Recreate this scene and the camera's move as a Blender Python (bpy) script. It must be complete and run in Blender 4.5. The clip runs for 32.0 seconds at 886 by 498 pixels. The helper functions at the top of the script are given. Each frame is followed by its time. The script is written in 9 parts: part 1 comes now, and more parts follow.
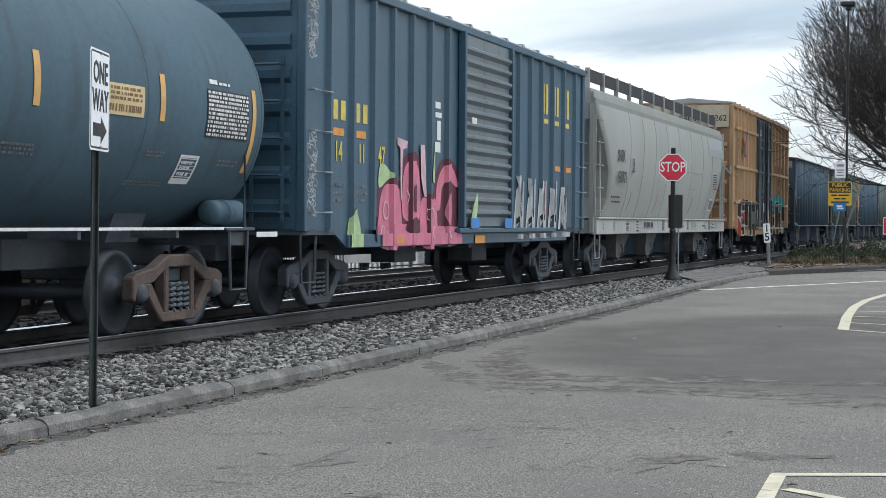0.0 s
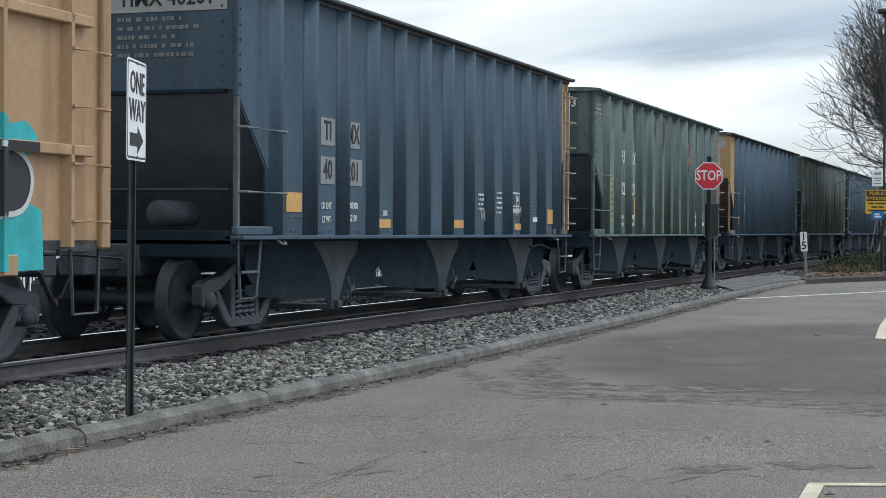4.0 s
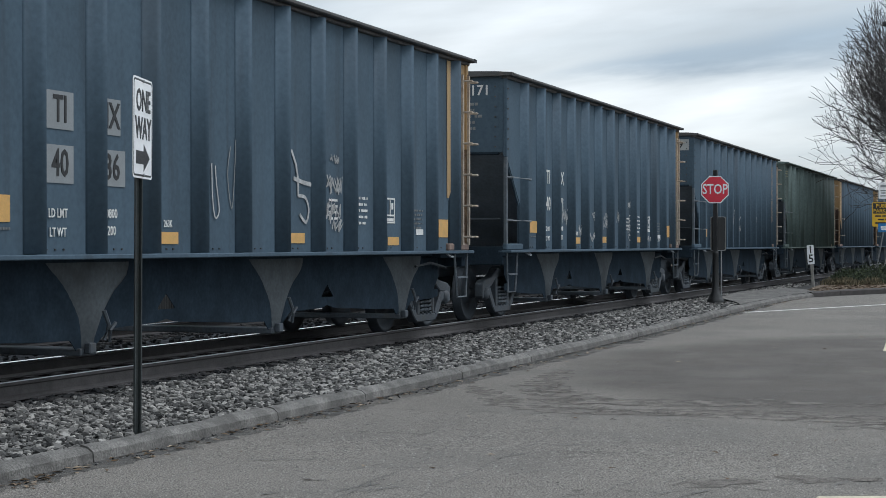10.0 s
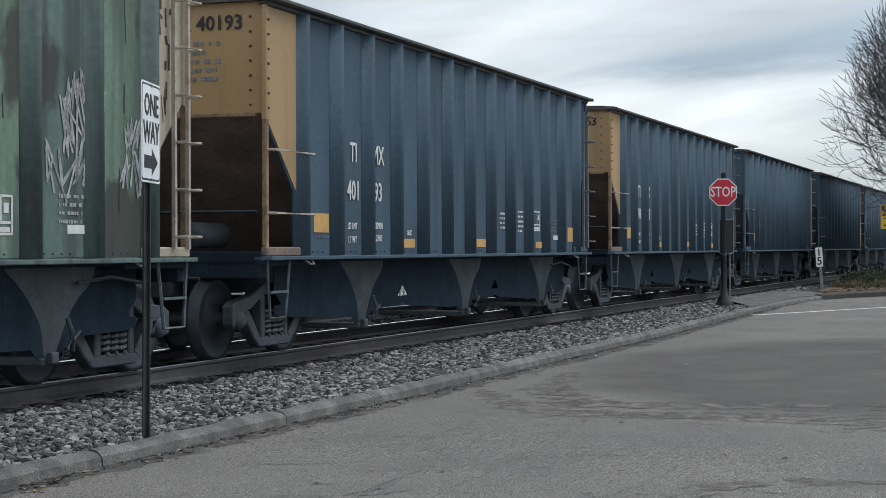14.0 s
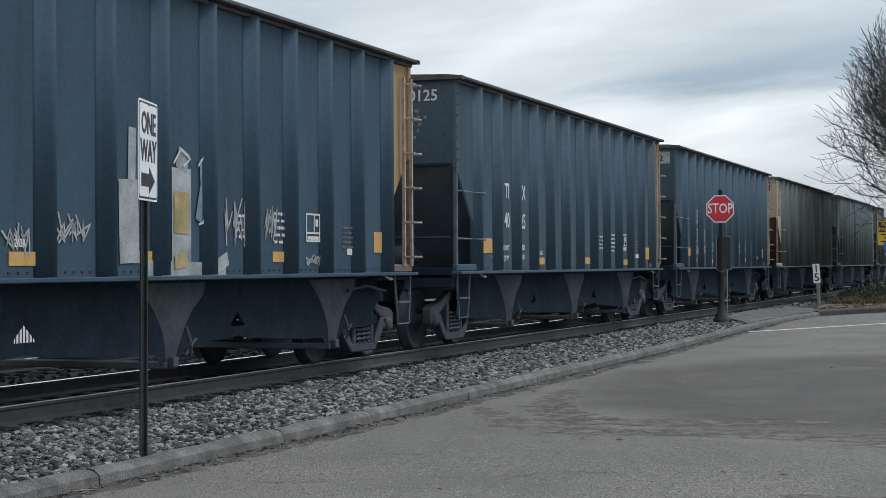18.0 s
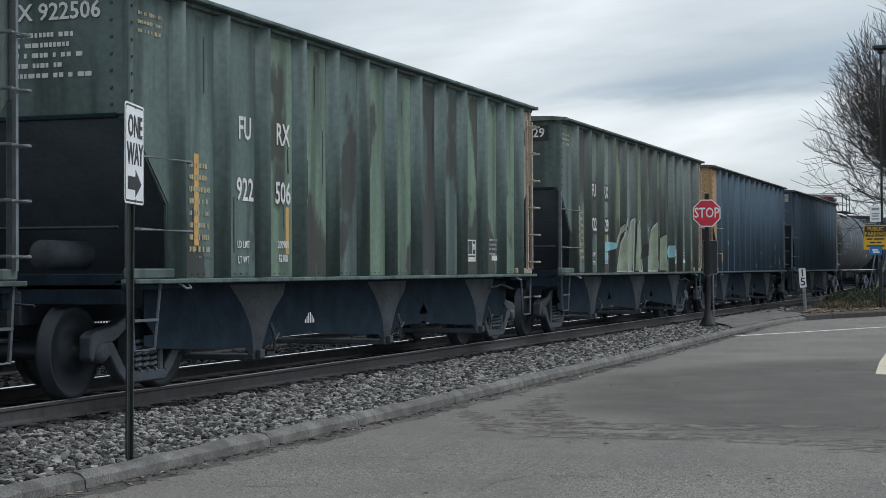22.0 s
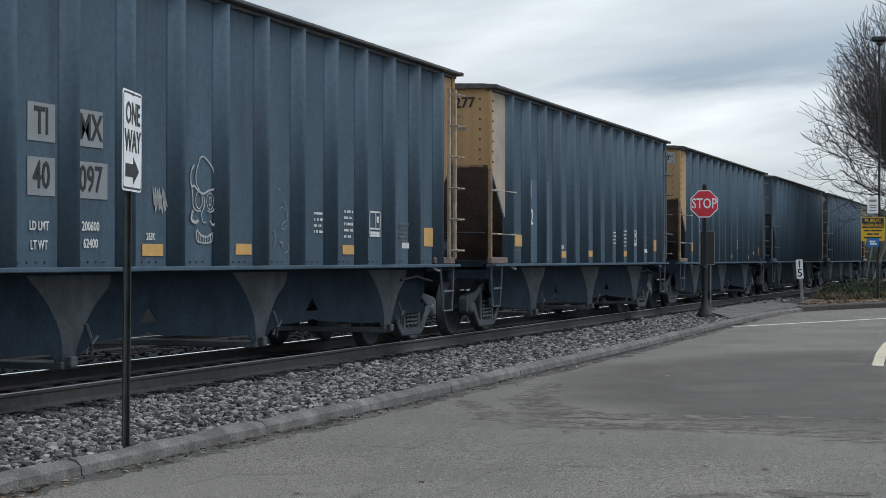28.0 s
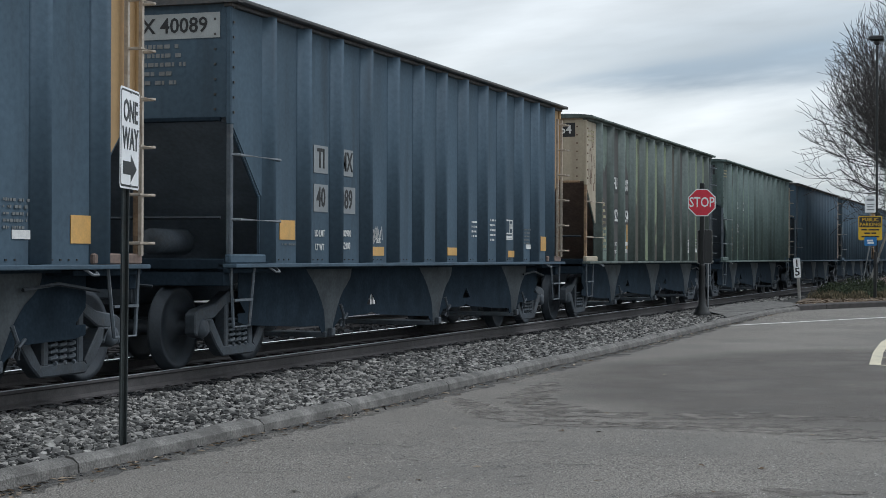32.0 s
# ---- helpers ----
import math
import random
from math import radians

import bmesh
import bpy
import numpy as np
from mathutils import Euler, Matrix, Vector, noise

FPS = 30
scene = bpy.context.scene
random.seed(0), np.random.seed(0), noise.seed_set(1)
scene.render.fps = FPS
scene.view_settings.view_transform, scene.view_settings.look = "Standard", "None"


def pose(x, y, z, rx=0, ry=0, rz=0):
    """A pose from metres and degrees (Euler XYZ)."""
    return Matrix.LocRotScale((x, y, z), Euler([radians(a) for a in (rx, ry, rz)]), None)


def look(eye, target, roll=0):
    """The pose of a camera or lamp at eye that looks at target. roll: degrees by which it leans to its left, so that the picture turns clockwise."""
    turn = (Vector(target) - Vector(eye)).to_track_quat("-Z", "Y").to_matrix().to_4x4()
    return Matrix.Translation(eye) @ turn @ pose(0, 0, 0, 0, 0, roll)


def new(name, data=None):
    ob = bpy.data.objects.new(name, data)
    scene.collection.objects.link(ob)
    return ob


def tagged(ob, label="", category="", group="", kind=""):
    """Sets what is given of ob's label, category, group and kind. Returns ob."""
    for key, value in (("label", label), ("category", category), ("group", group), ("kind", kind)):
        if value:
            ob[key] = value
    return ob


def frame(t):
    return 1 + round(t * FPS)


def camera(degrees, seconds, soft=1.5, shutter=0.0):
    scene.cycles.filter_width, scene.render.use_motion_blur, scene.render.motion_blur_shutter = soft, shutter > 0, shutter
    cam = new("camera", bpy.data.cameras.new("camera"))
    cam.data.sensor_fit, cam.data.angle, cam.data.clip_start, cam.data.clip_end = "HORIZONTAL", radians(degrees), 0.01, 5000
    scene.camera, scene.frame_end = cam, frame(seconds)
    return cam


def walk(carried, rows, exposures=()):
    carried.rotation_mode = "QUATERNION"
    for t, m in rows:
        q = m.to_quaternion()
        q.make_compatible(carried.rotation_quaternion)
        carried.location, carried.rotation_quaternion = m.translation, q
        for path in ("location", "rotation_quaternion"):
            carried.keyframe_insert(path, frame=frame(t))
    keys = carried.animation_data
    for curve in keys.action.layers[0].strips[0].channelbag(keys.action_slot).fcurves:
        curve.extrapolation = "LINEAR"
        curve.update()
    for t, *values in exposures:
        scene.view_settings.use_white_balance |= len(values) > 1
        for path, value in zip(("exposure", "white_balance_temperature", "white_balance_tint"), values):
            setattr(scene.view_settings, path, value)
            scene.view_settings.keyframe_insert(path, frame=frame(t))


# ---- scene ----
# The camera stands at the road's edge and only turns: seconds, turn to the left of the track, tilt, lean (degrees).
EYE = (0.0, 0.0, 1.258)
TURNS = [
    (0, 17.929, -0.976, 0.441),
    (0.5, 18.124, -1.091, 0.421),
    (1, 18.351, -1.120, 0.405),
    (1.5, 18.486, -1.070, 0.429),
    (2, 18.647, -1.034, 0.385),
    (2.5, 18.712, -1.001, 0.378),
    (3, 18.878, -0.897, 0.434),
    (3.5, 19.041, -0.779, 0.427),
    (5.5, 19.386, -0.443, 0.165),
    (6, 19.454, -0.383, 0.156),
    (6.5, 19.483, -0.343, 0.098),
    (7, 19.347, -0.313, 0.095),
    (7.5, 19.392, -0.271, 0.076),
    (8, 19.402, -0.251, 0.054),
    (8.5, 19.388, -0.203, -0.002),
    (9, 19.360, -0.189, 0.000),
    (9.5, 19.384, -0.162, -0.014),
    (10, 19.375, -0.139, -0.049),
    (10.5, 19.386, -0.108, -0.049),
    (11, 19.518, -0.058, -0.077),
    (11.5, 19.495, -0.043, -0.090),
    (12, 19.539, -0.062, -0.141),
    (12.5, 19.536, -0.062, -0.133),
    (13, 19.607, -0.040, -0.150),
    (13.5, 19.604, -0.040, -0.141),
    (14, 19.653, -0.021, -0.200),
    (14.5, 19.719, 0.014, -0.203),
    (16.5, 19.707, 0.330, -0.309),
    (17, 19.677, 0.414, -0.334),
    (17.5, 19.530, 0.498, -0.349),
    (18, 19.558, 0.576, -0.352),
    (18.5, 19.407, 0.633, -0.352),
    (19, 19.320, 0.655, -0.307),
    (19.5, 19.114, 0.665, -0.310),
    (20, 19.096, 0.694, -0.306),
    (20.5, 19.113, 0.712, -0.282),
    (21, 19.100, 0.706, -0.260),
    (21.5, 19.089, 0.706, -0.260),
    (22, 19.104, 0.703, -0.256),
    (22.5, 19.018, 0.672, -0.246),
    (23, 18.997, 0.645, -0.241),
    (23.5, 18.983, 0.621, -0.136),
    (24, 19.012, 0.606, -0.121),
    (24.5, 19.126, 0.579, -0.085),
    (25, 19.134, 0.554, -0.084),
    (25.5, 19.096, 0.499, -0.049),
    (27.5, 18.977, 0.360, 0.069),
    (28, 19.013, 0.330, 0.073),
    (28.5, 18.958, 0.292, 0.108),
    (29, 18.932, 0.262, 0.101),
    (29.5, 18.898, 0.246, 0.141),
    (30, 18.928, 0.245, 0.155),
    (30.5, 18.958, 0.248, 0.175),
    (31, 18.950, 0.248, 0.165),
    (31.5, 18.893, 0.256, 0.162),
    (32, 18.930, 0.270, 0.185),
]


def aim(turn, tilt, lean):
    a, b = radians(turn), radians(tilt)
    way = Vector((-math.sin(a) * math.cos(b), math.cos(a) * math.cos(b), math.sin(b)))
    return look(EYE, Vector(EYE) + way, lean)


cam = camera(29.77, 32.0, soft=0.55)
walk(cam, [(t, aim(a, b, c)) for t, a, b, c in TURNS], exposures=[(0.0, 0.80, 5690, 9.2), (3.0, 0.70, 5690, 9.2), (6.0, 0.54, 5690, 9.2), (13.0, 0.46, 5690, 9.2), (22.0, 0.34, 5690, 9.2), (32.0, 0.38, 5690, 9.2)])

# ---- world and light ----
SUN_ELEVATION, SUN_TURN = radians(52), radians(47)
world = bpy.data.worlds.new("overcast_sky")
scene.world = world
world.use_nodes = True
wt = world.node_tree
wt.nodes.clear()


def wnode(kind, **inputs):
    n = wt.nodes.new(kind)
    for k, v in inputs.items():
        n.inputs[k.replace("_", " ")].default_value = v
    return n


w_out, w_bg = wnode("ShaderNodeOutputWorld"), wnode("ShaderNodeBackground", Strength=1.0)
w_sky = wnode("ShaderNodeTexSky")
w_sky.sky_type, w_sky.sun_disc = "NISHITA", False
w_sky.sun_elevation, w_sky.sun_rotation = SUN_ELEVATION, SUN_TURN
w_coord = wnode("ShaderNodeTexCoord")
w_sep = wnode("ShaderNodeSeparateXYZ")
wt.links.new(w_coord.outputs["Generated"], w_sep.inputs[0])


def wmath(op, a, b=None):
    n = wt.nodes.new("ShaderNodeMath")
    n.operation = op
    for i, v in enumerate((a, b)):
        if v is None:
            continue
        if hasattr(v, "links"):
            wt.links.new(v, n.inputs[i])
        else:
            n.inputs[i].default_value = v
    return n.outputs[0]


# a flat layer of cloud: the direction is cast onto a level sheet far above
w_up = wmath("ADD", wmath("MAXIMUM", w_sep.outputs["Z"], 0.0), 0.05)
w_u = wmath("DIVIDE", w_sep.outputs["X"], w_up)
w_v = wmath("ADD", wmath("DIVIDE", w_sep.outputs["Y"], w_up), 3.9)
w_flat = wnode("ShaderNodeCombineXYZ")
# the cloud bands run slantwise
wt.links.new(wmath("MULTIPLY", wmath("SUBTRACT", w_u, w_v), 0.30), w_flat.inputs[0])
wt.links.new(wmath("MULTIPLY", wmath("ADD", w_u, w_v), 0.85), w_flat.inputs[1])
w_noise = wnode("ShaderNodeTexNoise", Scale=0.42, Detail=4.0, Roughness=0.45, Distortion=0.5)
wt.links.new(w_flat.outputs[0], w_noise.inputs["Vector"])
w_ramp = wnode("ShaderNodeValToRGB")
w_ramp.color_ramp.elements[0].position, w_ramp.color_ramp.elements[0].color = 0.36, (0.45, 0.465, 0.448, 1)
w_ramp.color_ramp.elements[1].position, w_ramp.color_ramp.elements[1].color = 0.72, (0.872, 0.835, 0.75, 1)
mid = w_ramp.color_ramp.elements.new(0.48)
mid.color = (0.535, 0.535, 0.497, 1)
high = w_ramp.color_ramp.elements.new(0.58)
high.color = (0.647, 0.63, 0.572, 1)
wt.links.new(w_noise.outputs[0], w_ramp.inputs[0])
w_add = wnode("ShaderNodeMixRGB", Fac=0.012)
w_add.blend_type = "ADD"
wt.links.new(w_ramp.outputs[0], w_add.inputs[1])
wt.links.new(w_sky.outputs[0], w_add.inputs[2])
# one long grey-blue streak lies low ahead, widening to the right: its line and half-width follow the bearing
w_az = wmath("MULTIPLY", wmath("ARCTAN2", wmath("MULTIPLY", w_sep.outputs["X"], -1.0), w_sep.outputs["Y"]), 57.3)
w_el = wmath("MULTIPLY", w_sep.outputs["Z"], 57.3)
w_off = wmath("SUBTRACT", 13.8, w_az)
w_ragged = wnode("ShaderNodeTexNoise", Scale=1.0, Detail=5.0, Roughness=0.55)
w_place = wnode("ShaderNodeCombineXYZ")
wt.links.new(wmath("MULTIPLY", w_az, 0.16), w_place.inputs[0])
wt.links.new(wmath("MULTIPLY", wmath("SUBTRACT", w_el, wmath("MULTIPLY", w_off, 0.104)), 0.9), w_place.inputs[1])
wt.links.new(w_place.outputs[0], w_ragged.inputs["Vector"])
w_fray = wmath("SUBTRACT", w_ragged.outputs[0], 0.5)
w_line = wmath("ADD", wmath("ADD", wmath("MULTIPLY", w_off, 0.104), 5.95), wmath("MULTIPLY", w_fray, 1.6))
w_half = wmath("MINIMUM", wmath("MAXIMUM", wmath("ADD", wmath("MULTIPLY", w_off, 0.085), 0.35), 0.2), 1.5)
w_gap = wmath("DIVIDE", wmath("SUBTRACT", w_el, w_line), w_half)
w_streak = wmath("POWER", 2.718, wmath("MULTIPLY", wmath("MULTIPLY", w_gap, w_gap), -1.0))
w_begin = wmath("MINIMUM", wmath("MAXIMUM", wmath("MULTIPLY", wmath("ADD", w_off, 3.0), 0.2), 0.0), 1.0)
w_cloud = wnode("ShaderNodeMixRGB")
wt.links.new(wmath("MULTIPLY", wmath("MULTIPLY", w_streak, w_begin), 0.85), w_cloud.inputs[0])
wt.links.new(w_add.outputs[0], w_cloud.inputs[1])
w_cloud.inputs[2].default_value = (0.345, 0.40, 0.43, 1)
# thin streaks over the whole sky
w_thin = wnode("ShaderNodeMixRGB", Fac=1.0)
w_thin.blend_type = "MULTIPLY"
wt.links.new(w_cloud.outputs[0], w_thin.inputs[1])
wt.links.new(wmath("ADD", wmath("MULTIPLY", w_fray, 0.45), 1.0), w_thin.inputs[2])
# an overcast dome is brighter overhead than towards the horizon
w_dome = wnode("ShaderNodeMixRGB", Fac=1.0)
w_dome.blend_type = "MULTIPLY"
wt.links.new(w_thin.outputs[0], w_dome.inputs[1])
wt.links.new(wmath("ADD", wmath("MULTIPLY", wmath("MAXIMUM", w_sep.outputs["Z"], 0.0), 0.34), 0.83), w_dome.inputs[2])
wt.links.new(w_dome.outputs[0], w_bg.inputs["Color"])
wt.links.new(w_bg.outputs[0], w_out.inputs[0])

sun = new("sun", bpy.data.lights.new("sun", "SUN"))
sun.data.energy, sun.data.angle, sun.data.color = 0.92, radians(32), (1.0, 0.96, 0.90)
sun.matrix_world = look((50, 66, 85), (0, 20, 0))

# ---- materials ----
MATS = {}


def material(name, color, rough=0.7, metal=0.0, var=0.25, scale=4.0, fine=60.0, bump=0.15, dirt=None, dirt_amount=0.0, streak=False, spec=0.5, speckle=None, soot=None, soot_from=0.52):
    """A painted, stony or metal surface: a base colour that varies at two scales, dirt in patches or streaks, fine relief."""
    if name in MATS:
        return MATS[name]
    m = bpy.data.materials.new(name)
    m.use_nodes = True
    t = m.node_tree
    bsdf = t.nodes["Principled BSDF"]
    bsdf.inputs["Metallic"].default_value = metal
    bsdf.inputs["Specular IOR Level"].default_value = spec
    coord = t.nodes.new("ShaderNodeTexCoord")
    info = t.nodes.new("ShaderNodeObjectInfo")
    shift = t.nodes.new("ShaderNodeVectorMath")
    shift.operation = "MULTIPLY_ADD"
    shift.inputs[1].default_value = (1, 1, 1)
    t.links.new(coord.outputs["Object"], shift.inputs[0])
    spread = t.nodes.new("ShaderNodeVectorMath")
    spread.operation = "SCALE"
    spread.inputs[0].default_value = (37.0, 19.0, 11.0)
    t.links.new(info.outputs["Random"], spread.inputs["Scale"])
    t.links.new(spread.outputs[0], shift.inputs[2])

    def noise_at(s, detail, stretch=(1, 1, 1)):
        mp = t.nodes.new("ShaderNodeMapping")
        mp.inputs["Scale"].default_value = stretch
        t.links.new(shift.outputs[0], mp.inputs[0])
        n = t.nodes.new("ShaderNodeTexNoise")
        n.inputs["Scale"].default_value, n.inputs["Detail"].default_value = s, detail
        t.links.new(mp.outputs[0], n.inputs["Vector"])
        return n.outputs[0]

    def ramp(src, lo, hi, a, b):
        r = t.nodes.new("ShaderNodeValToRGB")
        r.color_ramp.elements[0].position, r.color_ramp.elements[1].position = lo, hi
        r.color_ramp.elements[0].color, r.color_ramp.elements[1].color = a, b
        t.links.new(src, r.inputs[0])
        return r.outputs[0]

    def mix(fac, a, b, kind="MIX"):
        n = t.nodes.new("ShaderNodeMixRGB")
        n.blend_type = kind
        for sock, v in zip(n.inputs, (fac, a, b)):
            if hasattr(v, "links"):
                t.links.new(v, sock)
            else:
                sock.default_value = v
        return n.outputs[0]

    big = noise_at(scale, 4, (1, 1, 0.35) if streak else (1, 1, 1))
    grain = noise_at(fine, 3)
    lo, hi = (1 - var,) * 3 + (1,), (1 + var,) * 3 + (1,)
    sp = var * 0.6 if speckle is None else speckle
    c = mix(1.0, (*color, 1), ramp(big, 0.3, 0.7, lo, hi), "MULTIPLY")
    c = mix(1.0, c, ramp(grain, 0.3, 0.7, (1 - sp,) * 3 + (1,), (1 + sp,) * 3 + (1,)), "MULTIPLY")
    if dirt:
        d = noise_at(scale * 1.7, 6, (1.6, 1.6, 0.12) if streak else (1, 1, 1))
        e = 0.66 - 0.3 * dirt_amount
        c = mix(ramp(d, e, e + 0.14, (0, 0, 0, 1), (dirt_amount,) * 3 + (1,)), c, (*dirt, 1))
    if soot:
        d = noise_at(0.85, 7, (1, 1, 0.6))
        c = mix(ramp(d, soot_from, soot_from + 0.035, (0, 0, 0, 1), (0.85, 0.85, 0.85, 1)), c, (*soot, 1))
    t.links.new(c, bsdf.inputs["Base Color"])
    r = ramp(big, 0.2, 0.8, (max(rough - 0.12, 0.03),) * 3 + (1,), (min(rough + 0.1, 1),) * 3 + (1,))
    t.links.new(r, bsdf.inputs["Roughness"])
    if bump:
        b = t.nodes.new("ShaderNodeBump")
        b.inputs["Strength"].default_value, b.inputs["Distance"].default_value = bump, 0.02
        t.links.new(grain, b.inputs["Height"])
        t.links.new(b.outputs[0], bsdf.inputs["Normal"])
    MATS[name] = m
    return m


def worn_through(m, scale, lo, hi, oval=None):
    """Leaves a film of dirt or rubber on the surface below only in patches; oval: the centre and half-widths of the area in which it lies, thinning out to its rim."""
    nt = m.node_tree
    film, patches, cut, see, where = (nt.nodes.new(k) for k in ("ShaderNodeMixShader", "ShaderNodeTexNoise", "ShaderNodeValToRGB", "ShaderNodeBsdfTransparent", "ShaderNodeTexCoord"))
    patches.inputs["Scale"].default_value, patches.inputs["Detail"].default_value = scale, 9
    nt.links.new(where.outputs["Object"], patches.inputs["Vector"])
    cut.color_ramp.elements[0].position, cut.color_ramp.elements[1].position = lo, hi
    nt.links.new(patches.outputs[0], cut.inputs[0])
    if oval:
        (cx, cy), (rx, ry) = oval
        put, ball, thin, both = (nt.nodes.new(k) for k in ("ShaderNodeMapping", "ShaderNodeTexGradient", "ShaderNodeValToRGB", "ShaderNodeMath"))
        put.inputs["Location"].default_value, put.inputs["Scale"].default_value = (-cx / rx, -cy / ry, 0), (1 / rx, 1 / ry, 0)
        nt.links.new(where.outputs["Object"], put.inputs[0])
        nt.links.new(put.outputs[0], ball.inputs[0])
        ball.gradient_type = "SPHERICAL"
        thin.color_ramp.elements[0].position, thin.color_ramp.elements[1].position = 0.02, 0.30
        nt.links.new(ball.outputs[1], thin.inputs[0])
        both.operation = "MULTIPLY"
        nt.links.new(cut.outputs[0], both.inputs[0])
        nt.links.new(thin.outputs[0], both.inputs[1])
        nt.links.new(both.outputs[0], film.inputs[0])
    else:
        nt.links.new(cut.outputs[0], film.inputs[0])
    nt.links.new(see.outputs[0], film.inputs[1])
    nt.links.new(nt.nodes["Principled BSDF"].outputs[0], film.inputs[2])
    nt.links.new(film.outputs[0], nt.nodes["Material Output"].inputs[0])


RUST = (0.10, 0.055, 0.035)
GRIME = (0.045, 0.05, 0.055)
grey_paint = material("grey_car_paint", (0.080, 0.117, 0.154), 0.65, var=0.16, scale=1.2, fine=18, bump=0.04, dirt=GRIME, dirt_amount=0.35, streak=True, spec=0.1)
blue_paint = material("blue_car_paint", (0.063, 0.099, 0.137), 0.65, var=0.14, scale=1.2, fine=18, bump=0.04, dirt=GRIME, dirt_amount=0.3, streak=True, spec=0.1)
green_paint = material("green_car_paint", (0.13, 0.17, 0.162), 0.6, var=0.22, scale=1.4, fine=14, bump=0.04, dirt=(0.05, 0.065, 0.058), dirt_amount=0.6, streak=True, spec=0.1)
olive_paint = material("olive_car_paint", (0.128, 0.155, 0.145), 0.62, var=0.22, scale=1.4, fine=14, bump=0.04, dirt=(0.05, 0.058, 0.05), dirt_amount=0.6, streak=True, spec=0.1)
yellow_paint = material("yellow_end_paint", (0.43, 0.285, 0.135), 0.6, var=0.08, scale=0.9, fine=20, bump=0.03, dirt=(0.27, 0.17, 0.09), dirt_amount=0.45, streak=True)
tan_paint = material("tan_end_paint", (0.46, 0.40, 0.30), 0.65, var=0.12, scale=1.0, fine=20, bump=0.03, dirt=(0.24, 0.18, 0.13), dirt_amount=0.5, streak=True)
orange_paint = material("orange_car_paint", (0.44, 0.282, 0.15), 0.55, var=0.12, scale=1.2, fine=16, bump=0.03, dirt=RUST, dirt_amount=0.35, streak=True)
rust_paint = material("rusty_slope_steel", (0.20, 0.145, 0.12), 0.8, var=0.3, scale=2.0, fine=20, bump=0.1)
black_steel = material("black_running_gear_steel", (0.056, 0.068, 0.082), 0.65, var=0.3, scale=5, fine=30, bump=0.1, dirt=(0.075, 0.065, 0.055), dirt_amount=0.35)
worn_steel = material("bright_worn_steel", (0.92, 0.92, 0.93), 0.10, 1.0, var=0.06, scale=6, bump=0.0)
# the same steel dulled: the missing sky reflection is put into the material
shaded_steel = material("shaded_worn_steel", (0.45, 0.46, 0.48), 0.45, 1.0, var=0.15, scale=6, bump=0.02)
rust_steel = material("brown_rail_steel", (0.078, 0.072, 0.072), 0.75, 0.1, var=0.3, scale=6, bump=0.1)
wheel_steel = material("dark_wheel_steel", (0.034, 0.042, 0.052), 0.6, 0.2, var=0.25, scale=8, bump=0.08)
white_mark = material("white_stencil_paint", (0.72, 0.72, 0.70), 0.7, var=0.12, scale=9, bump=0.02)
grey_patch = material("grey_patch_paint", (0.16, 0.175, 0.18), 0.6, var=0.1, scale=5, bump=0.02)
yellow_tape = material("yellow_reflector_tape", (0.63, 0.37, 0.11), 0.45, var=0.12, scale=8, bump=0.02)
asphalt = material("worn_asphalt", (0.232, 0.214, 0.192), 0.92, var=0.13, scale=0.35, fine=85, bump=1.0, speckle=0.8, dirt=(0.19, 0.178, 0.163), dirt_amount=0.6, spec=0.25)
concrete = material("kerb_concrete", (0.172, 0.165, 0.154), 0.9, var=0.42, scale=3, fine=60, bump=0.6, speckle=0.4, dirt=(0.10, 0.094, 0.088), dirt_amount=0.6, spec=0.3)
road_paint = material("white_road_paint", (0.86, 0.85, 0.80), 0.8, var=0.1, scale=5, fine=40, bump=0.1, dirt=(0.45, 0.44, 0.42), dirt_amount=0.3)
cream_paint = material("cream_road_paint", (0.60, 0.54, 0.40), 0.8, var=0.15, scale=5, fine=40, bump=0.1, dirt=(0.28, 0.26, 0.22), dirt_amount=0.4)
ballast_mat = material("dark_ballast", (0.036, 0.038, 0.042), 0.95, var=0.4, scale=3, fine=25, bump=0.8, spec=0.08)
tie_wood = material("creosoted_tie_wood", (0.05, 0.046, 0.045), 0.95, var=0.3, scale=5, fine=30, bump=0.3, spec=0.1)
earth = material("bare_earth_and_dead_grass", (0.16, 0.135, 0.10), 0.95, var=0.3, scale=0.3, fine=8, bump=0.5)

# ---- small building tools ----
MESHES = {}


def boxes(rows, bevel=0.0):
    """One mesh of boxes (x0, x1, y0, y1, z0, z1)."""
    bm = bmesh.new()
    for x0, x1, y0, y1, z0, z1 in rows:
        v = [bm.verts.new(p) for p in ((x0, y0, z0), (x1, y0, z0), (x1, y1, z0), (x0, y1, z0), (x0, y0, z1), (x1, y0, z1), (x1, y1, z1), (x0, y1, z1))]
        for f in ((3, 2, 1, 0), (4, 5, 6, 7), (0, 1, 5, 4), (1, 2, 6, 5), (2, 3, 7, 6), (3, 0, 4, 7)):
            bm.faces.new([v[i] for i in f])
    if bevel:
        bmesh.ops.bevel(bm, geom=bm.edges[:], offset=bevel, segments=1, affect="EDGES")
    return bm


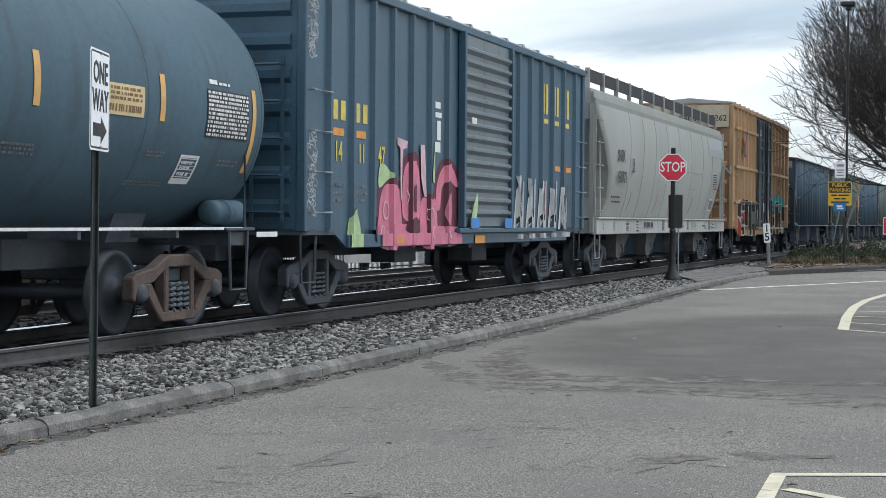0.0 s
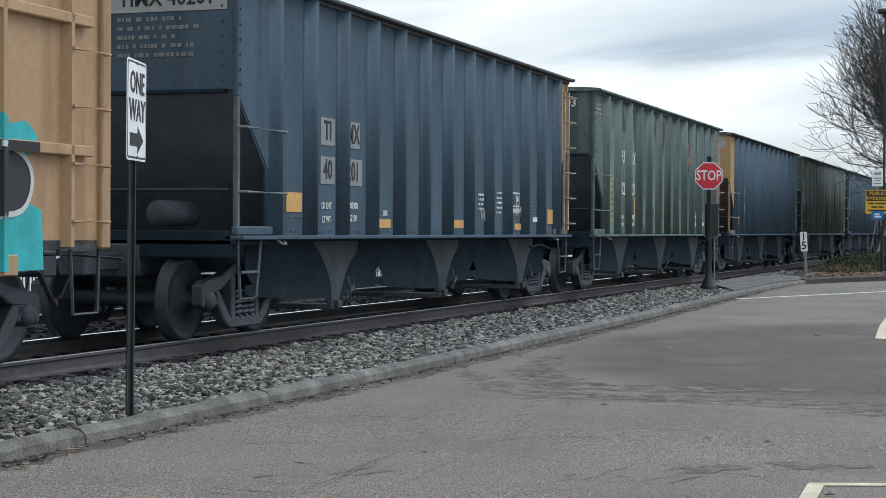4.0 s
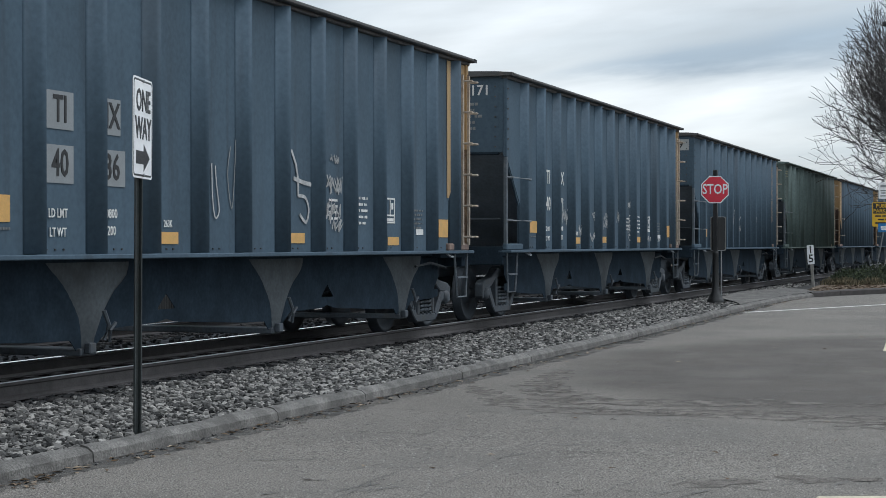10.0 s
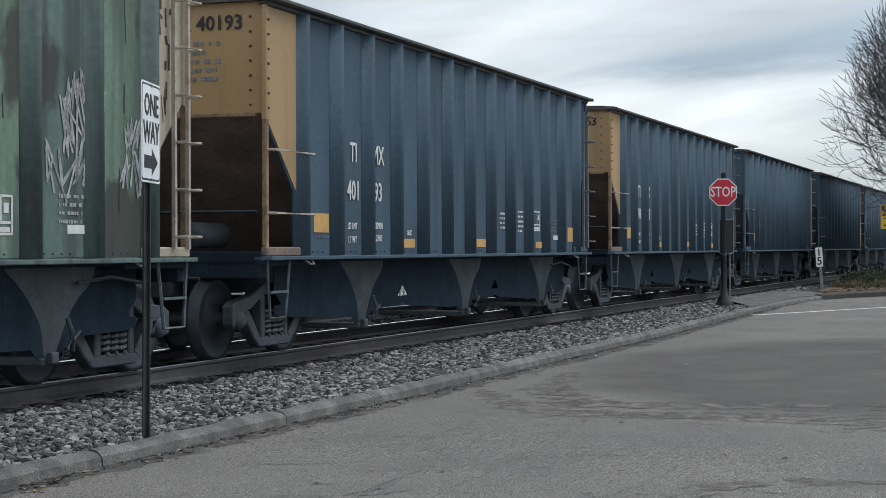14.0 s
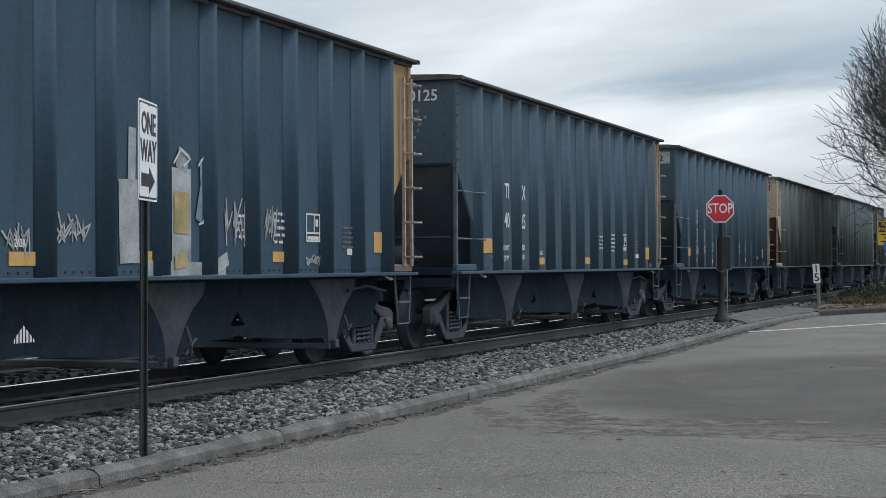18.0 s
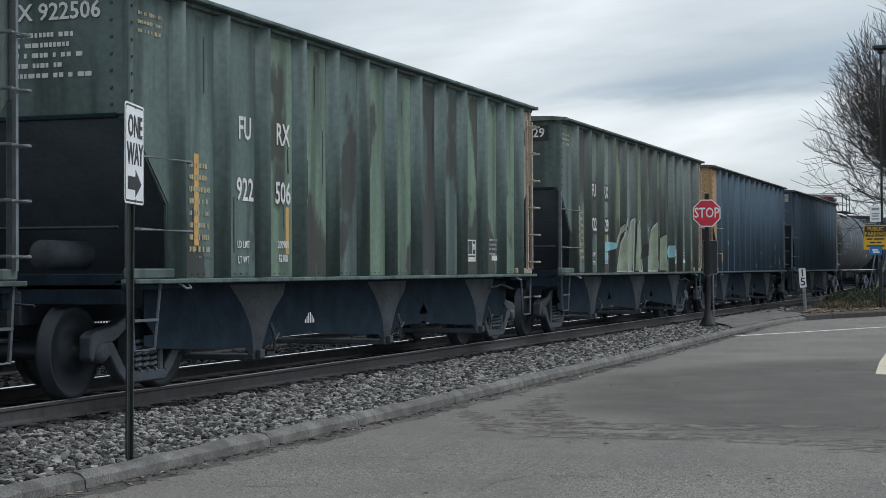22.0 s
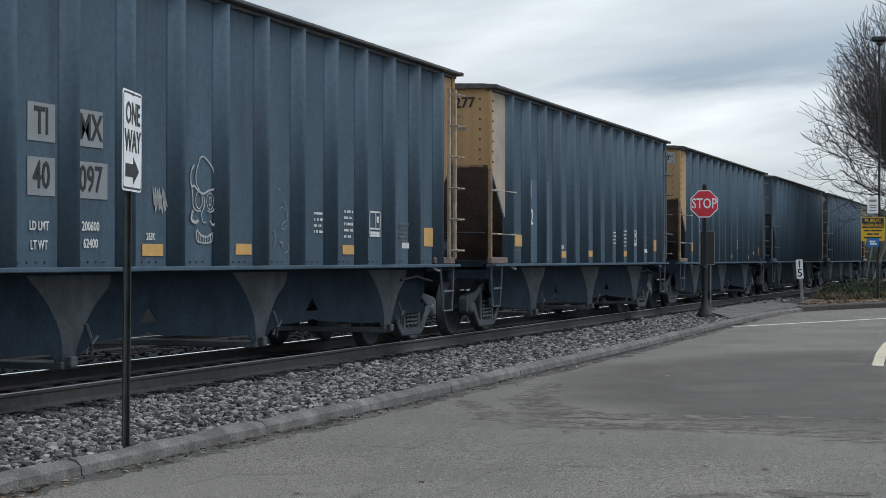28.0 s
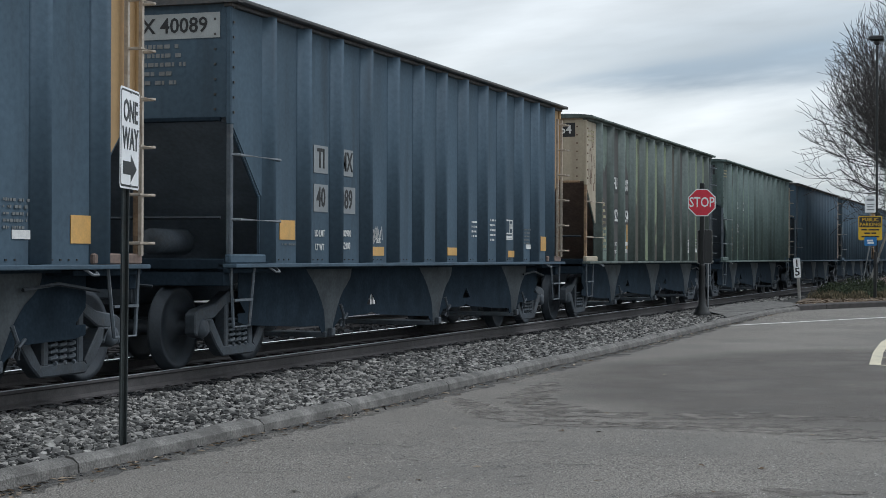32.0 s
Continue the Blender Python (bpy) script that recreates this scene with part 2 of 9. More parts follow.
def prism(profile, axis, a, b, bm=None):
    """A closed outline (two coordinates in the plane across axis), drawn out along axis from a to b."""
    bm = bm or bmesh.new()
    put = {"x": lambda p, q: (q, p[0], p[1]), "y": lambda p, q: (p[0], q, p[1]), "z": lambda p, q: (p[0], p[1], q)}[axis]
    one, two = ([bm.verts.new(put(p, q)) for p in profile] for q in (a, b))
    bm.faces.new(one), bm.faces.new(two[::-1])
    n = len(profile)
    for i in range(n):
        bm.faces.new((one[i], two[i], two[(i + 1) % n], one[(i + 1) % n]))
    bmesh.ops.recalc_face_normals(bm, faces=bm.faces[:])
    return bm


def tube(points, radius, sides=8, bm=None, taper=None):
    """A round bar along points."""
    bm = bm or bmesh.new()
    rings = []
    pts = [Vector(p) for p in points]
    for i, p in enumerate(pts):
        way = (pts[min(i + 1, len(pts) - 1)] - pts[max(i - 1, 0)]).normalized()
        side = way.orthogonal().normalized()
        other = way.cross(side)
        r = radius if taper is None else radius + (taper - radius) * i / (len(pts) - 1)
        rings.append([bm.verts.new(p + r * (math.cos(2 * math.pi * k / sides) * side + math.sin(2 * math.pi * k / sides) * other)) for k in range(sides)])
    for a, b in zip(rings, rings[1:]):
        ra = min(range(sides), key=lambda k: (b[k].co - a[0].co).length)
        for k in range(sides):
            bm.faces.new((a[k], a[(k + 1) % sides], b[(k + 1 + ra) % sides], b[(k + ra) % sides]))
    bm.faces.new(rings[0][::-1]), bm.faces.new(rings[-1])
    return bm


def lathe(profile, axis="x", sides=24, bm=None, smooth=True):
    """Turns a profile of (along, radius) round an axis."""
    bm = bm or bmesh.new()
    rings = []
    for a, r in profile:
        ring = []
        for k in range(sides):
            c, s = r * math.cos(2 * math.pi * k / sides), r * math.sin(2 * math.pi * k / sides)
            ring.append(bm.verts.new({"x": (a, c, s), "y": (c, a, s), "z": (c, s, a)}[axis]))
        rings.append(ring)
    for a, b in zip(rings, rings[1:]):
        for k in range(sides):
            f = bm.faces.new((a[k], a[(k + 1) % sides], b[(k + 1) % sides], b[k]))
            f.smooth = smooth
    bm.faces.new(rings[0][::-1]), bm.faces.new(rings[-1])
    bmesh.ops.recalc_face_normals(bm, faces=bm.faces[:])
    return bm


def part(name, shape, mat, parent=None, label="", at=None, key=None):
    """Links a bmesh, or a mesh kept under key, as one object of that material under a thing or part."""
    k = (key, mat.name) if key else None
    if k and k in MESHES:
        me = MESHES[k]
    else:
        bm = shape() if callable(shape) else shape
        me = bpy.data.meshes.new(name)
        bm.to_mesh(me)
        bm.free()
        me.materials.append(mat)
        if k:
            MESHES[k] = me
    ob = new(name, me)
    ob.parent = parent
    if at is not None:
        ob.matrix_basis = at if isinstance(at, Matrix) else Matrix.Translation(at)
    if label:
        ob["label"] = label
    return ob


def empty(name, m=None):
    ob = new(name)
    ob.empty_display_size = 0.3
    if m is not None:
        ob.matrix_basis = m
    return ob




def lettering(text, height):
    """A flat mesh of the text in the built-in font, in the x-y plane, its capitals that high, centred."""
    def make():
        cu = bpy.data.curves.new("text", "FONT")
        cu.body, cu.align_x, cu.align_y = text, "CENTER", "CENTER"
        cu.size, cu.extrude, cu.resolution_u = height / 0.70, 0.002, 2
        cu.offset = height * 0.022
        ob = bpy.data.objects.new("text", cu)
        scene.collection.objects.link(ob)
        bpy.context.view_layer.update()
        me = bpy.data.meshes.new_from_object(ob.evaluated_get(bpy.context.evaluated_depsgraph_get()))
        bpy.data.objects.remove(ob)
        bm = bmesh.new()
        bm.from_mesh(me)
        bpy.data.meshes.remove(me)
        return bm
    return make


def on_side(y, z, x=1.56, squeeze=1.0):
    """Puts a flat thing (x-y plane) on a car's side that faces +x: its x runs along the car, away from the front."""
    return Matrix.Translation((x, y, z)) @ Matrix(((0, 0, 1, 0), (1, 0, 0, 0), (0, 1, 0, 0), (0, 0, 0, 1))) @ Matrix.Diagonal((squeeze, 1, 1, 1))


# ---- the line of the track ----
OFFSET, BEND = 9.637, 1.672e-4


def on_track(s, lat=0.0, z=0.0):
    """The place s metres along the track from the spot beside the camera, lat metres nearer to the road."""
    r, a = 1 / BEND, s * BEND
    return Vector((-OFFSET + r - (r - lat) * math.cos(a), (r - lat) * math.sin(a), z))


def track_pose(s):
    return Matrix.Translation(on_track(s)) @ Matrix.Rotation(-s * BEND, 4, "Z")


def along(profile, s0, s1, step=8.0):
    """A profile of (lat, z) drawn out along the track."""
    bm = bmesh.new()
    n = max(2, int((s1 - s0) / step) + 1)
    rings = [[bm.verts.new(on_track(s0 + (s1 - s0) * i / (n - 1), lat, z)) for lat, z in profile] for i in range(n)]
    m = len(profile)
    for a, b in zip(rings, rings[1:]):
        for k in range(m):
            bm.faces.new((a[k], a[(k + 1) % m], b[(k + 1) % m], b[k]))
    bm.faces.new(rings[0]), bm.faces.new(rings[-1][::-1])
    bmesh.ops.recalc_face_normals(bm, faces=bm.faces[:])
    return bm


# ---- ground, road, track ----
def road_z(y):
    return -0.28 + 0.003 * (min(max(y, -30), 62) - 10)


def sheet(outline, mat, name, lift=0.0, n=1):
    bm = bmesh.new()
    vs = [bm.verts.new((x, y, road_z(y) + lift)) for x, y in outline]
    bm.faces.new(vs)
    bmesh.ops.recalc_face_normals(bm, faces=bm.faces[:])
    for f in bm.faces:
        if f.normal.z < 0:
            f.normal_flip()
    return part(name, bm, mat)


ground = part("ground", boxes([(-3000, 3000, -3000, 3000, -1.5, -0.52)]), earth)
tagged(ground, "bare earth and dead grass reaching the horizon", "ground", kind="structure")
KERB = [(-6.3, -30), (-6.27, 4), (-6.25, 10), (-6.18, 12.5), (-6.08, 16), (-6.04, 20), (-5.96, 25), (-5.95, 31), (-5.97, 36), (-5.93, 40.5), (-5.82, 43.5), (-5.5, 46)]
road_edge = KERB + [(-5.0, 47.4), (-2.74, 52.2), (8, 58), (30, 62), (30, -30)]
road = sheet(road_edge, asphalt, "road")
tagged(road, "worn grey asphalt road with fine cracks", "road", kind="structure")

kerb = empty("kerb", Matrix.Identity(4))
tagged(kerb, "weathered pale concrete kerb along the ballast", "kerb", kind="structure")


def kerb_run(points, width=0.17, rise=0.11):
    """Kerb stones end to end along a line, each a little out of true."""
    rng = random.Random(5)
    for (x0, y0), (x1, y1) in zip(points, points[1:]):
        n = 1
        for i in range(n):
            a, b = Vector((x0 + (x1 - x0) * i / n, y0 + (y1 - y0) * i / n, 0)), Vector((x0 + (x1 - x0) * (i + 1) / n, y0 + (y1 - y0) * (i + 1) / n, 0))
            way = (b - a).normalized()
            out = Vector((-way.y, way.x, 0))
            a, b = a + way * rng.uniform(0.004, 0.02), b - way * rng.uniform(0.004, 0.02)
            bm = bmesh.new()
            rings = []
            for p in [a.lerp(b, k / 8) for k in range(9)]:
                z = road_z(p.y)
                j = rng.uniform(-0.008, 0.008)
                prof = [(-0.02 + j, -0.2), (0.012 + j, rise * 0.62), (0.055 + j, rise * 0.95 + j), (width - 0.05, rise + 0.008 + j), (width - 0.01 - j, rise * 0.85), (width, -0.2)]
                rings.append([bm.verts.new((p.x + out.x * q, p.y + out.y * q, z + h)) for q, h in prof])
            for r0, r1 in zip(rings, rings[1:]):
                for k in range(6):
                    bm.faces.new((r0[k], r0[(k + 1) % 6], r1[(k + 1) % 6], r1[k]))
            bm.faces.new(rings[0]), bm.faces.new(rings[-1][::-1])
            bmesh.ops.recalc_face_normals(bm, faces=bm.faces[:])
            part("kerb_stone", bm, concrete, kerb)


KERB_JOINTS = [4.3, 7.3, 10.3, 13.2, 15.1, 17.9, 20.6, 23.6, 26.5, 29.4, 32.3, 35.2, 38.1, 40.8, 43.5, 46]
kerb_run([(float(np.interp(y, [p[1] for p in KERB], [p[0] for p in KERB])), y) for y in KERB_JOINTS])
TRACK_GAP = 4.4
ballast = part("ballast", along([(1.9, -0.6), (1.8, -0.30), (1.5, -0.21), (-TRACK_GAP - 1.35, -0.19), (-TRACK_GAP - 2.4, -0.45), (-TRACK_GAP - 2.4, -0.6)], -480, 640), ballast_mat)
tagged(ballast, "dark track ballast under two tracks", "ballast", kind="structure")
verge = bmesh.new()
rows_v = []
for y in range(-30, 66, 2):
    kx = np.interp(y, [p[1] for p in KERB], [p[0] for p in KERB]) - 0.16
    tx = on_track(y, 1.42).x
    rows_v.append([verge.verts.new((x, y, z)) for x, z in ((kx, road_z(y) + 0.08), (kx * 0.6 + tx * 0.4, road_z(y) + 0.07), (tx, -0.185))])
for a, b in zip(rows_v, rows_v[1:]):
    for k in range(2):
        verge.faces.new((a[k], b[k], b[k + 1], a[k + 1]))
bmesh.ops.recalc_face_normals(verge, faces=verge.faces[:])
# near-black sheet under the loose stones: shade in their gaps as colour
gap_shade = material("stone_gap_shade", (0.03, 0.0295, 0.028), 0.9, var=0.4, scale=12, fine=40, bump=0.6)
verge = part("gravel_verge", verge, gap_shade)
tagged(verge, "verge sheet between kerb and track, dark as the shade between its pale stones", "gravel", kind="structure")


def rail_pair(shift):
    for lat in (0.7525, -0.7525):
        c = lat + shift
        body = along([(c - 0.07, -0.172), (c + 0.07, -0.172), (c + 0.07, -0.155), (c + 0.012, -0.13), (c + 0.012, -0.045), (c + 0.036, -0.03), (c + 0.036, -0.005),
                      (c - 0.036, -0.005), (c - 0.036, -0.03), (c - 0.012, -0.045), (c - 0.012, -0.13), (c - 0.07, -0.155)], -480, 640, 10)
        # far heads are widened to carry sky glare, the near one narrowed and dulled
        wide = 0.020 if c > 0 else 0.042
        rail = part("rail", body, rust_steel)
        tagged(rail, "rusty brown steel rail with a bright worn top", "rail", kind="structure")
        part("railhead", along([(c - wide, -0.008), (c + wide, -0.008), (c + wide - 0.002, 0.0), (c - wide + 0.002, 0.0)], -480, 640, 10), shaded_steel if c > 0 else worn_steel, rail, "worn running surface")


rail_pair(0.0)
rail_pair(-TRACK_GAP)

# ---- rolling stock: running gear ----
PITCH = 15.756
HALF = 7.15
SIDE = 1.47
TOP, SILL = 4.08, 1.13
# how far the ends of a hopper body stand from the mould they are built in, and the span of its side
END_SHIFT = {-1: 0.06, 1: -0.38}
FORE, AFT = -7.09, 6.77
CARS, WHEELS = [], []
leg_brown = material("worn_brown_leg_paint", (0.30, 0.20, 0.12), 0.7, var=0.3, scale=5, fine=30, bump=0.05, dirt=(0.12, 0.08, 0.06), dirt_amount=0.6)
leg_dark = material("dark_grey_leg_paint", (0.10, 0.12, 0.14), 0.65, var=0.25, scale=5, fine=30, bump=0.05, dirt=(0.2, 0.2, 0.2), dirt_amount=0.4)
rim_steel = material("dark_worn_rim_steel", (0.075, 0.075, 0.075), 0.6, 0.2, var=0.3, scale=5, fine=30, bump=0.05, dirt=(0.13, 0.10, 0.08), dirt_amount=0.4)
ladder_pale = material("pale_chipped_ladder_paint", (0.46, 0.40, 0.33), 0.6, var=0.2, scale=5, fine=30, bump=0.03, dirt=(0.20, 0.11, 0.07), dirt_amount=0.4)
bay_paint = material("dusty_hopper_bay_paint", (0.096, 0.108, 0.117), 0.8, var=0.22, scale=2.0, fine=25, bump=0.05, dirt=(0.06, 0.064, 0.068), dirt_amount=0.5, spec=0.1)
gusset_pale = material("bleached_cream_end_paint", (0.40, 0.335, 0.27), 0.7, var=0.14, scale=2, fine=20, bump=0.03)
mark_end = material("faded_grey_stencil_paint", (0.22, 0.23, 0.23), 0.7, var=0.2, scale=9)
rust_chip = material("flaking_rust", (0.11, 0.06, 0.04), 0.9, var=0.35, scale=8, fine=40, bump=0.2)
# lighter than the car's own paint: haze over the shaded recess is in the colour
slope_lifted = material("haze_lifted_slope_paint", (0.155, 0.185, 0.22), 0.7, var=0.2, scale=2, fine=20, bump=0.05)
label_tan = material("faded_cream_stencil_paint", (0.42, 0.38, 0.24), 0.7, var=0.2, scale=9)
# underside shade put into a dark colour, its blue lift standing for haze
under_shade = material("shaded_underside_steel", (0.024, 0.036, 0.050), 0.95, var=0.25, scale=3, fine=25, bump=0.05, spec=0.06)
rail_iron = material("pale_worn_grab_steel", (0.19, 0.21, 0.23), 0.6, 0.2, var=0.2, scale=6, bump=0.02)
hose_rubber = material("black_hose_rubber", (0.02, 0.02, 0.02), 0.8, var=0.2)
brown_frame = material("rusty_brown_casting", (0.10, 0.074, 0.062), 0.85, var=0.3, scale=5, fine=30, bump=0.2)
cap_blue = material("blue_bearing_cap", (0.06, 0.09, 0.30), 0.5, var=0.2)


def span(a, b):
    return min(a, b), max(a, b)


def wheelset_shape():
    prof = [(-0.95, 0.075), (-0.86, 0.08), (-0.80, 0.09), (-0.80, 0.16), (-0.74, 0.18), (-0.76, 0.36), (-0.79, 0.40), (-0.80, 0.455), (-0.70, 0.457), (-0.69, 0.485), (-0.66, 0.48), (-0.66, 0.40), (-0.70, 0.14), (-0.67, 0.09), (0.67, 0.09), (0.70, 0.14), (0.66, 0.40), (0.66, 0.48),
            (0.69, 0.485), (0.70, 0.457), (0.80, 0.455), (0.79, 0.40), (0.76, 0.36), (0.74, 0.18), (0.80, 0.16), (0.80, 0.09), (0.86, 0.08), (0.95, 0.075)]
    return lathe(prof, "x", 32)


def side_frame_shape():
    bm = bmesh.new()
    for prof in ([(-1.08, 0.62), (-0.98, 0.67), (-0.6, 0.72), (-0.25, 0.86), (0.25, 0.86), (0.6, 0.72), (0.98, 0.67), (1.08, 0.62), (1.08, 0.52), (0.62, 0.56), (0.3, 0.72), (-0.3, 0.72), (-0.62, 0.56), (-1.08, 0.52)],
                 [(-0.40, 0.12), (0.40, 0.12), (0.50, 0.19), (0.36, 0.24), (-0.36, 0.24), (-0.50, 0.19)],
                 [(0.44, 0.15), (0.56, 0.24), (0.84, 0.54), (0.66, 0.56), (0.38, 0.24)], [(-0.44, 0.15), (-0.38, 0.24), (-0.66, 0.56), (-0.84, 0.54), (-0.56, 0.24)],
                 [(0.26, 0.22), (0.36, 0.22), (0.36, 0.74), (0.26, 0.74)], [(-0.26, 0.22), (-0.26, 0.74), (-0.36, 0.74), (-0.36, 0.22)],
                 [(0.72, 0.56), (1.08, 0.56), (1.08, 0.40), (1.02, 0.36), (0.98, 0.48), (0.80, 0.48), (0.76, 0.38), (0.70, 0.42)], [(-0.72, 0.56), (-0.70, 0.42), (-0.76, 0.38), (-0.80, 0.48), (-0.98, 0.48), (-1.02, 0.36), (-1.08, 0.40), (-1.08, 0.56)]):
        prism(prof, "x", -0.07, 0.07, bm)
    bmesh.ops.bevel(bm, geom=bm.edges[:], offset=0.015, segments=1, affect="EDGES")
    return bm


def spring_shape():
    bm = bmesh.new()
    for y in (0.0,):
        pts = [(0.074 * math.cos(a), y + 0.074 * math.sin(a), 0.24 + 0.30 * a / (2 * math.pi * 5)) for a in [2 * math.pi * 5 * i / 45 for i in range(46)]]
        tube(pts, 0.02, 5, bm)
    return bm


def add_truck(car, y, frame_mat=None, cap=None):
    tr = part("truck", lambda: boxes([(-1.0, 1.0, -0.2, 0.2, 0.55, 0.71), (-0.35, 0.35, -0.18, 0.18, 0.40, 0.84)], 0.02), black_steel, car, "black cast steel freight truck", at=(0, y, 0), key="bolster")
    for sx in (1.03, -1.03):
        part("side_frame", side_frame_shape, frame_mat or black_steel, tr, at=(sx, 0, 0), key="side_frame")
        for sy in ((-0.16, 0.0, 0.16) if sx > 0 else (0.0,)):
            part("coil_spring", spring_shape, leg_dark, tr, at=(sx, sy, 0), key="spring")
        for sy in (-0.39, 0.39):
            part("brake_shoe", lambda: boxes([(-0.05, 0.05, -0.03, 0.03, 0.3, 0.5)], 0.01), black_steel, tr, at=(sx * 0.75, sy, 0), key="brake_shoe")
    for dy in (-0.889, 0.889):
        w = part("wheelset", wheelset_shape, wheel_steel, tr, at=(0, dy, 0.457), key="wheelset")
        WHEELS.append((car, y + dy, w))
        for sx in (1, -1):
            part("bearing_cap", lambda: lathe([(-0.10, 0.09), (-0.08, 0.11), (0.05, 0.11), (0.09, 0.085), (0.10, 0.04)], "x", 14), cap or black_steel, tr, at=Matrix.Translation((sx * 1.04, dy, 0.457)) @ Matrix.Rotation(0 if sx > 0 else math.pi, 4, "Z"), key="bearing")
    return tr


def coupler_shape():
    return boxes([(-0.10, 0.10, -0.80, 0.0, 0.78, 0.98), (-0.16, 0.16, -0.16, 0.10, 0.74, 1.02), (-0.22, 0.22, -0.84, -0.72, 0.70, 1.08)], 0.02)


def add_ends(car, half, reach):
    """Couplers and brake hoses at both ends; half: to the coupler's face."""
    for sy in (1, -1):
        m = Matrix.Translation((0, sy * half, 0)) @ Matrix.Rotation(0 if sy > 0 else math.pi, 4, "Z")
        part("coupler", coupler_shape, black_steel, car, at=m, key="coupler")
        part("brake_hose", lambda: tube([(0.35, -0.75, 0.85), (0.36, -0.55, 0.80), (0.33, -0.3, 0.55), (0.25, -0.08, 0.45), (0.2, 0.0, 0.5)], 0.028, 6), hose_rubber, car, at=m, key="hose")
        part("uncoupling_lever", lambda: tube([(1.35, -0.62, 0.95), (0.9, -0.60, 0.98), (0.4, -0.55, 0.98), (0.1, -0.3, 0.96)], 0.014, 5), wheel_steel, car, at=m, key="lever")


def ladder(car, x, y, z0, z1, mat, width=0.42, along_y=True, n=None, deep=0.12, name="ladder", stiles=True):
    """Two stiles and grab-iron rungs standing off a car's side (or its end)."""
    n = n or max(2, round((z1 - z0) / 0.46) + 1)
    sx = 1 if x >= 0 else -1
    key = "ladder%.2f%.2f%.2f%d%d%.2f%d" % (z0, z1, width, along_y, sx, deep, stiles)

    def make():
        bm = bmesh.new()
        for s in (-1, 1) if stiles else ():
            a = (-0.015, 0.025, s * width / 2 - 0.02, s * width / 2 + 0.02, z0 - 0.12, z1 + 0.1) if along_y else (s * width / 2 - 0.02, s * width / 2 + 0.02, -0.015, 0.025, z0 - 0.12, z1 + 0.1)
            b2 = boxes([a])
            tmp = bpy.data.meshes.new("t")
            b2.to_mesh(tmp), b2.free()
            bm.from_mesh(tmp)
            bpy.data.meshes.remove(tmp)
        for i in range(n):
            z = z0 + (z1 - z0) * i / (n - 1)
            w = width / 2
            if along_y:
                tube([(0, -w, z), (sx * deep, -w, z), (sx * deep, w, z), (0, w, z)], 0.017, 5, bm)
            else:
                tube([(-w, 0, z), (-w, -deep, z), (w, -deep, z), (w, 0, z)], 0.017, 5, bm)
        return bm
    return part(name, make, mat, car, at=(x, y, 0), key=key)


def mark(car, text, y, z, height, mat, x=SIDE + 0.012, squeeze=0.8):
    return part("lettering", lettering(text, height), mat, car, at=on_side(y, z, x, squeeze), key="t_%s_%.3f" % (text, height))


def patch(car, name, y, z, w, h, mat, x=SIDE + 0.006, label=""):
    return part(name, lambda: boxes([(-w / 2, w / 2, -h / 2, h / 2, -0.003, 0.003)]), mat, car, label, at=on_side(y, z, x), key="patch%.3f%.3f" % (w, h))


def bars(car, y, z, w, h, rows, mat, x=SIDE + 0.010, seed=0):
    """Small writing that cannot be read: short bars in rows."""
    def make():
        rng, bm = random.Random(seed), []
        for i in range(rows):
            zz = h / 2 - (i + 0.5) * h / rows
            a = -w / 2
            while a < w / 2 - 0.03:
                b = min(w / 2, a + rng.choice((0.015, 0.02, 0.03, 0.045)))
                t = h / rows * rng.uniform(0.16, 0.24)
                bm.append((a, b, zz - t, zz + t, -0.002, 0.002))
                a = b + rng.choice((0.012, 0.012, 0.05))
        return boxes(bm)
    ob = part("stencil_bars", make, mat, car, at=on_side(y, z, x), key="bars%.2f%.2f%d%d" % (w, h, rows, seed))
    ob["kind"] = "stuff"
    return ob


def frame_box(car, y, z, w, h, mat, x=SIDE + 0.010):
    """A stencilled box with two cells."""
    t = 0.022
    ob = part("stencil_box", lambda: boxes([(-w / 2, w / 2, h / 2 - t, h / 2, -0.002, 0.002), (-w / 2, w / 2, -h / 2, -h / 2 + t, -0.002, 0.002), (-w / 2, -w / 2 + t, -h / 2, h / 2, -0.002, 0.002), (w / 2 - t, w / 2, -h / 2, h / 2, -0.002, 0.002),
                                              (-w / 2, w / 2, -h * 0.22, -h * 0.22 + t, -0.002, 0.002), (0.02, 0.04, -h * 0.2, h / 2, -0.002, 0.002), (0.07, 0.14, h * 0.05, h * 0.3, -0.002, 0.002), (-w * 0.4, w * 0.4, -h * 0.42, -h * 0.30, -0.002, 0.002)]), mat, car, at=on_side(y, z, x), key="sbox%.2f%.2f" % (w, h))
    ob["kind"] = "stuff"
    return ob


def strokes_of(name, strokes, surface, mat, car, label=""):
    """Each paint stroke as a part of its own, laid a hair over the one before."""
    for i, stroke in enumerate(strokes):
        part(name, ribbon([stroke], lambda y: surface(y) + 0.0005 * i), mat, car, label)


def each(name, rows, mat, car, bevel=0.01, label=""):
    for row in rows:
        part(name, boxes([row], bevel), mat, car, label)


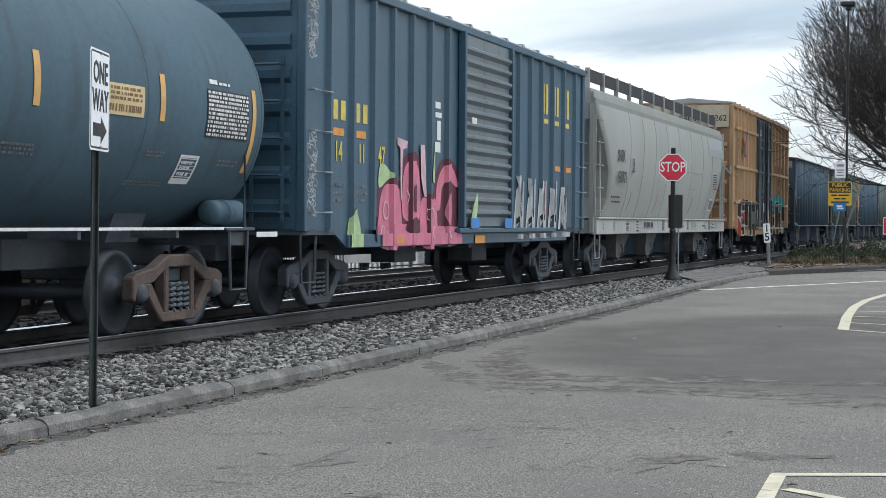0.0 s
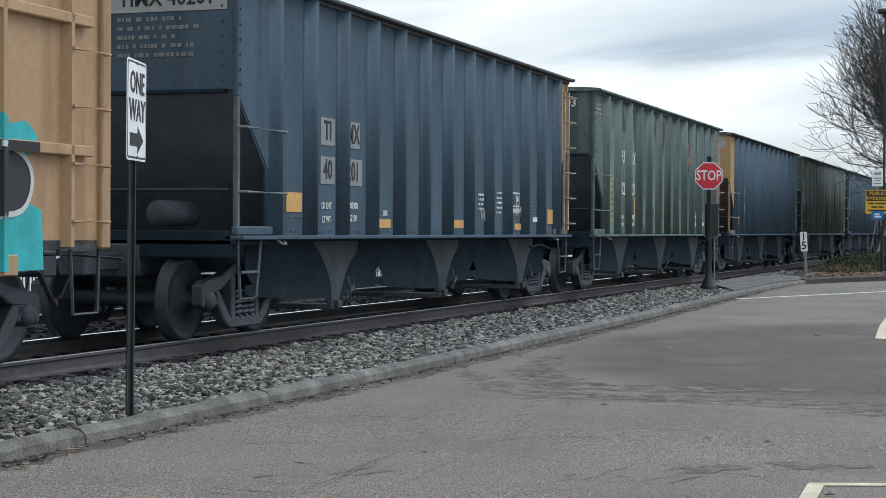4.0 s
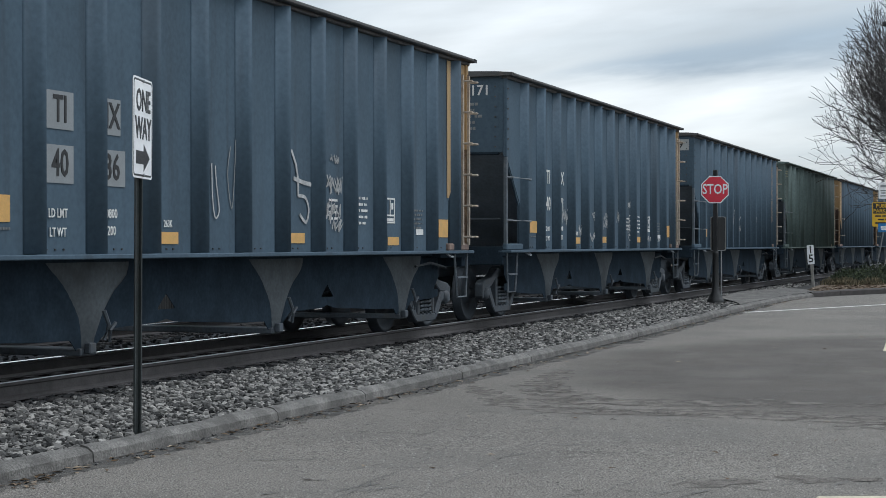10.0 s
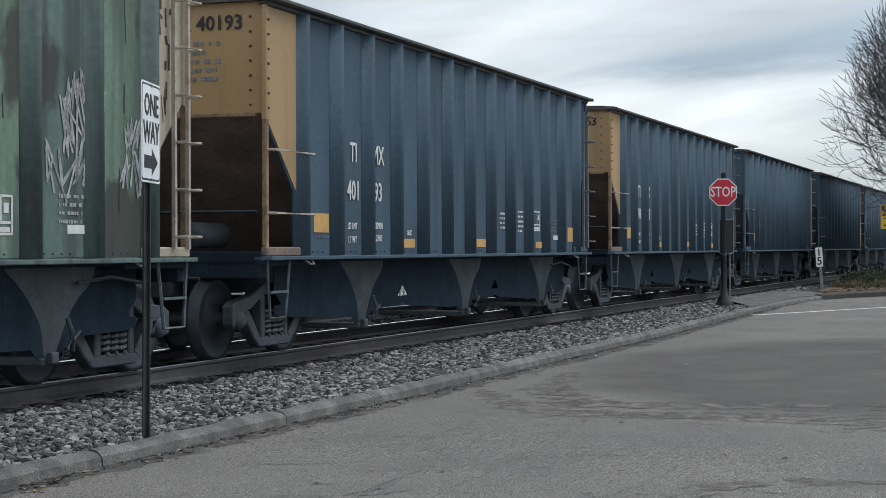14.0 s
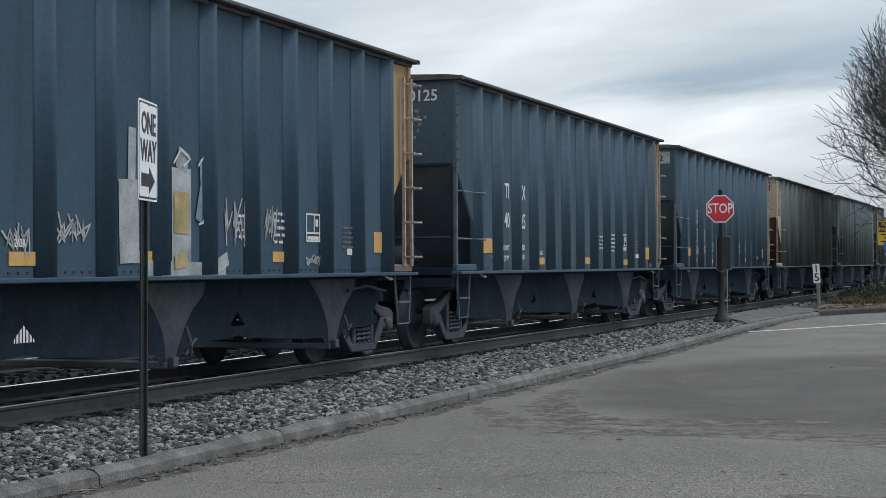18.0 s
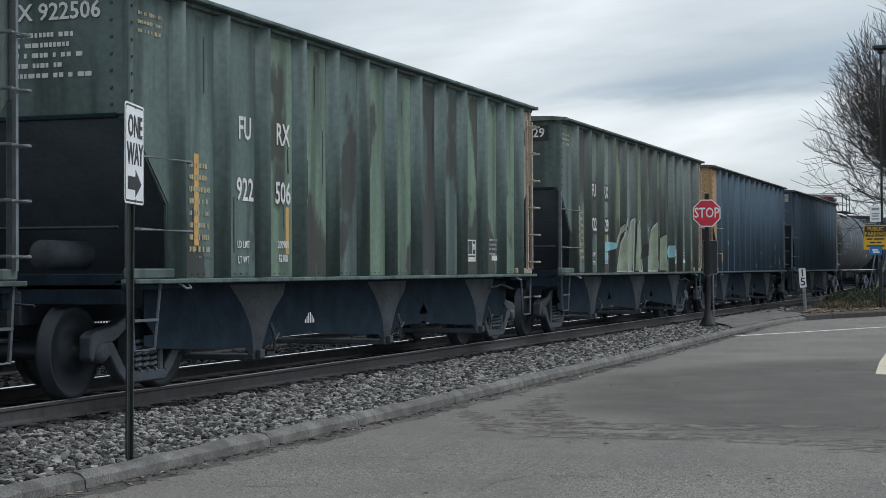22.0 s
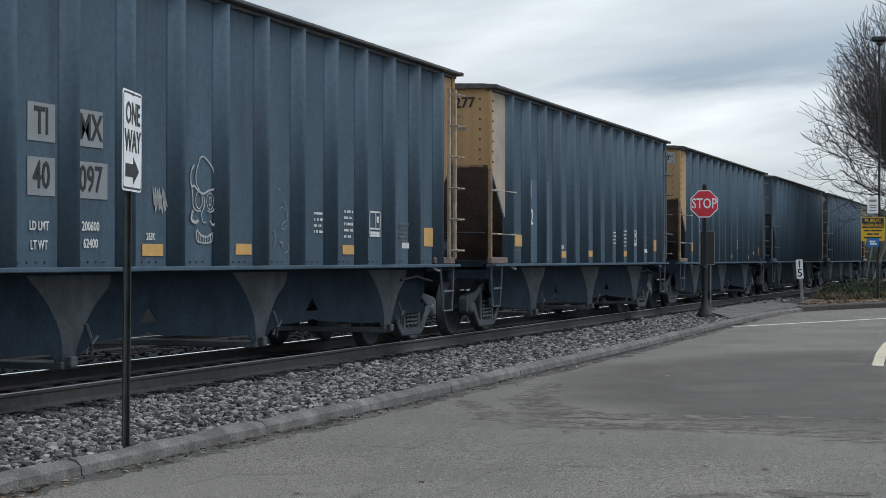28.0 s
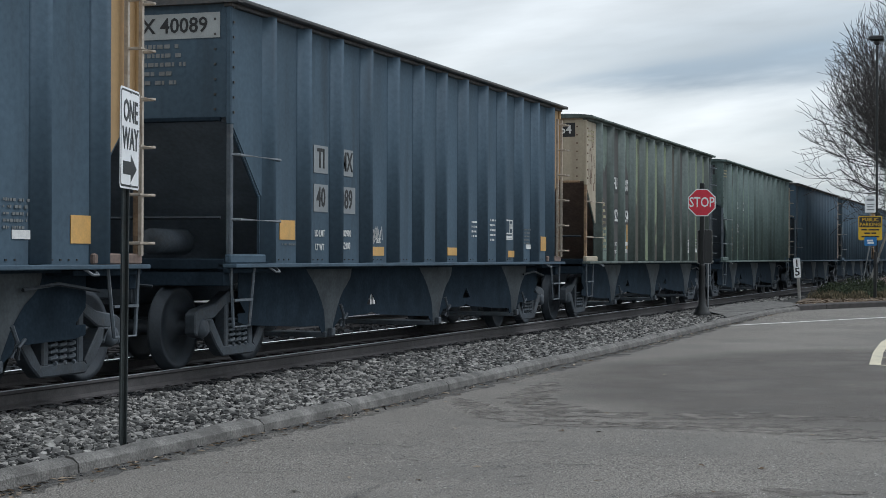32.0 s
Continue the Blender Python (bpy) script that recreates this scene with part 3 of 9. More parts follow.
def ribbon(strokes, surface, closed=False):
    """Flat paint strokes (width, points (y, z)) that follow a side whose x at y is surface(y)."""
    bm = bmesh.new()
    for width, pts in strokes:
        pts = [Vector((p[0], p[1])) for p in pts]
        fine = []
        for a, b in zip(pts, pts[1:]):
            n = max(1, int((b - a).length / 0.05))
            fine += [a + (b - a) * i / n for i in range(n)]
        fine.append(pts[-1])
        prev = None
        for i, p in enumerate(fine):
            d = (fine[min(i + 1, len(fine) - 1)] - fine[max(i - 1, 0)])
            d = d.normalized() if d.length else Vector((1, 0))
            nrm = Vector((-d.y, d.x)) * width / 2
            cols = [p + nrm * k for k in (-1, -0.33, 0.33, 1)]
            row = [bm.verts.new((surface(q.x), q.x, q.y)) for q in cols]
            if prev:
                for k in range(3):
                    bm.faces.new((prev[k], prev[k + 1], row[k + 1], row[k]))
            prev = row
    bmesh.ops.recalc_face_normals(bm, faces=bm.faces[:])
    return bm


def rounded_line(points, closed=True, steps=5):
    """A smooth line through the points."""
    n, line = len(points), []
    for i in range(n if closed else n - 1):
        a, b, c, d = (Vector(points[(i + k) % n] if closed else points[min(max(i + k, 0), n - 1)]) for k in (-1, 0, 1, 2))
        for k in range(steps):
            t = k / steps
            line.append(tuple(0.5 * ((2 * b) + (c - a) * t + (2 * a - 5 * b + 4 * c - d) * t * t + (3 * b - a - 3 * c + d) * t ** 3)))
    return line if closed else line + [tuple(points[-1])]


def sprayed(name, outlines, surface, mat, car, label="", smooth=True, step=0.03):
    """Paint filled between outlines of (y, z), in narrow upright strips that follow the side's ribs."""
    lines = [rounded_line(o) if smooth else o for o in outlines]

    def cuts(y):
        zs = []
        for line in lines:
            for (y0, z0), (y1, z1) in zip(line, line[1:] + line[:1]):
                if (y0 <= y) != (y1 <= y):
                    zs.append(z0 + (z1 - z0) * (y - y0) / (y1 - y0))
        return sorted(zs)

    lo, hi = min(q[0] for o in lines for q in o), max(q[0] for o in lines for q in o)
    n = max(2, int((hi - lo) / step))
    ys = [lo + 0.001 + (hi - lo - 0.002) * i / n for i in range(n + 1)]
    bm = bmesh.new()
    for a, b in zip(ys, ys[1:]):
        ca, cb = cuts(a), cuts(b)
        if len(ca) != len(cb):
            ca = cb = cuts((a + b) / 2)
        for k in range(0, len(ca) - 1, 2):
            bm.faces.new([bm.verts.new((surface(q), q, z)) for q, z in ((a, ca[k]), (b, cb[k]), (b, cb[k + 1]), (a, ca[k + 1]))])
    return part(name, bm, mat, car, label)


# ---- open hopper cars ----
def weathered(name, color, stain, amount, soot=(0.062, 0.06, 0.056), soot_from=0.56):
    return material(name, color, 0.62, var=0.2, scale=1.3, fine=14, bump=0.04, dirt=stain, dirt_amount=amount, streak=True, spec=0.15, soot=soot, soot_from=soot_from)


PANELS = {
    green_paint: (weathered("sage_green_sheet", (0.235, 0.285, 0.210), (0.11, 0.13, 0.11), 0.7), weathered("grass_green_sheet", (0.175, 0.245, 0.185), (0.085, 0.11, 0.095), 0.7), weathered("dull_green_sheet", (0.14, 0.19, 0.175), (0.07, 0.09, 0.088), 0.75)),
    olive_paint: (weathered("pale_olive_sheet", (0.30, 0.325, 0.185), (0.08, 0.095, 0.07), 0.55, (0.085, 0.076, 0.074), 0.52), weathered("olive_sheet", (0.225, 0.265, 0.175), (0.06, 0.075, 0.06), 0.55, (0.082, 0.070, 0.068), 0.50), weathered("sooty_olive_sheet", (0.18, 0.225, 0.195), (0.05, 0.062, 0.056), 0.55, (0.075, 0.066, 0.068), 0.48)),
}

RIBS = [-6.06 + 1.005 * i for i in range(13)]
RIB_BACK = (-0.20, -0.15, -0.095, -0.045, -0.004, 0.012, 0.03, 0.045)
RIB_DEEP = (-0.01, 0.012, 0.048, 0.096, 0.128, 0.118, 0.05, -0.01)


end_grey = material("light_grey_number_patch", (0.38, 0.40, 0.40), 0.6, var=0.12, scale=5, bump=0.02)
number_grey = material("pale_grey_number_patch", (0.25, 0.27, 0.28), 0.6, var=0.1, scale=5, bump=0.02)


def hopper_side_shape(s):
    def make():
        bm = prism([(-7.03, TOP - 0.05), (6.71, TOP - 0.05), (6.71, 2.74), (5.94, 1.92), (5.92, SILL), (-6.24, SILL), (-6.25, 1.92), (-7.03, 2.74)], "x", s * SIDE, s * (SIDE - 0.03))
        return bm
    return make


def rib_shape(s):
    """A pressed rib with a soft swell towards the panel in front of it."""
    def make():
        bm = prism([(s * (SIDE + a), b) for a, b in zip(RIB_DEEP, RIB_BACK)], "z", SILL + 0.05, TOP - 0.08)
        for f in bm.faces:
            f.smooth = len(f.verts) == 4
        return bm
    return make


def hopper_bay_shape():
    """A bulging outlet sheet: flat in the trough at its front edge, swelling towards its back edge."""
    bm = bmesh.new()
    edges = [(SILL, -0.30, 1.28), (1.05, -0.20, 1.27), (0.97, -0.06, 1.23), (0.89, 0.06, 1.12), (0.82, 0.15, 1.00), (0.74, 0.23, 0.91), (0.67, 0.30, 0.84), (0.58, 0.37, 0.76), (0.48, 0.41, 0.69), (0.38, 0.43, 0.62), (0.27, 0.44, 0.58)]
    swell = ((0.0, 1.196), (0.12, 1.203), (0.28, 1.222), (0.5, 1.238), (0.75, 1.245), (0.93, 1.243), (1.0, 1.225), (1.0, 1.19))
    rows = [[bm.verts.new((x, a + (b - a) * q, z)) for q, x in swell] for z, a, b in edges]
    for r0, r1 in zip(rows, rows[1:]):
        for k in range(len(swell) - 1):
            bm.faces.new((r0[k], r1[k], r1[k + 1], r0[k + 1])).smooth = True
    return bm


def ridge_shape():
    """A thin dark sheet across one bay: its colour stands in for the shade between outlets."""
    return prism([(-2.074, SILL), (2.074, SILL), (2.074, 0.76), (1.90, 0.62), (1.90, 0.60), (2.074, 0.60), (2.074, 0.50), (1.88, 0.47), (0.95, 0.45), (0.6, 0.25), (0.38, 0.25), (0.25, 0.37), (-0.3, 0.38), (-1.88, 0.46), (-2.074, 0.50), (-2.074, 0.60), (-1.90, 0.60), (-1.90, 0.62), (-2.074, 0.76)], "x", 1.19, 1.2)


def gate_shape():
    bm = boxes([(-1.22, 1.245, 0.36, 0.64, 0.22, 0.29), (1.245, 1.31, 0.42, 0.54, 0.24, 0.34)], 0.01)
    tube([(1.34, 0.62, 0.36), (1.37, 0.66, 0.50), (1.34, 0.62, 0.64)], 0.022, 6, bm)
    tube([(1.34, 0.72, 0.34), (1.36, 0.70, 0.45), (1.37, 0.78, 0.52)], 0.018, 6, bm)
    return bm


RIB_SHIFT = {"119": 0.15, "036": 0.16, "27": -0.12, "221": -0.06}
WEIGHTS = {"082": ("201000", "62000"), "097": ("200600", "62400"), "036": ("200800", "62200"), "221": ("200300", "62700")}
OTHER_SET = ("171", "162", "27", "097", "119", "77")


def open_hopper(u, paint, front, rear, marks, left, right, patched, label, graffiti=None):
    car = empty("hopper_car")
    tagged(car, label, "freight car", group="open hopper cars of the freight train")
    CARS.append((car, u + PITCH / 2))
    dark_end = front is paint
    for sx in (1, -1):
        part("side_sheet", hopper_side_shape(sx), paint, car, key="hopper_side%d" % sx)
        part("side_rim", lambda: boxes([(*span(sx * (SIDE - 0.04), sx * (SIDE + 0.16)), FORE, AFT, TOP - 0.045, TOP), (*span(sx * (SIDE - 0.04), sx * (SIDE + 0.06)), FORE, AFT, TOP - 0.09, TOP - 0.045)], 0.010), rim_steel if paint in (grey_paint, blue_paint) else paint, car, "worn dark top rim", key="rim%d" % sx)
        part("side_sill", lambda: boxes([(*span(sx * (SIDE - 0.1), sx * (SIDE + 0.13)), FORE, AFT, SILL, SILL + 0.045)], 0.008), paint, car, key="sill%d" % sx)
        part("sill_web", lambda: boxes([(*span(sx * (SIDE - 0.16), sx * (SIDE - 0.10)), FORE, AFT, SILL - 0.03, SILL - 0.002)]), under_shade, car, key="sill_web%d" % sx)
        for y in RIBS:
            part("rib", rib_shape(sx), paint, car, at=(0, y + RIB_SHIFT.get(right, 0.0), 0), key="rib%d" % sx)
    if paint in PANELS:
        # sheets between the ribs, repainted and weathered one by one
        rng_p = random.Random(int(u))
        shades = PANELS[paint]
        for i in range(14):
            y0, y1 = -6.06 + 1.005 * (i - 1) + 0.07, -6.06 + 1.005 * i - 0.07
            if i in (0, 13):
                continue
            k = rng_p.choice((0, 0, 1)) if right == "59" else rng_p.choice((1, 1, 2)) if i > 3 or graffiti is not graffiti_pale else 2
            part("side_panel", lambda: boxes([(SIDE + 0.001, SIDE + 0.004, -0.43, 0.43, SILL + 0.06, TOP - 0.15)]), shades[k], car, at=(0, (y0 + y1) / 2, 0), key="side_panel")
        rows_d = []
        for i in range(26):
            y, z = -5.60 + 1.005 * rng_p.randrange(12) + rng_p.uniform(-0.36, 0.30), rng_p.uniform(1.9, 3.85)
            rows_d.append((rng_p.uniform(0.012, 0.04), [(y, z), (y + rng_p.uniform(-0.03, 0.03), z - rng_p.uniform(0.15, 0.7))]))
        part("paint_run", ribbon(rows_d, lambda y: SIDE + 0.007), GRIME_MAT, car, "dark runs of old paint")["kind"] = "stuff"
    part("drain_hole_row", lambda: boxes([(SIDE + 0.001, SIDE + 0.008, y + d - 0.014, y + d + 0.014, 1.212, 1.228) for y in [-5.64 + 1.005 * i for i in range(12)] for d in (-0.22, -0.08, 0.06, 0.20)]), GRIME_MAT, car, "row of small dark drain holes", key="drains")["kind"] = "stuff"
    for sy, mat in ((-1, front), (1, rear)):
        at = (0, END_SHIFT[sy], 0)
        bright = mat in (yellow_paint, tan_paint)
        foot = leg_brown if bright else leg_dark
        # both slope paints are lightened to stand for haze in the recess
        part("slope_sheet", lambda: prism([(sy * 7.05, 2.80), (sy * 7.05, 2.74), (sy * 5.05, 1.20), (sy * 4.95, 1.25)], "x", -SIDE + 0.03, SIDE - 0.03), rust_paint if bright else slope_lifted, car, at=at, key="slope%d" % sy)
        part("end_sheet", lambda: boxes([(-SIDE, SIDE, *span(sy * 7.10, sy * 7.06), 2.78, TOP - 0.05)]), mat, car, at=at, key="endsheet%d" % sy)
        part("end_stiffener", lambda: boxes([(-SIDE + 0.1, SIDE - 0.1, *span(sy * 7.06, sy * 7.13), 2.74, 2.79)], 0.01), foot if bright else under_shade, car, at=at, key="endstiff%d" % sy)
        part("end_rim", lambda: prism([(-SIDE - 0.16, TOP - 0.05), (SIDE + 0.16, TOP - 0.05), (SIDE + 0.16, TOP), (SIDE - 0.1, TOP + 0.025), (0.6, TOP + 0.05), (-0.6, TOP + 0.05), (-SIDE + 0.1, TOP + 0.025), (-SIDE - 0.16, TOP)], "y", sy * (HALF - 0.08), sy * (HALF + 0.04)), rim_steel if paint in (grey_paint, blue_paint) else paint, car, at=at, key="endrim%d" % sy)
        part("end_platform", lambda: boxes([(-1.5, 1.5, *span(sy * 5.9, sy * 7.15), SILL - 0.06, SILL), (-1.45, 1.45, *span(sy * 7.0, sy * 7.15), SILL - 0.2, SILL + 0.1)], 0.01), under_shade, car, at=at, key="endplat%d" % sy)
        for sx in (1, -1):
            part("corner_post", lambda: boxes([(*span(sx * (SIDE - 0.02), sx * (SIDE + 0.045)), *span(sy * 7.03, sy * 7.125), 2.70, TOP - 0.06)], 0.012), mat, car, at=at, key="post%d%d" % (sy, sx))
            part("corner_leg", lambda: boxes([(*span(sx * (SIDE - 0.02), sx * (SIDE + 0.04)), *span(sy * 7.045, sy * 7.115), SILL + 0.14, 2.72)], 0.012), foot, car, "worn thin corner leg", at=at, key="leg%d%d" % (sy, sx))
            part("corner_beam", lambda: boxes([(*span(sx * (SIDE - 0.03), sx * (SIDE + 0.05)), *span(sy * 6.22, sy * 7.13), SILL + 0.046, SILL + 0.15)], 0.015), rust_paint if mat is yellow_paint else mat, car, "chipped beam at the foot of the corner", at=at, key="cbeam%d%d" % (sy, sx))
            part("corner_gusset", lambda: prism([(sy * 7.04, TOP - 0.10), (sy * 6.24, TOP - 0.10), (sy * 6.24, 1.95), (sy * 6.30, 1.95), (sy * 7.04, 2.72)], "x", sx * (SIDE + 0.003), sx * (SIDE + 0.012)), gusset_pale if right == "77" and sy < 0 else mat, car, at=at, key="gusset%d%d" % (sy, sx))
            rivet = rust_chip if bright else rim_steel
            part("rivet_row", lambda: boxes([(*span(sx * (SIDE + 0.045), sx * (SIDE + 0.062)), sy * 7.075 - 0.013, sy * 7.075 + 0.013, z, z + 0.026) for z in [2.82 + 0.165 * i for i in range(8)]] + [(sx * (SIDE - 0.16) - 0.013, sx * (SIDE - 0.16) + 0.013, *span(sy * 7.10, sy * 7.115), z, z + 0.026) for z in [2.86 + 0.165 * i for i in range(7)]]), rivet, car, at=at, key="rivets%d%d" % (sy, sx))["kind"] = "stuff"
            for z in (1.66, 2.37) if sy < 0 else ():
                part("handrail", lambda: tube([(sx * (SIDE + 0.03), sy * 7.08, z), (sx * (SIDE + 0.12), sy * 7.05, z), (sx * (SIDE + 0.12), sy * 6.0, z), (sx * (SIDE + 0.05), sy * 5.95, z)], 0.018, 5), ladder_pale if bright else rail_iron, car, at=at, key="handrail%d%d%.2f" % (sy, sx, z))
            part("sill_step", lambda: tube([(sx * 1.5, sy * 7.08, SILL), (sx * 1.5, sy * 7.02, 0.48), (sx * 1.5, sy * 6.62, 0.48), (sx * 1.5, sy * 6.5, SILL)], 0.02, 5), leg_dark, car, at=at, key="step%d%d" % (sy, sx))
            part("step_rung", lambda: boxes([(sx * 1.5 - 0.03, sx * 1.5 + 0.03, *span(sy * 7.04, sy * 6.58), 0.76, 0.785)]), leg_dark, car, at=at, key="steprung%d%d" % (sy, sx))
            part("retainer_hook", lambda: tube([(sx * (SIDE + 0.05), sy * 6.2, SILL + 0.02), (sx * (SIDE + 0.14), sy * 6.15, SILL - 0.05), (sx * (SIDE + 0.14), sy * 6.05, SILL - 0.05), (sx * (SIDE + 0.05), sy * 6.0, SILL + 0.02)], 0.014, 5), rail_iron, car, at=at, key="hook%d%d" % (sy, sx))
    # rear corner ladder on the road side, front one on the far side
    ladder(car, SIDE + 0.06, 6.54, 1.38, 3.72, ladder_pale if rear is not paint else rail_iron, 0.28, True, 6, 0.15)
    ladder(car, -SIDE - 0.08, -6.86, 1.38, 3.72, rail_iron, 0.30, True, 6, 0.17)
    ladder(car, -1.15, -7.09, 1.38, 3.72, rust_paint if front is not paint else rail_iron, 0.40, False, 6, 0.12, "end_ladder")
    part("center_sill", lambda: boxes([(-0.32, 0.32, -7.1, 7.1, 0.72, 1.06)], 0.01), black_steel, car, key="csill")
    part("brake_cylinder", lambda: lathe([(-0.4, 0.02), (-0.4, 0.15), (0.35, 0.15), (0.4, 0.10), (0.4, 0.02)], "y", 14), black_steel, car, at=(0.5, -6.6, 1.42), key="cylinder")
    part("end_rail", lambda: tube([(-1.4, -7.08, 1.68), (1.4, -7.08, 1.68)], 0.018, 5), wheel_steel, car, key="endrail")
    for y in (-4.15, 0.0, 4.15):
        bay = part("hopper_bay", hopper_bay_shape, bay_paint, car, at=(0, y, 0), key="bay")
        part("discharge_gate", gate_shape, black_steel, bay, key="gate")
        part("bay_trough", ridge_shape, under_shade, bay, key="ridge")
    for sy in (1, -1):
        add_truck(car, sy * 6.0)
    add_ends(car, PITCH / 2, 0)
    part("curved_brake_rod", lambda: tube([(1.3, 5.0, 0.95), (1.35, 5.5, 1.0), (1.3, 6.3, 0.92)], 0.02, 5), wheel_steel, car, key="rod")
    # reflectors and stencils on the road side
    for y, z, w, h in ((-5.49, 1.57, 0.44, 0.23), (-2.55, 1.33, 0.44, 0.12), (0.55, 1.34, 0.44, 0.12), (3.68, 1.31, 0.40, 0.11), (5.70, 1.50, 0.40, 0.26)) if marks == "TIMX" and right not in OTHER_SET else ((-5.4, 1.57, 0.44, 0.20), (-2.5, 1.34, 0.42, 0.12), (-0.45, 1.36, 0.40, 0.12), (2.6, 1.37, 0.38, 0.12), (5.65, 1.57, 0.40, 0.27)) if marks == "TIMX" else ((-5.62, 2.0, 0.10, 0.96), (5.98, 1.9, 0.10, 0.9), (2.18, 1.52, 0.06, 0.46), (-3.36, 1.72, 0.09, 0.55)):
        patch(car, "reflector", y, z, w, h, yellow_tape, label="yellow reflective patch")
    if marks == "FURX":
        bars(car, -5.55, 1.92, 0.46, 1.0, 8, label_tan, seed=8)
        bars(car, -6.6, 3.70, 0.5, 0.26, 3, label_tan, SIDE + 0.018, seed=9)
    frame_box(car, 3.52, 1.72 if marks == "TIMX" else 1.55, 0.40, 0.34, white_mark)
    if marks != "FURX":
        bars(car, 1.62, 1.70, 0.26, 0.30, 4, white_mark, seed=1)
        bars(car, 2.60, 1.70, 0.30, 0.40, 5, white_mark, seed=2)
    bars(car, 4.62, 1.62, 0.40, 0.30, 5 if marks != "FURX" else 4, grey_patch if marks != "FURX" else end_grey, seed=3)
    patch(car, "stencil_patch", 4.70, 1.44, 0.28, 0.08, white_mark)
    bars(car, -5.45, 1.40, 0.4, 0.05, 1, grey_patch, seed=4)
    if marks:
        a, b, fs = (-4.50, -3.68, 0.24) if marks == "TIMX" else (-4.48, -3.48, 0.25)
        if left == "402" and right == "77":
            a, b, fs = -4.76, -3.88, 0.27
        z1, z2 = (2.46, 1.98) if marks == "TIMX" else (2.82, 2.14)
        if right == "280":
            b, z2 = -3.76, 2.12
        if patched:
            pm = number_grey if marks == "TIMX" else GRIME_MAT
            for y, z, t in ((a, z1, marks[:2]), (b, z1, marks[2:]), (a, z2, left), (b, z2, right)):
                patch(car, "number_patch", y, z, 0.10 + 0.17 * len(t), fs + 0.10, pm)
        for y, z, t in ((a, z1, marks[:2]), (b, z1, marks[2:]), (a, z2, left), (b, z2, right)):
            if t:
                mark(car, t, y, z, fs, GRIME_MAT if patched and marks == "TIMX" else white_mark)
        mark(car, "LD LMT", a - 0.04, 1.54, 0.08, white_mark)
        mark(car, "LT WT", a - 0.04, 1.37, 0.08, white_mark)
        for z, t in ((1.55, WEIGHTS.get(right, ("200900", "62100"))[0]), (1.39, WEIGHTS.get(right, ("200900", "62100"))[1])):
            mark(car, t, b, z, 0.085, white_mark, squeeze=0.85)
        if marks == "TIMX":
            mark(car, "263K", -2.55, 1.47, 0.07, white_mark)
        # number on the end
        m = Matrix.Translation((0.62 if marks == "TIMX" else 0.52, -7.048, 3.80)) @ Matrix.Rotation(math.pi / 2, 4, "X")
        end = left + right
        if patched:
            part("end_number_patch", lambda: boxes([(-0.75, 0.75, -0.14, 0.14, -0.002, 0.002)]), end_grey if marks == "TIMX" else GRIME_MAT, car, at=m, key="endpatch")
        part("end_number", lettering(marks + " " + end, 0.165), (GRIME_MAT if patched and marks == "TIMX" else GRIME_MAT if front is yellow_paint and right != "039" else white_mark), car, at=Matrix.Translation((0, -0.006, 0)) @ m, key="e_" + marks + end + str(patched))
        rng_e, rows_e = random.Random(len(end) + int(u)), []
        for z in (0.14, 0.04, -0.06, -0.16, -0.26):
            x0 = -0.55
            while x0 < rng_e.uniform(0.2, 0.6):
                wd = rng_e.choice((0.03, 0.045, 0.07))
                rows_e.append((x0, x0 + wd, z, z + 0.045, -0.002, 0.002))
                x0 += wd + rng_e.choice((0.014, 0.02, 0.06))
        part("end_stencil", boxes(rows_e), mark_end if marks == "TIMX" else white_mark, car, at=Matrix.Translation((0.55, -7.046, 3.42)) @ Matrix.Rotation(math.pi / 2, 4, "X"))["kind"] = "stuff"
    # rust breaking through the pale end paint
    rng_r = random.Random(int(u) + 3)
    runs = []
    for sy, mat in ((-1, front), (1, rear)):
        for k in range(18 if mat is tan_paint else 0):
            y, z = sy * rng_r.uniform(6.35, 6.95) + END_SHIFT[sy], rng_r.uniform(2.75, 3.9)
            runs.append((rng_r.uniform(0.012, 0.05), [(y, z), (y + rng_r.uniform(-0.04, 0.04), z - rng_r.uniform(0.04, 0.30))]))
    if runs:
        part("rust_run", ribbon(runs, lambda y: SIDE + 0.016), rust_chip, car, "rust breaking through the paint")["kind"] = "stuff"
    if graffiti:
        graffiti(car)
    return car


GRIME_MAT = material("black_patch_paint", (0.02, 0.021, 0.023), 0.6, var=0.15)
silver_paint = material("silver_spray_paint", (0.48, 0.49, 0.50), 0.5, var=0.2, scale=6, bump=0.02)
chalk = material("white_chalk_scrawl", (0.42, 0.43, 0.43), 0.9, var=0.3, scale=10)
pale_sky = material("pale_blue_spray_paint", (0.25, 0.47, 0.52), 0.6, var=0.2, scale=4, bump=0.02)
mint_paint = material("pale_green_spray_paint", (0.27, 0.32, 0.235), 0.6, var=0.25, scale=3, bump=0.02)
teal_paint = material("teal_spray_paint", (0.05, 0.42, 0.45), 0.5, var=0.2, scale=4, bump=0.02)
pink_paint = material("pink_spray_paint", (0.60, 0.18, 0.26), 0.55, var=0.2, scale=3, bump=0.02)
maroon_paint = material("dark_maroon_spray_paint", (0.10, 0.02, 0.04), 0.55, var=0.2, scale=4, bump=0.02)
red_paint_spray = material("red_spray_paint", (0.42, 0.07, 0.05), 0.55, var=0.2, scale=4, bump=0.02)
black_spray = material("black_spray_paint", (0.025, 0.026, 0.03), 0.5, var=0.2, scale=4, bump=0.02)
white_spray = material("white_spray_paint", (0.62, 0.63, 0.63), 0.55, var=0.15, scale=4, bump=0.02)
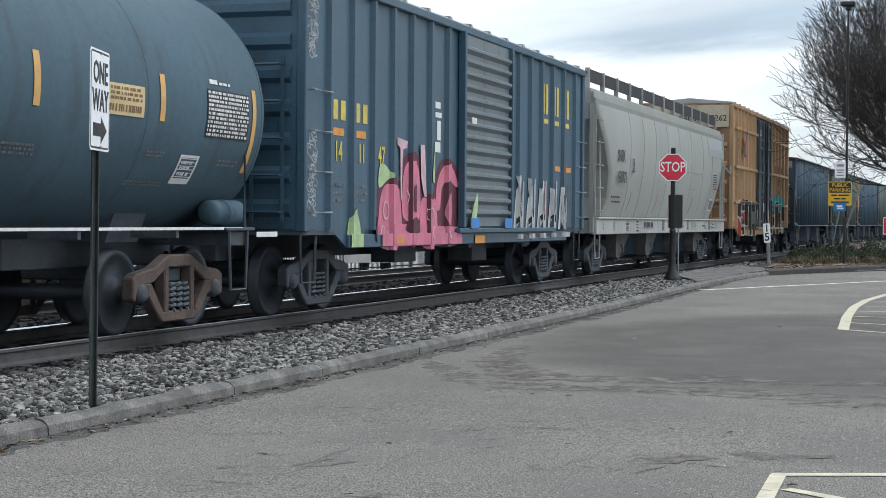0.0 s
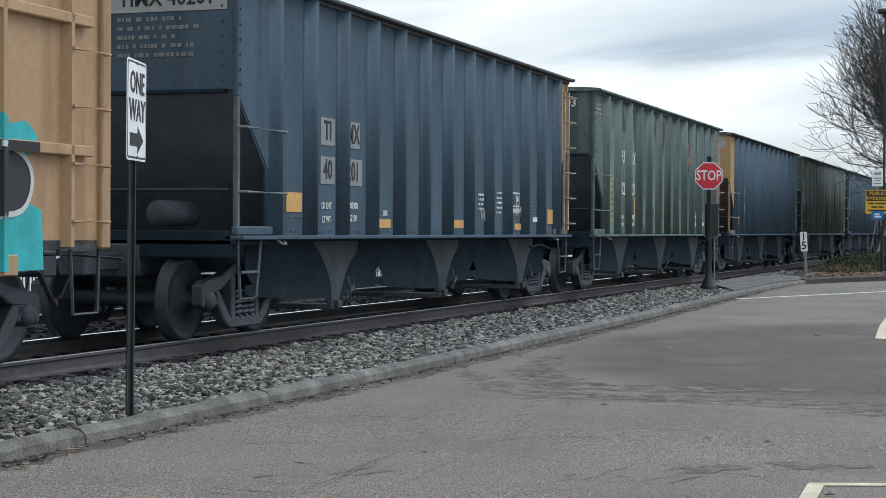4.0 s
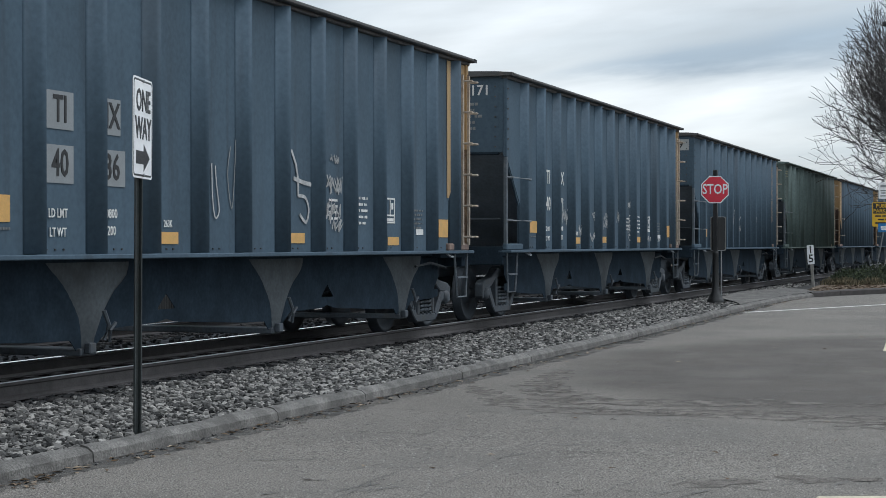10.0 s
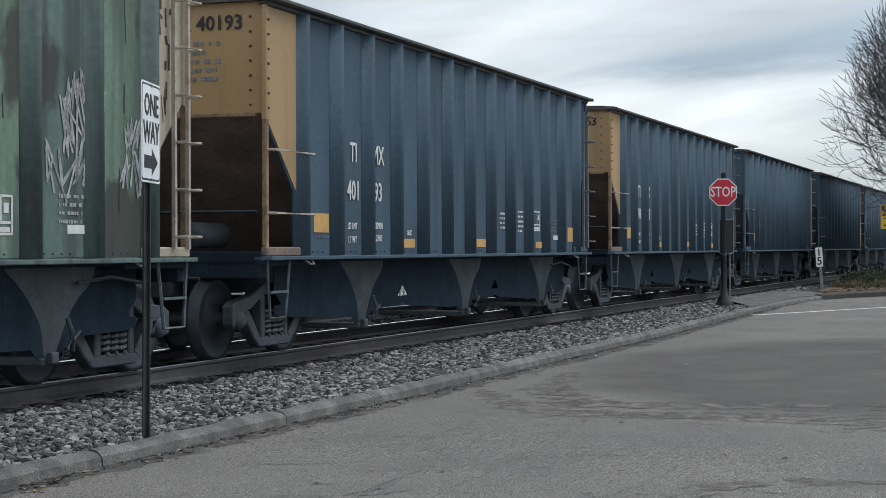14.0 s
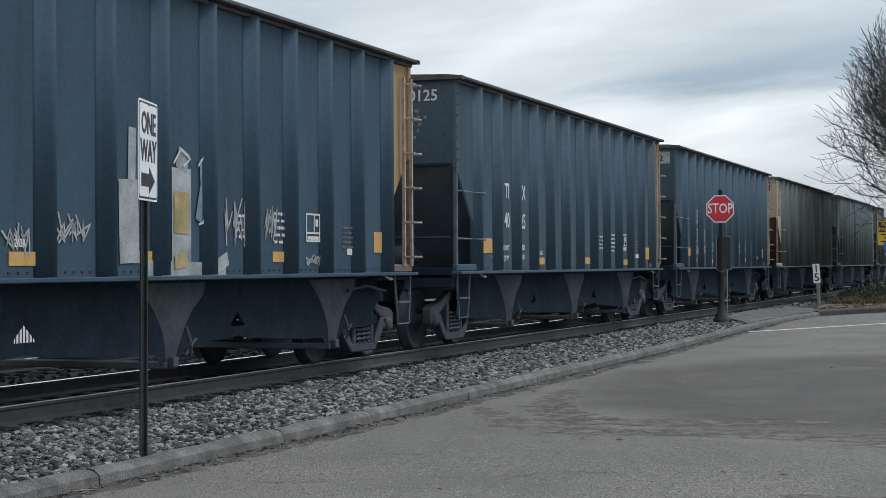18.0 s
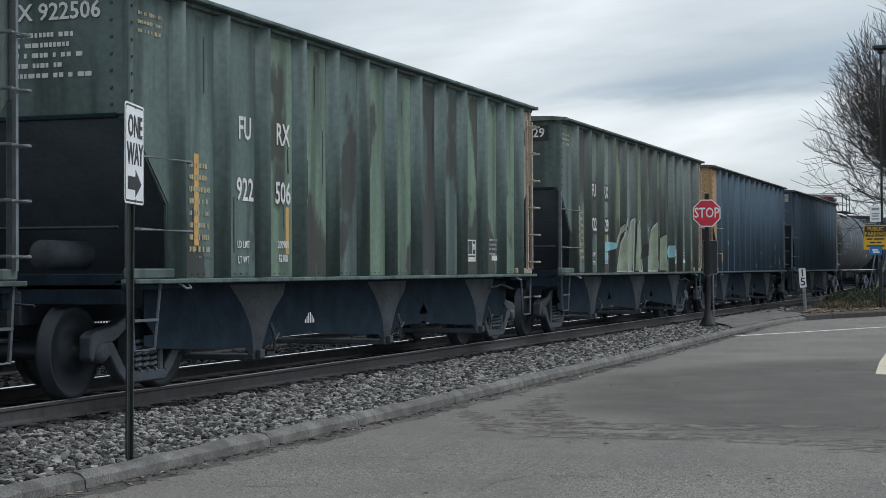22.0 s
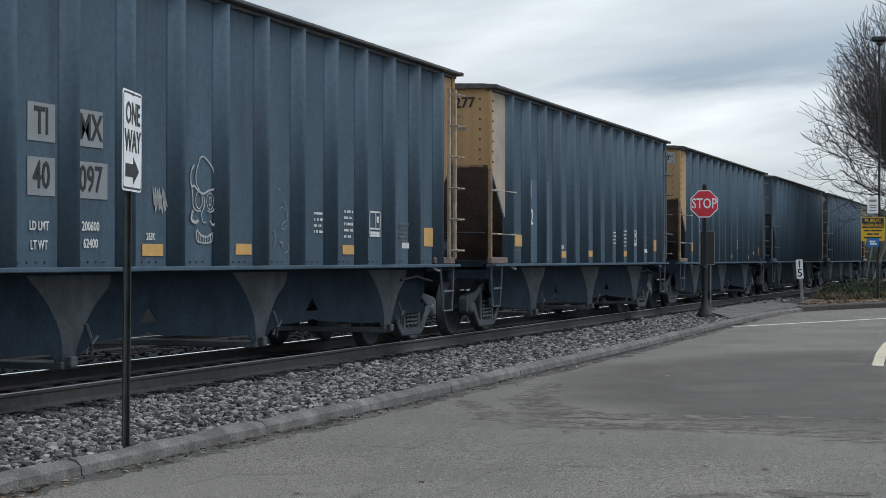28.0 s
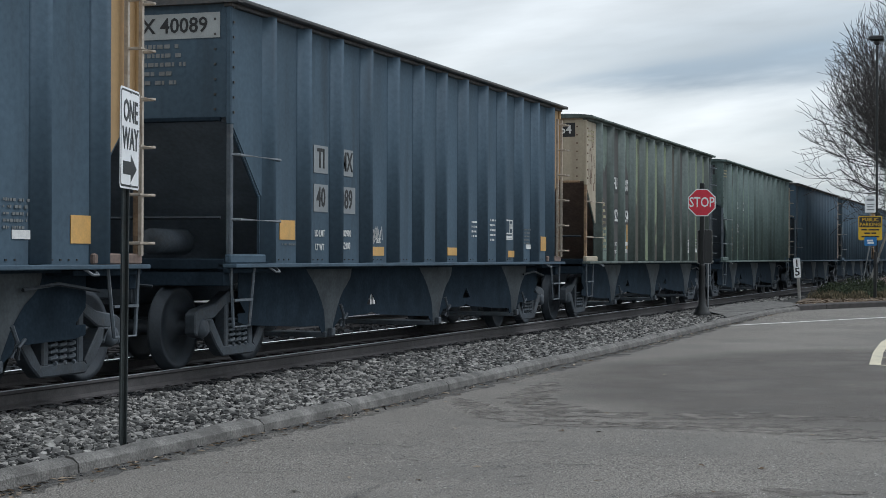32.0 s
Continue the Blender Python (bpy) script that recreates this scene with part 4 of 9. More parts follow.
lime_spray = material("lime_spray_paint", (0.42, 0.55, 0.28), 0.55, var=0.2, scale=4, bump=0.02)


def hopper_surface(y, lift=0.012):
    return SIDE + lift


def ribbed_surface(lift):
    """Paint that runs over the panels and the pressed ribs alike."""
    def x_at(y):
        d = y - min(RIBS, key=lambda r: abs(y - r + 0.05))
        return SIDE + lift + max(0.0, float(np.interp(d, RIB_BACK, RIB_DEEP)))
    return x_at


def graffiti_pale(car):
    letters = [[(-2.7, 1.5), (-2.62, 1.85), (-2.1, 2.24), (-2.06, 2.1), (-2.5, 1.7)], [(-2.6, 1.2), (-2.12, 1.95), (-2.05, 2.35), (-1.72, 1.72), (-1.25, 2.28), (-1.12, 2.36), (-1.16, 1.2), (-1.5, 1.2), (-1.65, 1.6), (-1.85, 1.2)],
               [(-1.13, 1.2), (-1.08, 2.28), (-0.88, 2.2), (-0.78, 1.2)], [(-0.74, 1.2), (-0.62, 1.9), (-0.42, 2.34), (-0.26, 2.0), (-0.18, 1.2)], [(0.08, 1.2), (0.2, 1.6), (0.04, 2.0), (0.14, 2.26), (0.3, 2.2), (0.4, 1.6), (0.3, 1.2)],
               [(0.42, 1.2), (0.62, 1.9), (0.95, 2.32), (1.1, 1.9), (1.06, 1.2)], [(1.22, 1.75), (1.24, 2.08), (1.38, 2.16), (1.48, 2.0), (1.44, 1.76)], [(1.12, 1.25), (1.2, 1.52), (1.42, 1.56), (1.58, 1.36), (1.46, 1.22)], [(1.68, 1.2), (1.74, 1.95), (2.2, 2.22), (2.46, 1.92), (2.2, 1.62), (2.56, 1.5), (2.5, 1.2)]]
    for k, o in enumerate(letters):
        sprayed("graffiti_letter", [o], ribbed_surface(0.010 + 0.001 * k), mint_paint, car, "pale grey-green spray-painted letter", k in (4, 6, 7))
        line = rounded_line(o) if k in (4, 6, 7) else o
        strokes_of("graffiti_highlight", [(0.028, line + line[:1])], ribbed_surface(0.021), silver_paint if k % 2 else GRIME_MAT, car)
    for o in ([(-1.86, 2.30), (-1.8, 2.46), (-1.68, 2.44), (-1.66, 2.3)], [(-1.88, 2.25), (-1.7, 1.84), (-1.55, 2.3)], [(1.12, 1.6), (1.15, 1.8), (1.3, 1.72)], [(2.58, 1.62), (2.72, 1.8), (3.3, 1.78), (3.34, 1.6), (2.8, 1.52)], [(-3.72, 1.62), (-3.66, 1.8), (-3.1, 1.8), (-3.12, 1.66)], [(-3.85, 1.42), (-3.5, 1.6), (-3.36, 1.58), (-3.4, 1.42)], [(0.36, 2.0), (0.46, 2.3), (0.5, 2.1)]):
        sprayed("graffiti_fleck", [o], ribbed_surface(0.024), pale_sky, car, "pale blue spray-painted fleck")
    sprayed("graffiti_shade", [[(-0.32, 1.46), (-0.12, 1.8), (0.1, 1.82), (0.06, 1.58)]], ribbed_surface(0.023), GRIME_MAT, car, "dark spray-painted gap", False)
    sprayed("graffiti_shade", [[(-1.0, 1.25), (-0.98, 1.7), (-0.86, 1.6), (-0.84, 1.25)]], ribbed_surface(0.023), splash_yellow, car, "ochre spray paint", False)
    disc = [(2.25 + 0.24 * math.cos(a), 3.05 + 0.34 * math.sin(a)) for a in [i * 0.42 for i in range(16)]]
    strokes_of("emblem", [(0.05, disc), (0.08, [(1.98, 2.98), (2.52, 3.16)])], ribbed_surface(0.010), faded_red, car, "faded red round emblem")


def tag(car, seed, y, z, w, h, mat, width=0.022):
    """A quick looping signature that cannot be read."""
    rg = random.Random(seed)
    strokes, n = [], 4
    for i in range(n):
        c = y - w / 2 + w * (i + 0.5) / n
        pts = []
        for k in range(6):
            pts.append((c + rg.uniform(-1.1, 1.1) * w / n, z + 0.8 * h * ((k % 2) - 0.5) * rg.uniform(0.2, 1.0)))
        strokes.append((width, pts))
    part("scrawl", ribbon(strokes, hopper_surface), mat, car, "thin pale spray-painted tag")


def tags(*rows):
    def put(car):
        for i, (y, z, w, h) in enumerate(rows):
            tag(car, int(y * 31 + z * 17) + i, y, z, w, h, chalk)
    return put


def graffiti_tags_circle(car):
    tags((-2.16, 1.54, 0.4, 0.3), (-1.17, 1.42, 0.7, 0.3), (-1.16, 1.85, 0.4, 0.3), (-0.19, 1.72, 0.5, 0.45), (0.78, 1.87, 0.35, 0.4), (1.79, 2.1, 0.4, 0.22), (-3.3, 1.78, 0.5, 0.4), (3.7, 1.4, 0.4, 0.2), (4.7, 1.38, 0.5, 0.16))(car)
    for r in (0.2, 0.12, 0.05):
        part("scrawl", ribbon([(0.025, [(1.79 + r * math.cos(a), 1.62 + 1.35 * r * math.sin(a)) for a in [i * 0.4 for i in range(17)]])], hopper_surface), chalk, car)


def graffiti_arch(car):
    rows = [(0.035, [(-1.29, 1.28), (-1.26, 1.8), (-1.1, 2.22), (-0.88, 2.37), (-0.72, 2.2)]), (0.035, [(-0.34, 1.3), (-0.36, 1.75), (-0.2, 2.0), (0.1, 2.12), (0.42, 1.98), (0.52, 1.6), (0.48, 1.35)]), (0.035, [(-1.05, 1.3), (-0.8, 1.5), (-0.5, 1.35)])]
    rows = [(w, [(a[0] + (b[0] - a[0]) * k / 16, a[1] + (b[1] - a[1]) * k / 16) for a, b in zip(line, line[1:]) for k in range(16)]) for w, line in rows]
    strokes_of("scrawl", rows, hopper_surface, chalk, car, "pale looping spray-painted arch")
    tags((0.05, 1.7, 0.5, 0.35), (2.79, 2.0, 0.15, 0.6))(car)


def graffiti_splash(car):
    on = lambda lift: (lambda y: SIDE + 0.012 + lift)
    strokes_of("paint_splash", [(0.36, [(-0.76, 2.1), (-0.74, 1.3)]), (0.14, [(-0.68, 2.6), (-0.70, 2.1)]), (0.40, [(0.28, 2.26), (0.28, 1.25)]), (0.22, [(0.2, 2.38), (0.42, 2.3)]), (0.16, [(-0.5, 1.25), (1.25, 1.22)]), (0.26, [(1.15, 1.38), (1.2, 1.24)])], on(0.0), splash_white, car, "splash of chalky white paint")
    strokes_of("paint_splash", [(0.24, [(0.78, 2.38), (0.80, 2.1), (0.68, 1.72)]), (0.12, [(0.98, 2.3), (0.9, 2.1)])], on(0.006), splash_blue, car, "splash of pale blue paint")
    strokes_of("paint_splash", [(0.30, [(0.27, 2.02), (0.26, 1.6)]), (0.26, [(0.24, 1.4), (0.26, 1.25)])], on(0.010), splash_yellow, car, "splash of ochre paint")
    strokes_of("scrawl", [(0.025, [(0.62, 2.3), (0.80, 2.45), (1.0, 2.3), (0.86, 2.0), (0.72, 1.72), (0.62, 1.7)]), (0.025, [(0.1, 2.3), (0.25, 2.45), (0.45, 2.36), (0.3, 2.28)])], on(0.014), white_spray, car)
    for y, w in ((-3.66, 0.74), (-4.46, 0.50)):
        patch(car, "paint_patch", y, 1.98, w, 1.4, blue_patch, SIDE + 0.004)
    tags((1.5, 1.75, 0.5, 0.7), (2.35, 1.75, 0.3, 0.5), (-1.76, 1.6, 0.6, 0.4), (-2.6, 1.5, 0.4, 0.4), (3.6, 1.33, 0.5, 0.18))(car)


splash_white = material("chalky_white_splash", (0.36, 0.38, 0.38), 0.8, var=0.35, scale=4, bump=0.02)
splash_blue = material("chalky_blue_splash", (0.24, 0.34, 0.42), 0.8, var=0.3, scale=4, bump=0.02)
splash_yellow = material("ochre_splash", (0.42, 0.33, 0.15), 0.8, var=0.3, scale=4, bump=0.02)


def graffiti_mask(car):
    """A long pale skull in thin brush strokes, and the ghost of a second one."""
    at = lambda y, z: lambda rows: [(w, rounded_line([(y + 0.0043 * p, z - 0.002 * q) for p, q in line], False)) for w, line in rows]
    oval = lambda p, q, a, b: [(p + a * math.cos(k * 0.35), q + b * math.sin(k * 0.35)) for k in range(19)]
    skull = [(0.018, [(40, 30), (50, 4), (70, 2), (105, 40), (122, 80), (130, 120), (130, 165)]), (0.016, [(40, 32), (28, 70), (25, 110), (30, 150), (45, 178)]), (0.022, [(16, 48), (1, 80), (-2, 120), (2, 160), (15, 155)]),
             (0.022, [(15, 155), (40, 184), (65, 194), (95, 174), (130, 165)]), (0.018, [(2, 160), (8, 210), (10, 260), (25, 284), (50, 286)]), (0.018, [(130, 165), (130, 220), (122, 270), (105, 288), (85, 285)]),
             (0.016, [(65, 200), (68, 260), (54, 300), (62, 344), (78, 344)]), (0.012, oval(40, 230, 18, 44)), (0.012, oval(98, 232, 18, 44)), (0.014, oval(98, 232, 6, 22)), (0.035, [(8, 285), (0, 330), (20, 348), (36, 335)]),
             (0.022, [(122, 285), (132, 330), (115, 358), (98, 338)]), (0.022, [(28, 385), (50, 414), (80, 422), (105, 404)]), (0.014, [(25, 390), (30, 444), (70, 455), (105, 445), (110, 398)])] + [(0.016, [(34 + 13 * k, 412), (36 + 12 * k, 448)]) for k in range(6)]
    strokes_of("scrawl", at(-1.70, 2.33)(skull), hopper_surface, chalk, car, "pale spray-painted skull stroke")
    ghost = [(0.014, [(0, 0), (14, 22)]), (0.014, [(35, 70), (55, 120), (60, 180), (35, 200)]), (0.014, [(10, 120), (30, 110), (45, 130)]), (0.016, [(35, 200), (20, 230), (40, 240), (55, 215)]), (0.014, [(-30, 250), (-15, 290), (-30, 350)]), (0.018, [(10, 320), (30, 318), (22, 350)]), (0.014, [(60, 320), (66, 360), (40, 380)])]
    strokes_of("scrawl", at(0.45, 2.08)(ghost), hopper_surface, mark_end, car, "faded spray-painted skull stroke")
    tags((-2.36, 1.84, 0.26, 0.36))(car)


def graffiti_tall(car):
    strokes_of("scrawl", [(0.045, [(0.39, 2.37), (0.52, 2.2), (0.58, 2.02), (0.58, 1.83)]), (0.05, [(0.45, 2.04), (0.72, 2.0), (0.95, 1.98)]), (0.04, rounded_line([(0.58, 1.84), (0.78, 1.82), (0.88, 1.68), (0.80, 1.53), (0.62, 1.62)], False)), (0.022, rounded_line([(-1.61, 2.12), (-1.59, 1.76), (-1.53, 1.55), (-1.44, 1.63), (-1.5, 1.9), (-1.53, 2.1)], False))], hopper_surface, chalk, car, "tall pale spray-painted stroke")
    strokes_of("scrawl", [(0.016, rounded_line([(-1.17, 2.32), (-1.24, 2.01), (-1.14, 1.65), (-1.07, 2.08), (-1.05, 2.4)], False))], hopper_surface, mark_end, car, "faint spray-painted stroke")
    tags((1.66, 2.32, 0.25, 0.14), (1.66, 2.0, 0.4, 0.34), (1.62, 1.68, 0.44, 0.4), (1.75, 1.5, 0.3, 0.2))(car)


def graffiti_032(car):
    tags((-1.31, 1.69, 0.5, 0.5), (-1.22, 1.62, 0.45, 0.4), (4.55, 2.15, 0.3, 0.5), (0.75, 1.30, 0.25, 0.2))(car)
    w = 0.026
    strokes_of("scrawl", [(w, [(-0.74, 2.0), (-0.63, 1.88), (-0.55, 1.82)]), (w, [(-0.20, 2.06), (-0.35, 1.9), (-0.42, 1.82), (-0.55, 1.82)]), (w, [(-0.67, 1.62), (-0.71, 1.76), (-0.55, 1.74), (-0.63, 1.64), (-0.67, 1.54)]), (w, [(-0.50, 1.76), (-0.48, 1.58), (-0.38, 1.55)]), (w, [(-0.35, 1.76), (-0.21, 1.7), (-0.25, 1.58), (-0.36, 1.56), (-0.35, 1.76)]), (w, [(-0.74, 1.2), (-0.65, 1.5), (-0.55, 1.2), (-0.48, 1.46), (-0.38, 1.2)]), (w, [(-0.27, 1.48), (-0.36, 1.36), (-0.23, 1.16)]), (w, [(-0.38, 1.5), (-0.25, 1.34), (-0.33, 1.16)])], lambda y: SIDE + 0.012, white_spray, car, "white spray-painted scrawl")
    strokes_of("scrawl", [(w, [(3.27, 2.3), (3.37, 2.18), (3.45, 2.42), (3.53, 2.2), (3.63, 2.5)]), (w, [(3.67, 2.42), (3.69, 2.2), (3.57, 2.14)])], lambda y: SIDE + 0.012, white_spray, car, "white spray-painted scrawl")
    strokes_of("paint_patch", [(0.16, [(4.58, 2.12), (4.60, 1.98)]), (0.10, [(4.65, 1.9), (4.66, 1.72)])], lambda y: SIDE + 0.012, white_spray, car, "blot of white paint")
    for y in (-2.43, 0.74, 2.70):
        patch(car, "reflector", y, 1.69, 0.09, 0.48, yellow_tape, label="yellow reflective strip")
    for z in (2.77, 2.09):
        patch(car, "paint_patch", -2.34, z, 0.30, 0.40, mint_paint)


def graffiti_red(car):
    rg = random.Random(5)
    blocks = [(1.10, 1.60, 1.80, 2.03), (1.12, 1.44, 1.76, 1.82), (1.09, 1.46, 1.58, 1.72), (1.10, 1.40, 1.42, 1.56)]
    for a, b, c, d in blocks:
        rows = [(0.035, [(a + (b - a) * k / 8 + rg.uniform(-0.03, 0.03), z + rg.uniform(-0.02, 0.02)) for k in range(9)]) for z in np.linspace(c + 0.02, d - 0.02, max(2, int((d - c) / 0.045)))]
        rows += [(0.026, [(y + rg.uniform(-0.02, 0.02), c), (y, d)]) for y in np.linspace(a + 0.03, b - 0.03, 5)]
        strokes_of("scrawl", rows, hopper_surface, faded_red, car, "faded red spray-painted scrawl")
    mark(car, "FOOT", 1.55, 1.36, 0.10, faded_red, SIDE + 0.03)
    disc = [(2.50 + 0.15 * math.cos(a), 3.20 + 0.17 * math.sin(a)) for a in [i * 0.42 for i in range(16)]]
    strokes_of("emblem", [(0.28, disc)], hopper_surface, faded_red, car, "faded red round emblem")
    band = lambda w, d: [(w, [(2.16, 3.09 + d), (2.82, 3.29 + d)])]
    strokes_of("emblem_band", band(0.25, 0.0), lambda y: SIDE + 0.022, soot_green, car, "dark diagonal emblem band")
    strokes_of("emblem_line", band(0.014, 0.10) + band(0.014, -0.10), lambda y: SIDE + 0.026, mark_end, car, "thin pale emblem line")
    strokes_of("emblem_line", [(0.03, [(2.24 + 0.065 * k, 3.09 + 0.0197 * k - 0.04), (2.25 + 0.065 * k, 3.10 + 0.0197 * k + 0.05)]) for k in range(9)], lambda y: SIDE + 0.025, mark_end, car, "faded emblem writing")
    rg = random.Random(9)
    drips = []
    for k in range(16):
        y, z = rg.choice([-5.2 + 1.005 * n for n in range(12)]) + rg.uniform(-0.3, 0.3), rg.uniform(2.2, 3.8)
        drips.append((rg.uniform(0.015, 0.035), [(y, z), (y + rg.uniform(-0.08, 0.08), z - rg.uniform(0.15, 0.45))]))
    strokes_of("paint_run", drips, lambda y: SIDE + 0.008, green_paint, car, "dark run of old paint")


soot_green = material("sooty_dark_green_paint", (0.045, 0.055, 0.053), 0.65, var=0.2, scale=3)
faded_red = material("faded_red_spray_paint", (0.42, 0.135, 0.11), 0.7, var=0.35, scale=5, bump=0.02)


def graffiti_green_car(car):
    for k, (y, z, w, h) in enumerate(((4.75, 2.35, 0.7, 1.3), (4.7, 1.95, 0.75, 0.7), (4.8, 2.7, 0.5, 0.5), (5.75, 2.0, 0.5, 0.7), (5.72, 2.35, 0.3, 0.4))):
        tag(car, 70 + k, y, z, w, h, chalk, 0.028)
    patch(car, "paint_patch", -2.58, 2.75, 0.36, 0.50, lime_spray)
    patch(car, "paint_patch", -2.58, 2.1, 0.5, 0.45, grey_patch)
    patch(car, "stencil_patch", 0.8, 1.45, 0.22, 0.2, white_mark)


G, B, GR, OL, Y, T = grey_paint, blue_paint, green_paint, olive_paint, yellow_paint, tan_paint
DARK = "dark grey open hopper car with a dark front end"
YEL = "dark grey open hopper car with a yellow front end"
GREEN = "streaked green open hopper car with weathered paint"
OLIVE = "streaked olive open hopper car with rusty pale ends"
ORDER = [
    (G, G, Y, "TIMX", "40", "201", True, DARK, tags((1.8, 1.5, 0.4, 0.3), (3.7, 1.6, 0.4, 0.3))), (GR, GR, T, "FURX", "922", "03", False, GREEN, graffiti_red), (G, Y, G, "TIMX", "40", "287", True, YEL, None),
    (OL, OL, T, "FURX", "922", "59", False, OLIVE, None), (G, G, Y, "TIMX", "40", "082", True, DARK, None), (G, G, Y, "TIMX", "40", "036", True, DARK, graffiti_tall),
    (G, G, Y, "TIMX", "40", "171", False, DARK, graffiti_tags_circle), (G, G, Y, "TIMX", "40", "119", True, DARK, graffiti_arch), (GR, GR, T, "FURX", "922", "366", True, GREEN, graffiti_green_car),
    (G, Y, G, "TIMX", "401", "93", False, YEL, None), (G, Y, G, "TIMX", "40", "163", False, YEL, None), (G, G, Y, "TIMX", "401", "98", False, DARK, None), (B, B, Y, "TIMX", "402", "27", False, "dark blue-grey open hopper car with pale paint drips", graffiti_splash),
    (G, G, Y, "TIMX", "40", "125", False, DARK, None), (G, G, Y, "TIMX", "40", "162", True, DARK, tags((-4.6, 1.62, 0.6, 0.4), (-3.55, 1.62, 0.5, 0.4), (-2.45, 1.72, 0.6, 0.4), (-1.4, 1.55, 0.5, 0.6))), (OL, T, OL, "FURX", "922", "032", True, OLIVE, graffiti_032),
    (GR, GR, T, "FURX", "922", "506", False, GREEN, None), (OL, GR, T, "FURX", "922", "529", True, "olive open hopper car with pale green spray-painted letters", graffiti_pale), (G, Y, G, "TIMX", "40", "039", False, YEL, tags((1.4, 1.5, 0.4, 0.4), (3.4, 1.7, 0.35, 0.5), (4.75, 1.95, 0.35, 0.6), (4.7, 1.6, 0.3, 0.3))), (G, G, Y, "TIMX", "40", "221", True, DARK, None)]
ORDER2 = [
    (G, G, Y, "TIMX", "40", "097", True, "dark grey open hopper car with a silver scrawl", graffiti_mask), (G, Y, G, "TIMX", "402", "77", False, YEL, lambda car: (patch(car, "paint_patch", -3.78, 1.92, 0.64, 1.46, blue_patch, SIDE + 0.004), patch(car, "paint_patch", -4.68, 1.92, 0.84, 1.46, blue_patch, SIDE + 0.004))), (G, Y, G, "TIMX", "40", "280", True, YEL, None),
    (G, G, Y, "TIMX", "40", "071", False, DARK, None), (G, G, Y, "TIMX", "40", "089", True, DARK, tags((-2.6, 1.55, 0.4, 0.3),)), (OL, T, OL, "FURX", "922", "354", True, OLIVE, None), (GR, GR, G, "FURX", "922", "62", True, GREEN, None),
    (G, G, Y, "TIMX", "40", "", False, DARK, None), (G, G, Y, "TIMX", "40", "", False, DARK, None), (G, Y, G, "TIMX", "40", "", False, YEL, None)]
blue_patch = material("blue_patch_paint", (0.052, 0.10, 0.150), 0.55, var=0.15)
FIRST, SECOND = 71.9, 404.65
REAR_SLACK = {0: 0.09, 1: -0.02, 2: -0.15}
SLACK = {0: 0.25, 1: 0.30, 2: 0.25, 3: 0.12, 4: 0.03, 6: 0.08, 7: 0.20, 8: 0.10, 17: 0.10}
for start, order in ((FIRST, ORDER), (SECOND, ORDER2)):
    for i, row in enumerate(order):
        open_hopper(start + PITCH * i + (SLACK.get(i, 0.0) if start == FIRST else REAR_SLACK.get(i, -0.17)), *row)

# ---- tank cars ----
tank_black = material("satin_black_tank_paint", (0.076, 0.120, 0.152), 0.6, var=0.12, scale=1.0, fine=14, bump=0.02, dirt=(0.055, 0.05, 0.045), dirt_amount=0.35, streak=True, spec=0.15)
tank_coal = material("charcoal_tank_paint", (0.058, 0.074, 0.086), 0.55, var=0.14, scale=1.0, fine=14, bump=0.02, dirt=(0.06, 0.058, 0.055), dirt_amount=0.4, streak=True, spec=0.2)
red_enamel = material("red_enamel", (0.45, 0.035, 0.04), 0.45, var=0.1)
lid_red = material("dull_dark_red_paint", (0.14, 0.035, 0.04), 0.6, var=0.2)
placard_white = material("placard_white", (0.75, 0.75, 0.74), 0.5, var=0.08)
label_cream = material("cream_label", (0.62, 0.50, 0.26), 0.55, var=0.12, scale=6)
TANK_R, TANK_Z = 1.50, 2.50


def on_tank(y, z, lift=0.004):
    """A pose on the tank's flank at that height: x along the tank, y up its curve."""
    a = math.asin((z - TANK_Z) / TANK_R)
    return Matrix.Translation(((TANK_R + lift) * math.cos(a), y, TANK_Z + (TANK_R + lift) * math.sin(a))) @ Matrix.Rotation(-a, 4, "Y") @ Matrix(((0, 0, 1, 0), (1, 0, 0, 0), (0, 1, 0, 0), (0, 0, 0, 1)))


def tank_band(car, name, y0, y1, z0, z1, mat, label="", skew=0.0):
    """A patch bent round the flank."""
    def make():
        bm = bmesh.new()
        n = 8
        prev = None
        for i in range(n + 1):
            z = z0 + (z1 - z0) * i / n
            row = [bm.verts.new(on_tank(y + skew * (z - z0), z, 0.006).translation) for y in (y0, y1)]
            if prev:
                bm.faces.new((prev[0], prev[1], row[1], row[0]))
            prev = row
        return bm
    return part(name, make, mat, car, label)


def tank_rows(car, y0, y1, z0, z1, rows, mat, seed=0):
    rng = random.Random(seed)
    bm = bmesh.new()
    for i in range(rows):
        za, zb = z1 - (z1 - z0) * (i + 0.2) / rows, z1 - (z1 - z0) * (i + 0.8) / rows
        y = y0
        while y < y1 - 0.03:
            e = min(y1, y + rng.choice((0.02, 0.03, 0.045, 0.07)))
            vs = [bm.verts.new(on_tank(a, b, 0.009).translation) for a, b in ((y, zb), (e, zb), (e, za), (y, za))]
            bm.faces.new(vs)
            y = e + rng.choice((0.012, 0.015, 0.035))
    part("stencil_bars", bm, mat, car)["kind"] = "stuff"


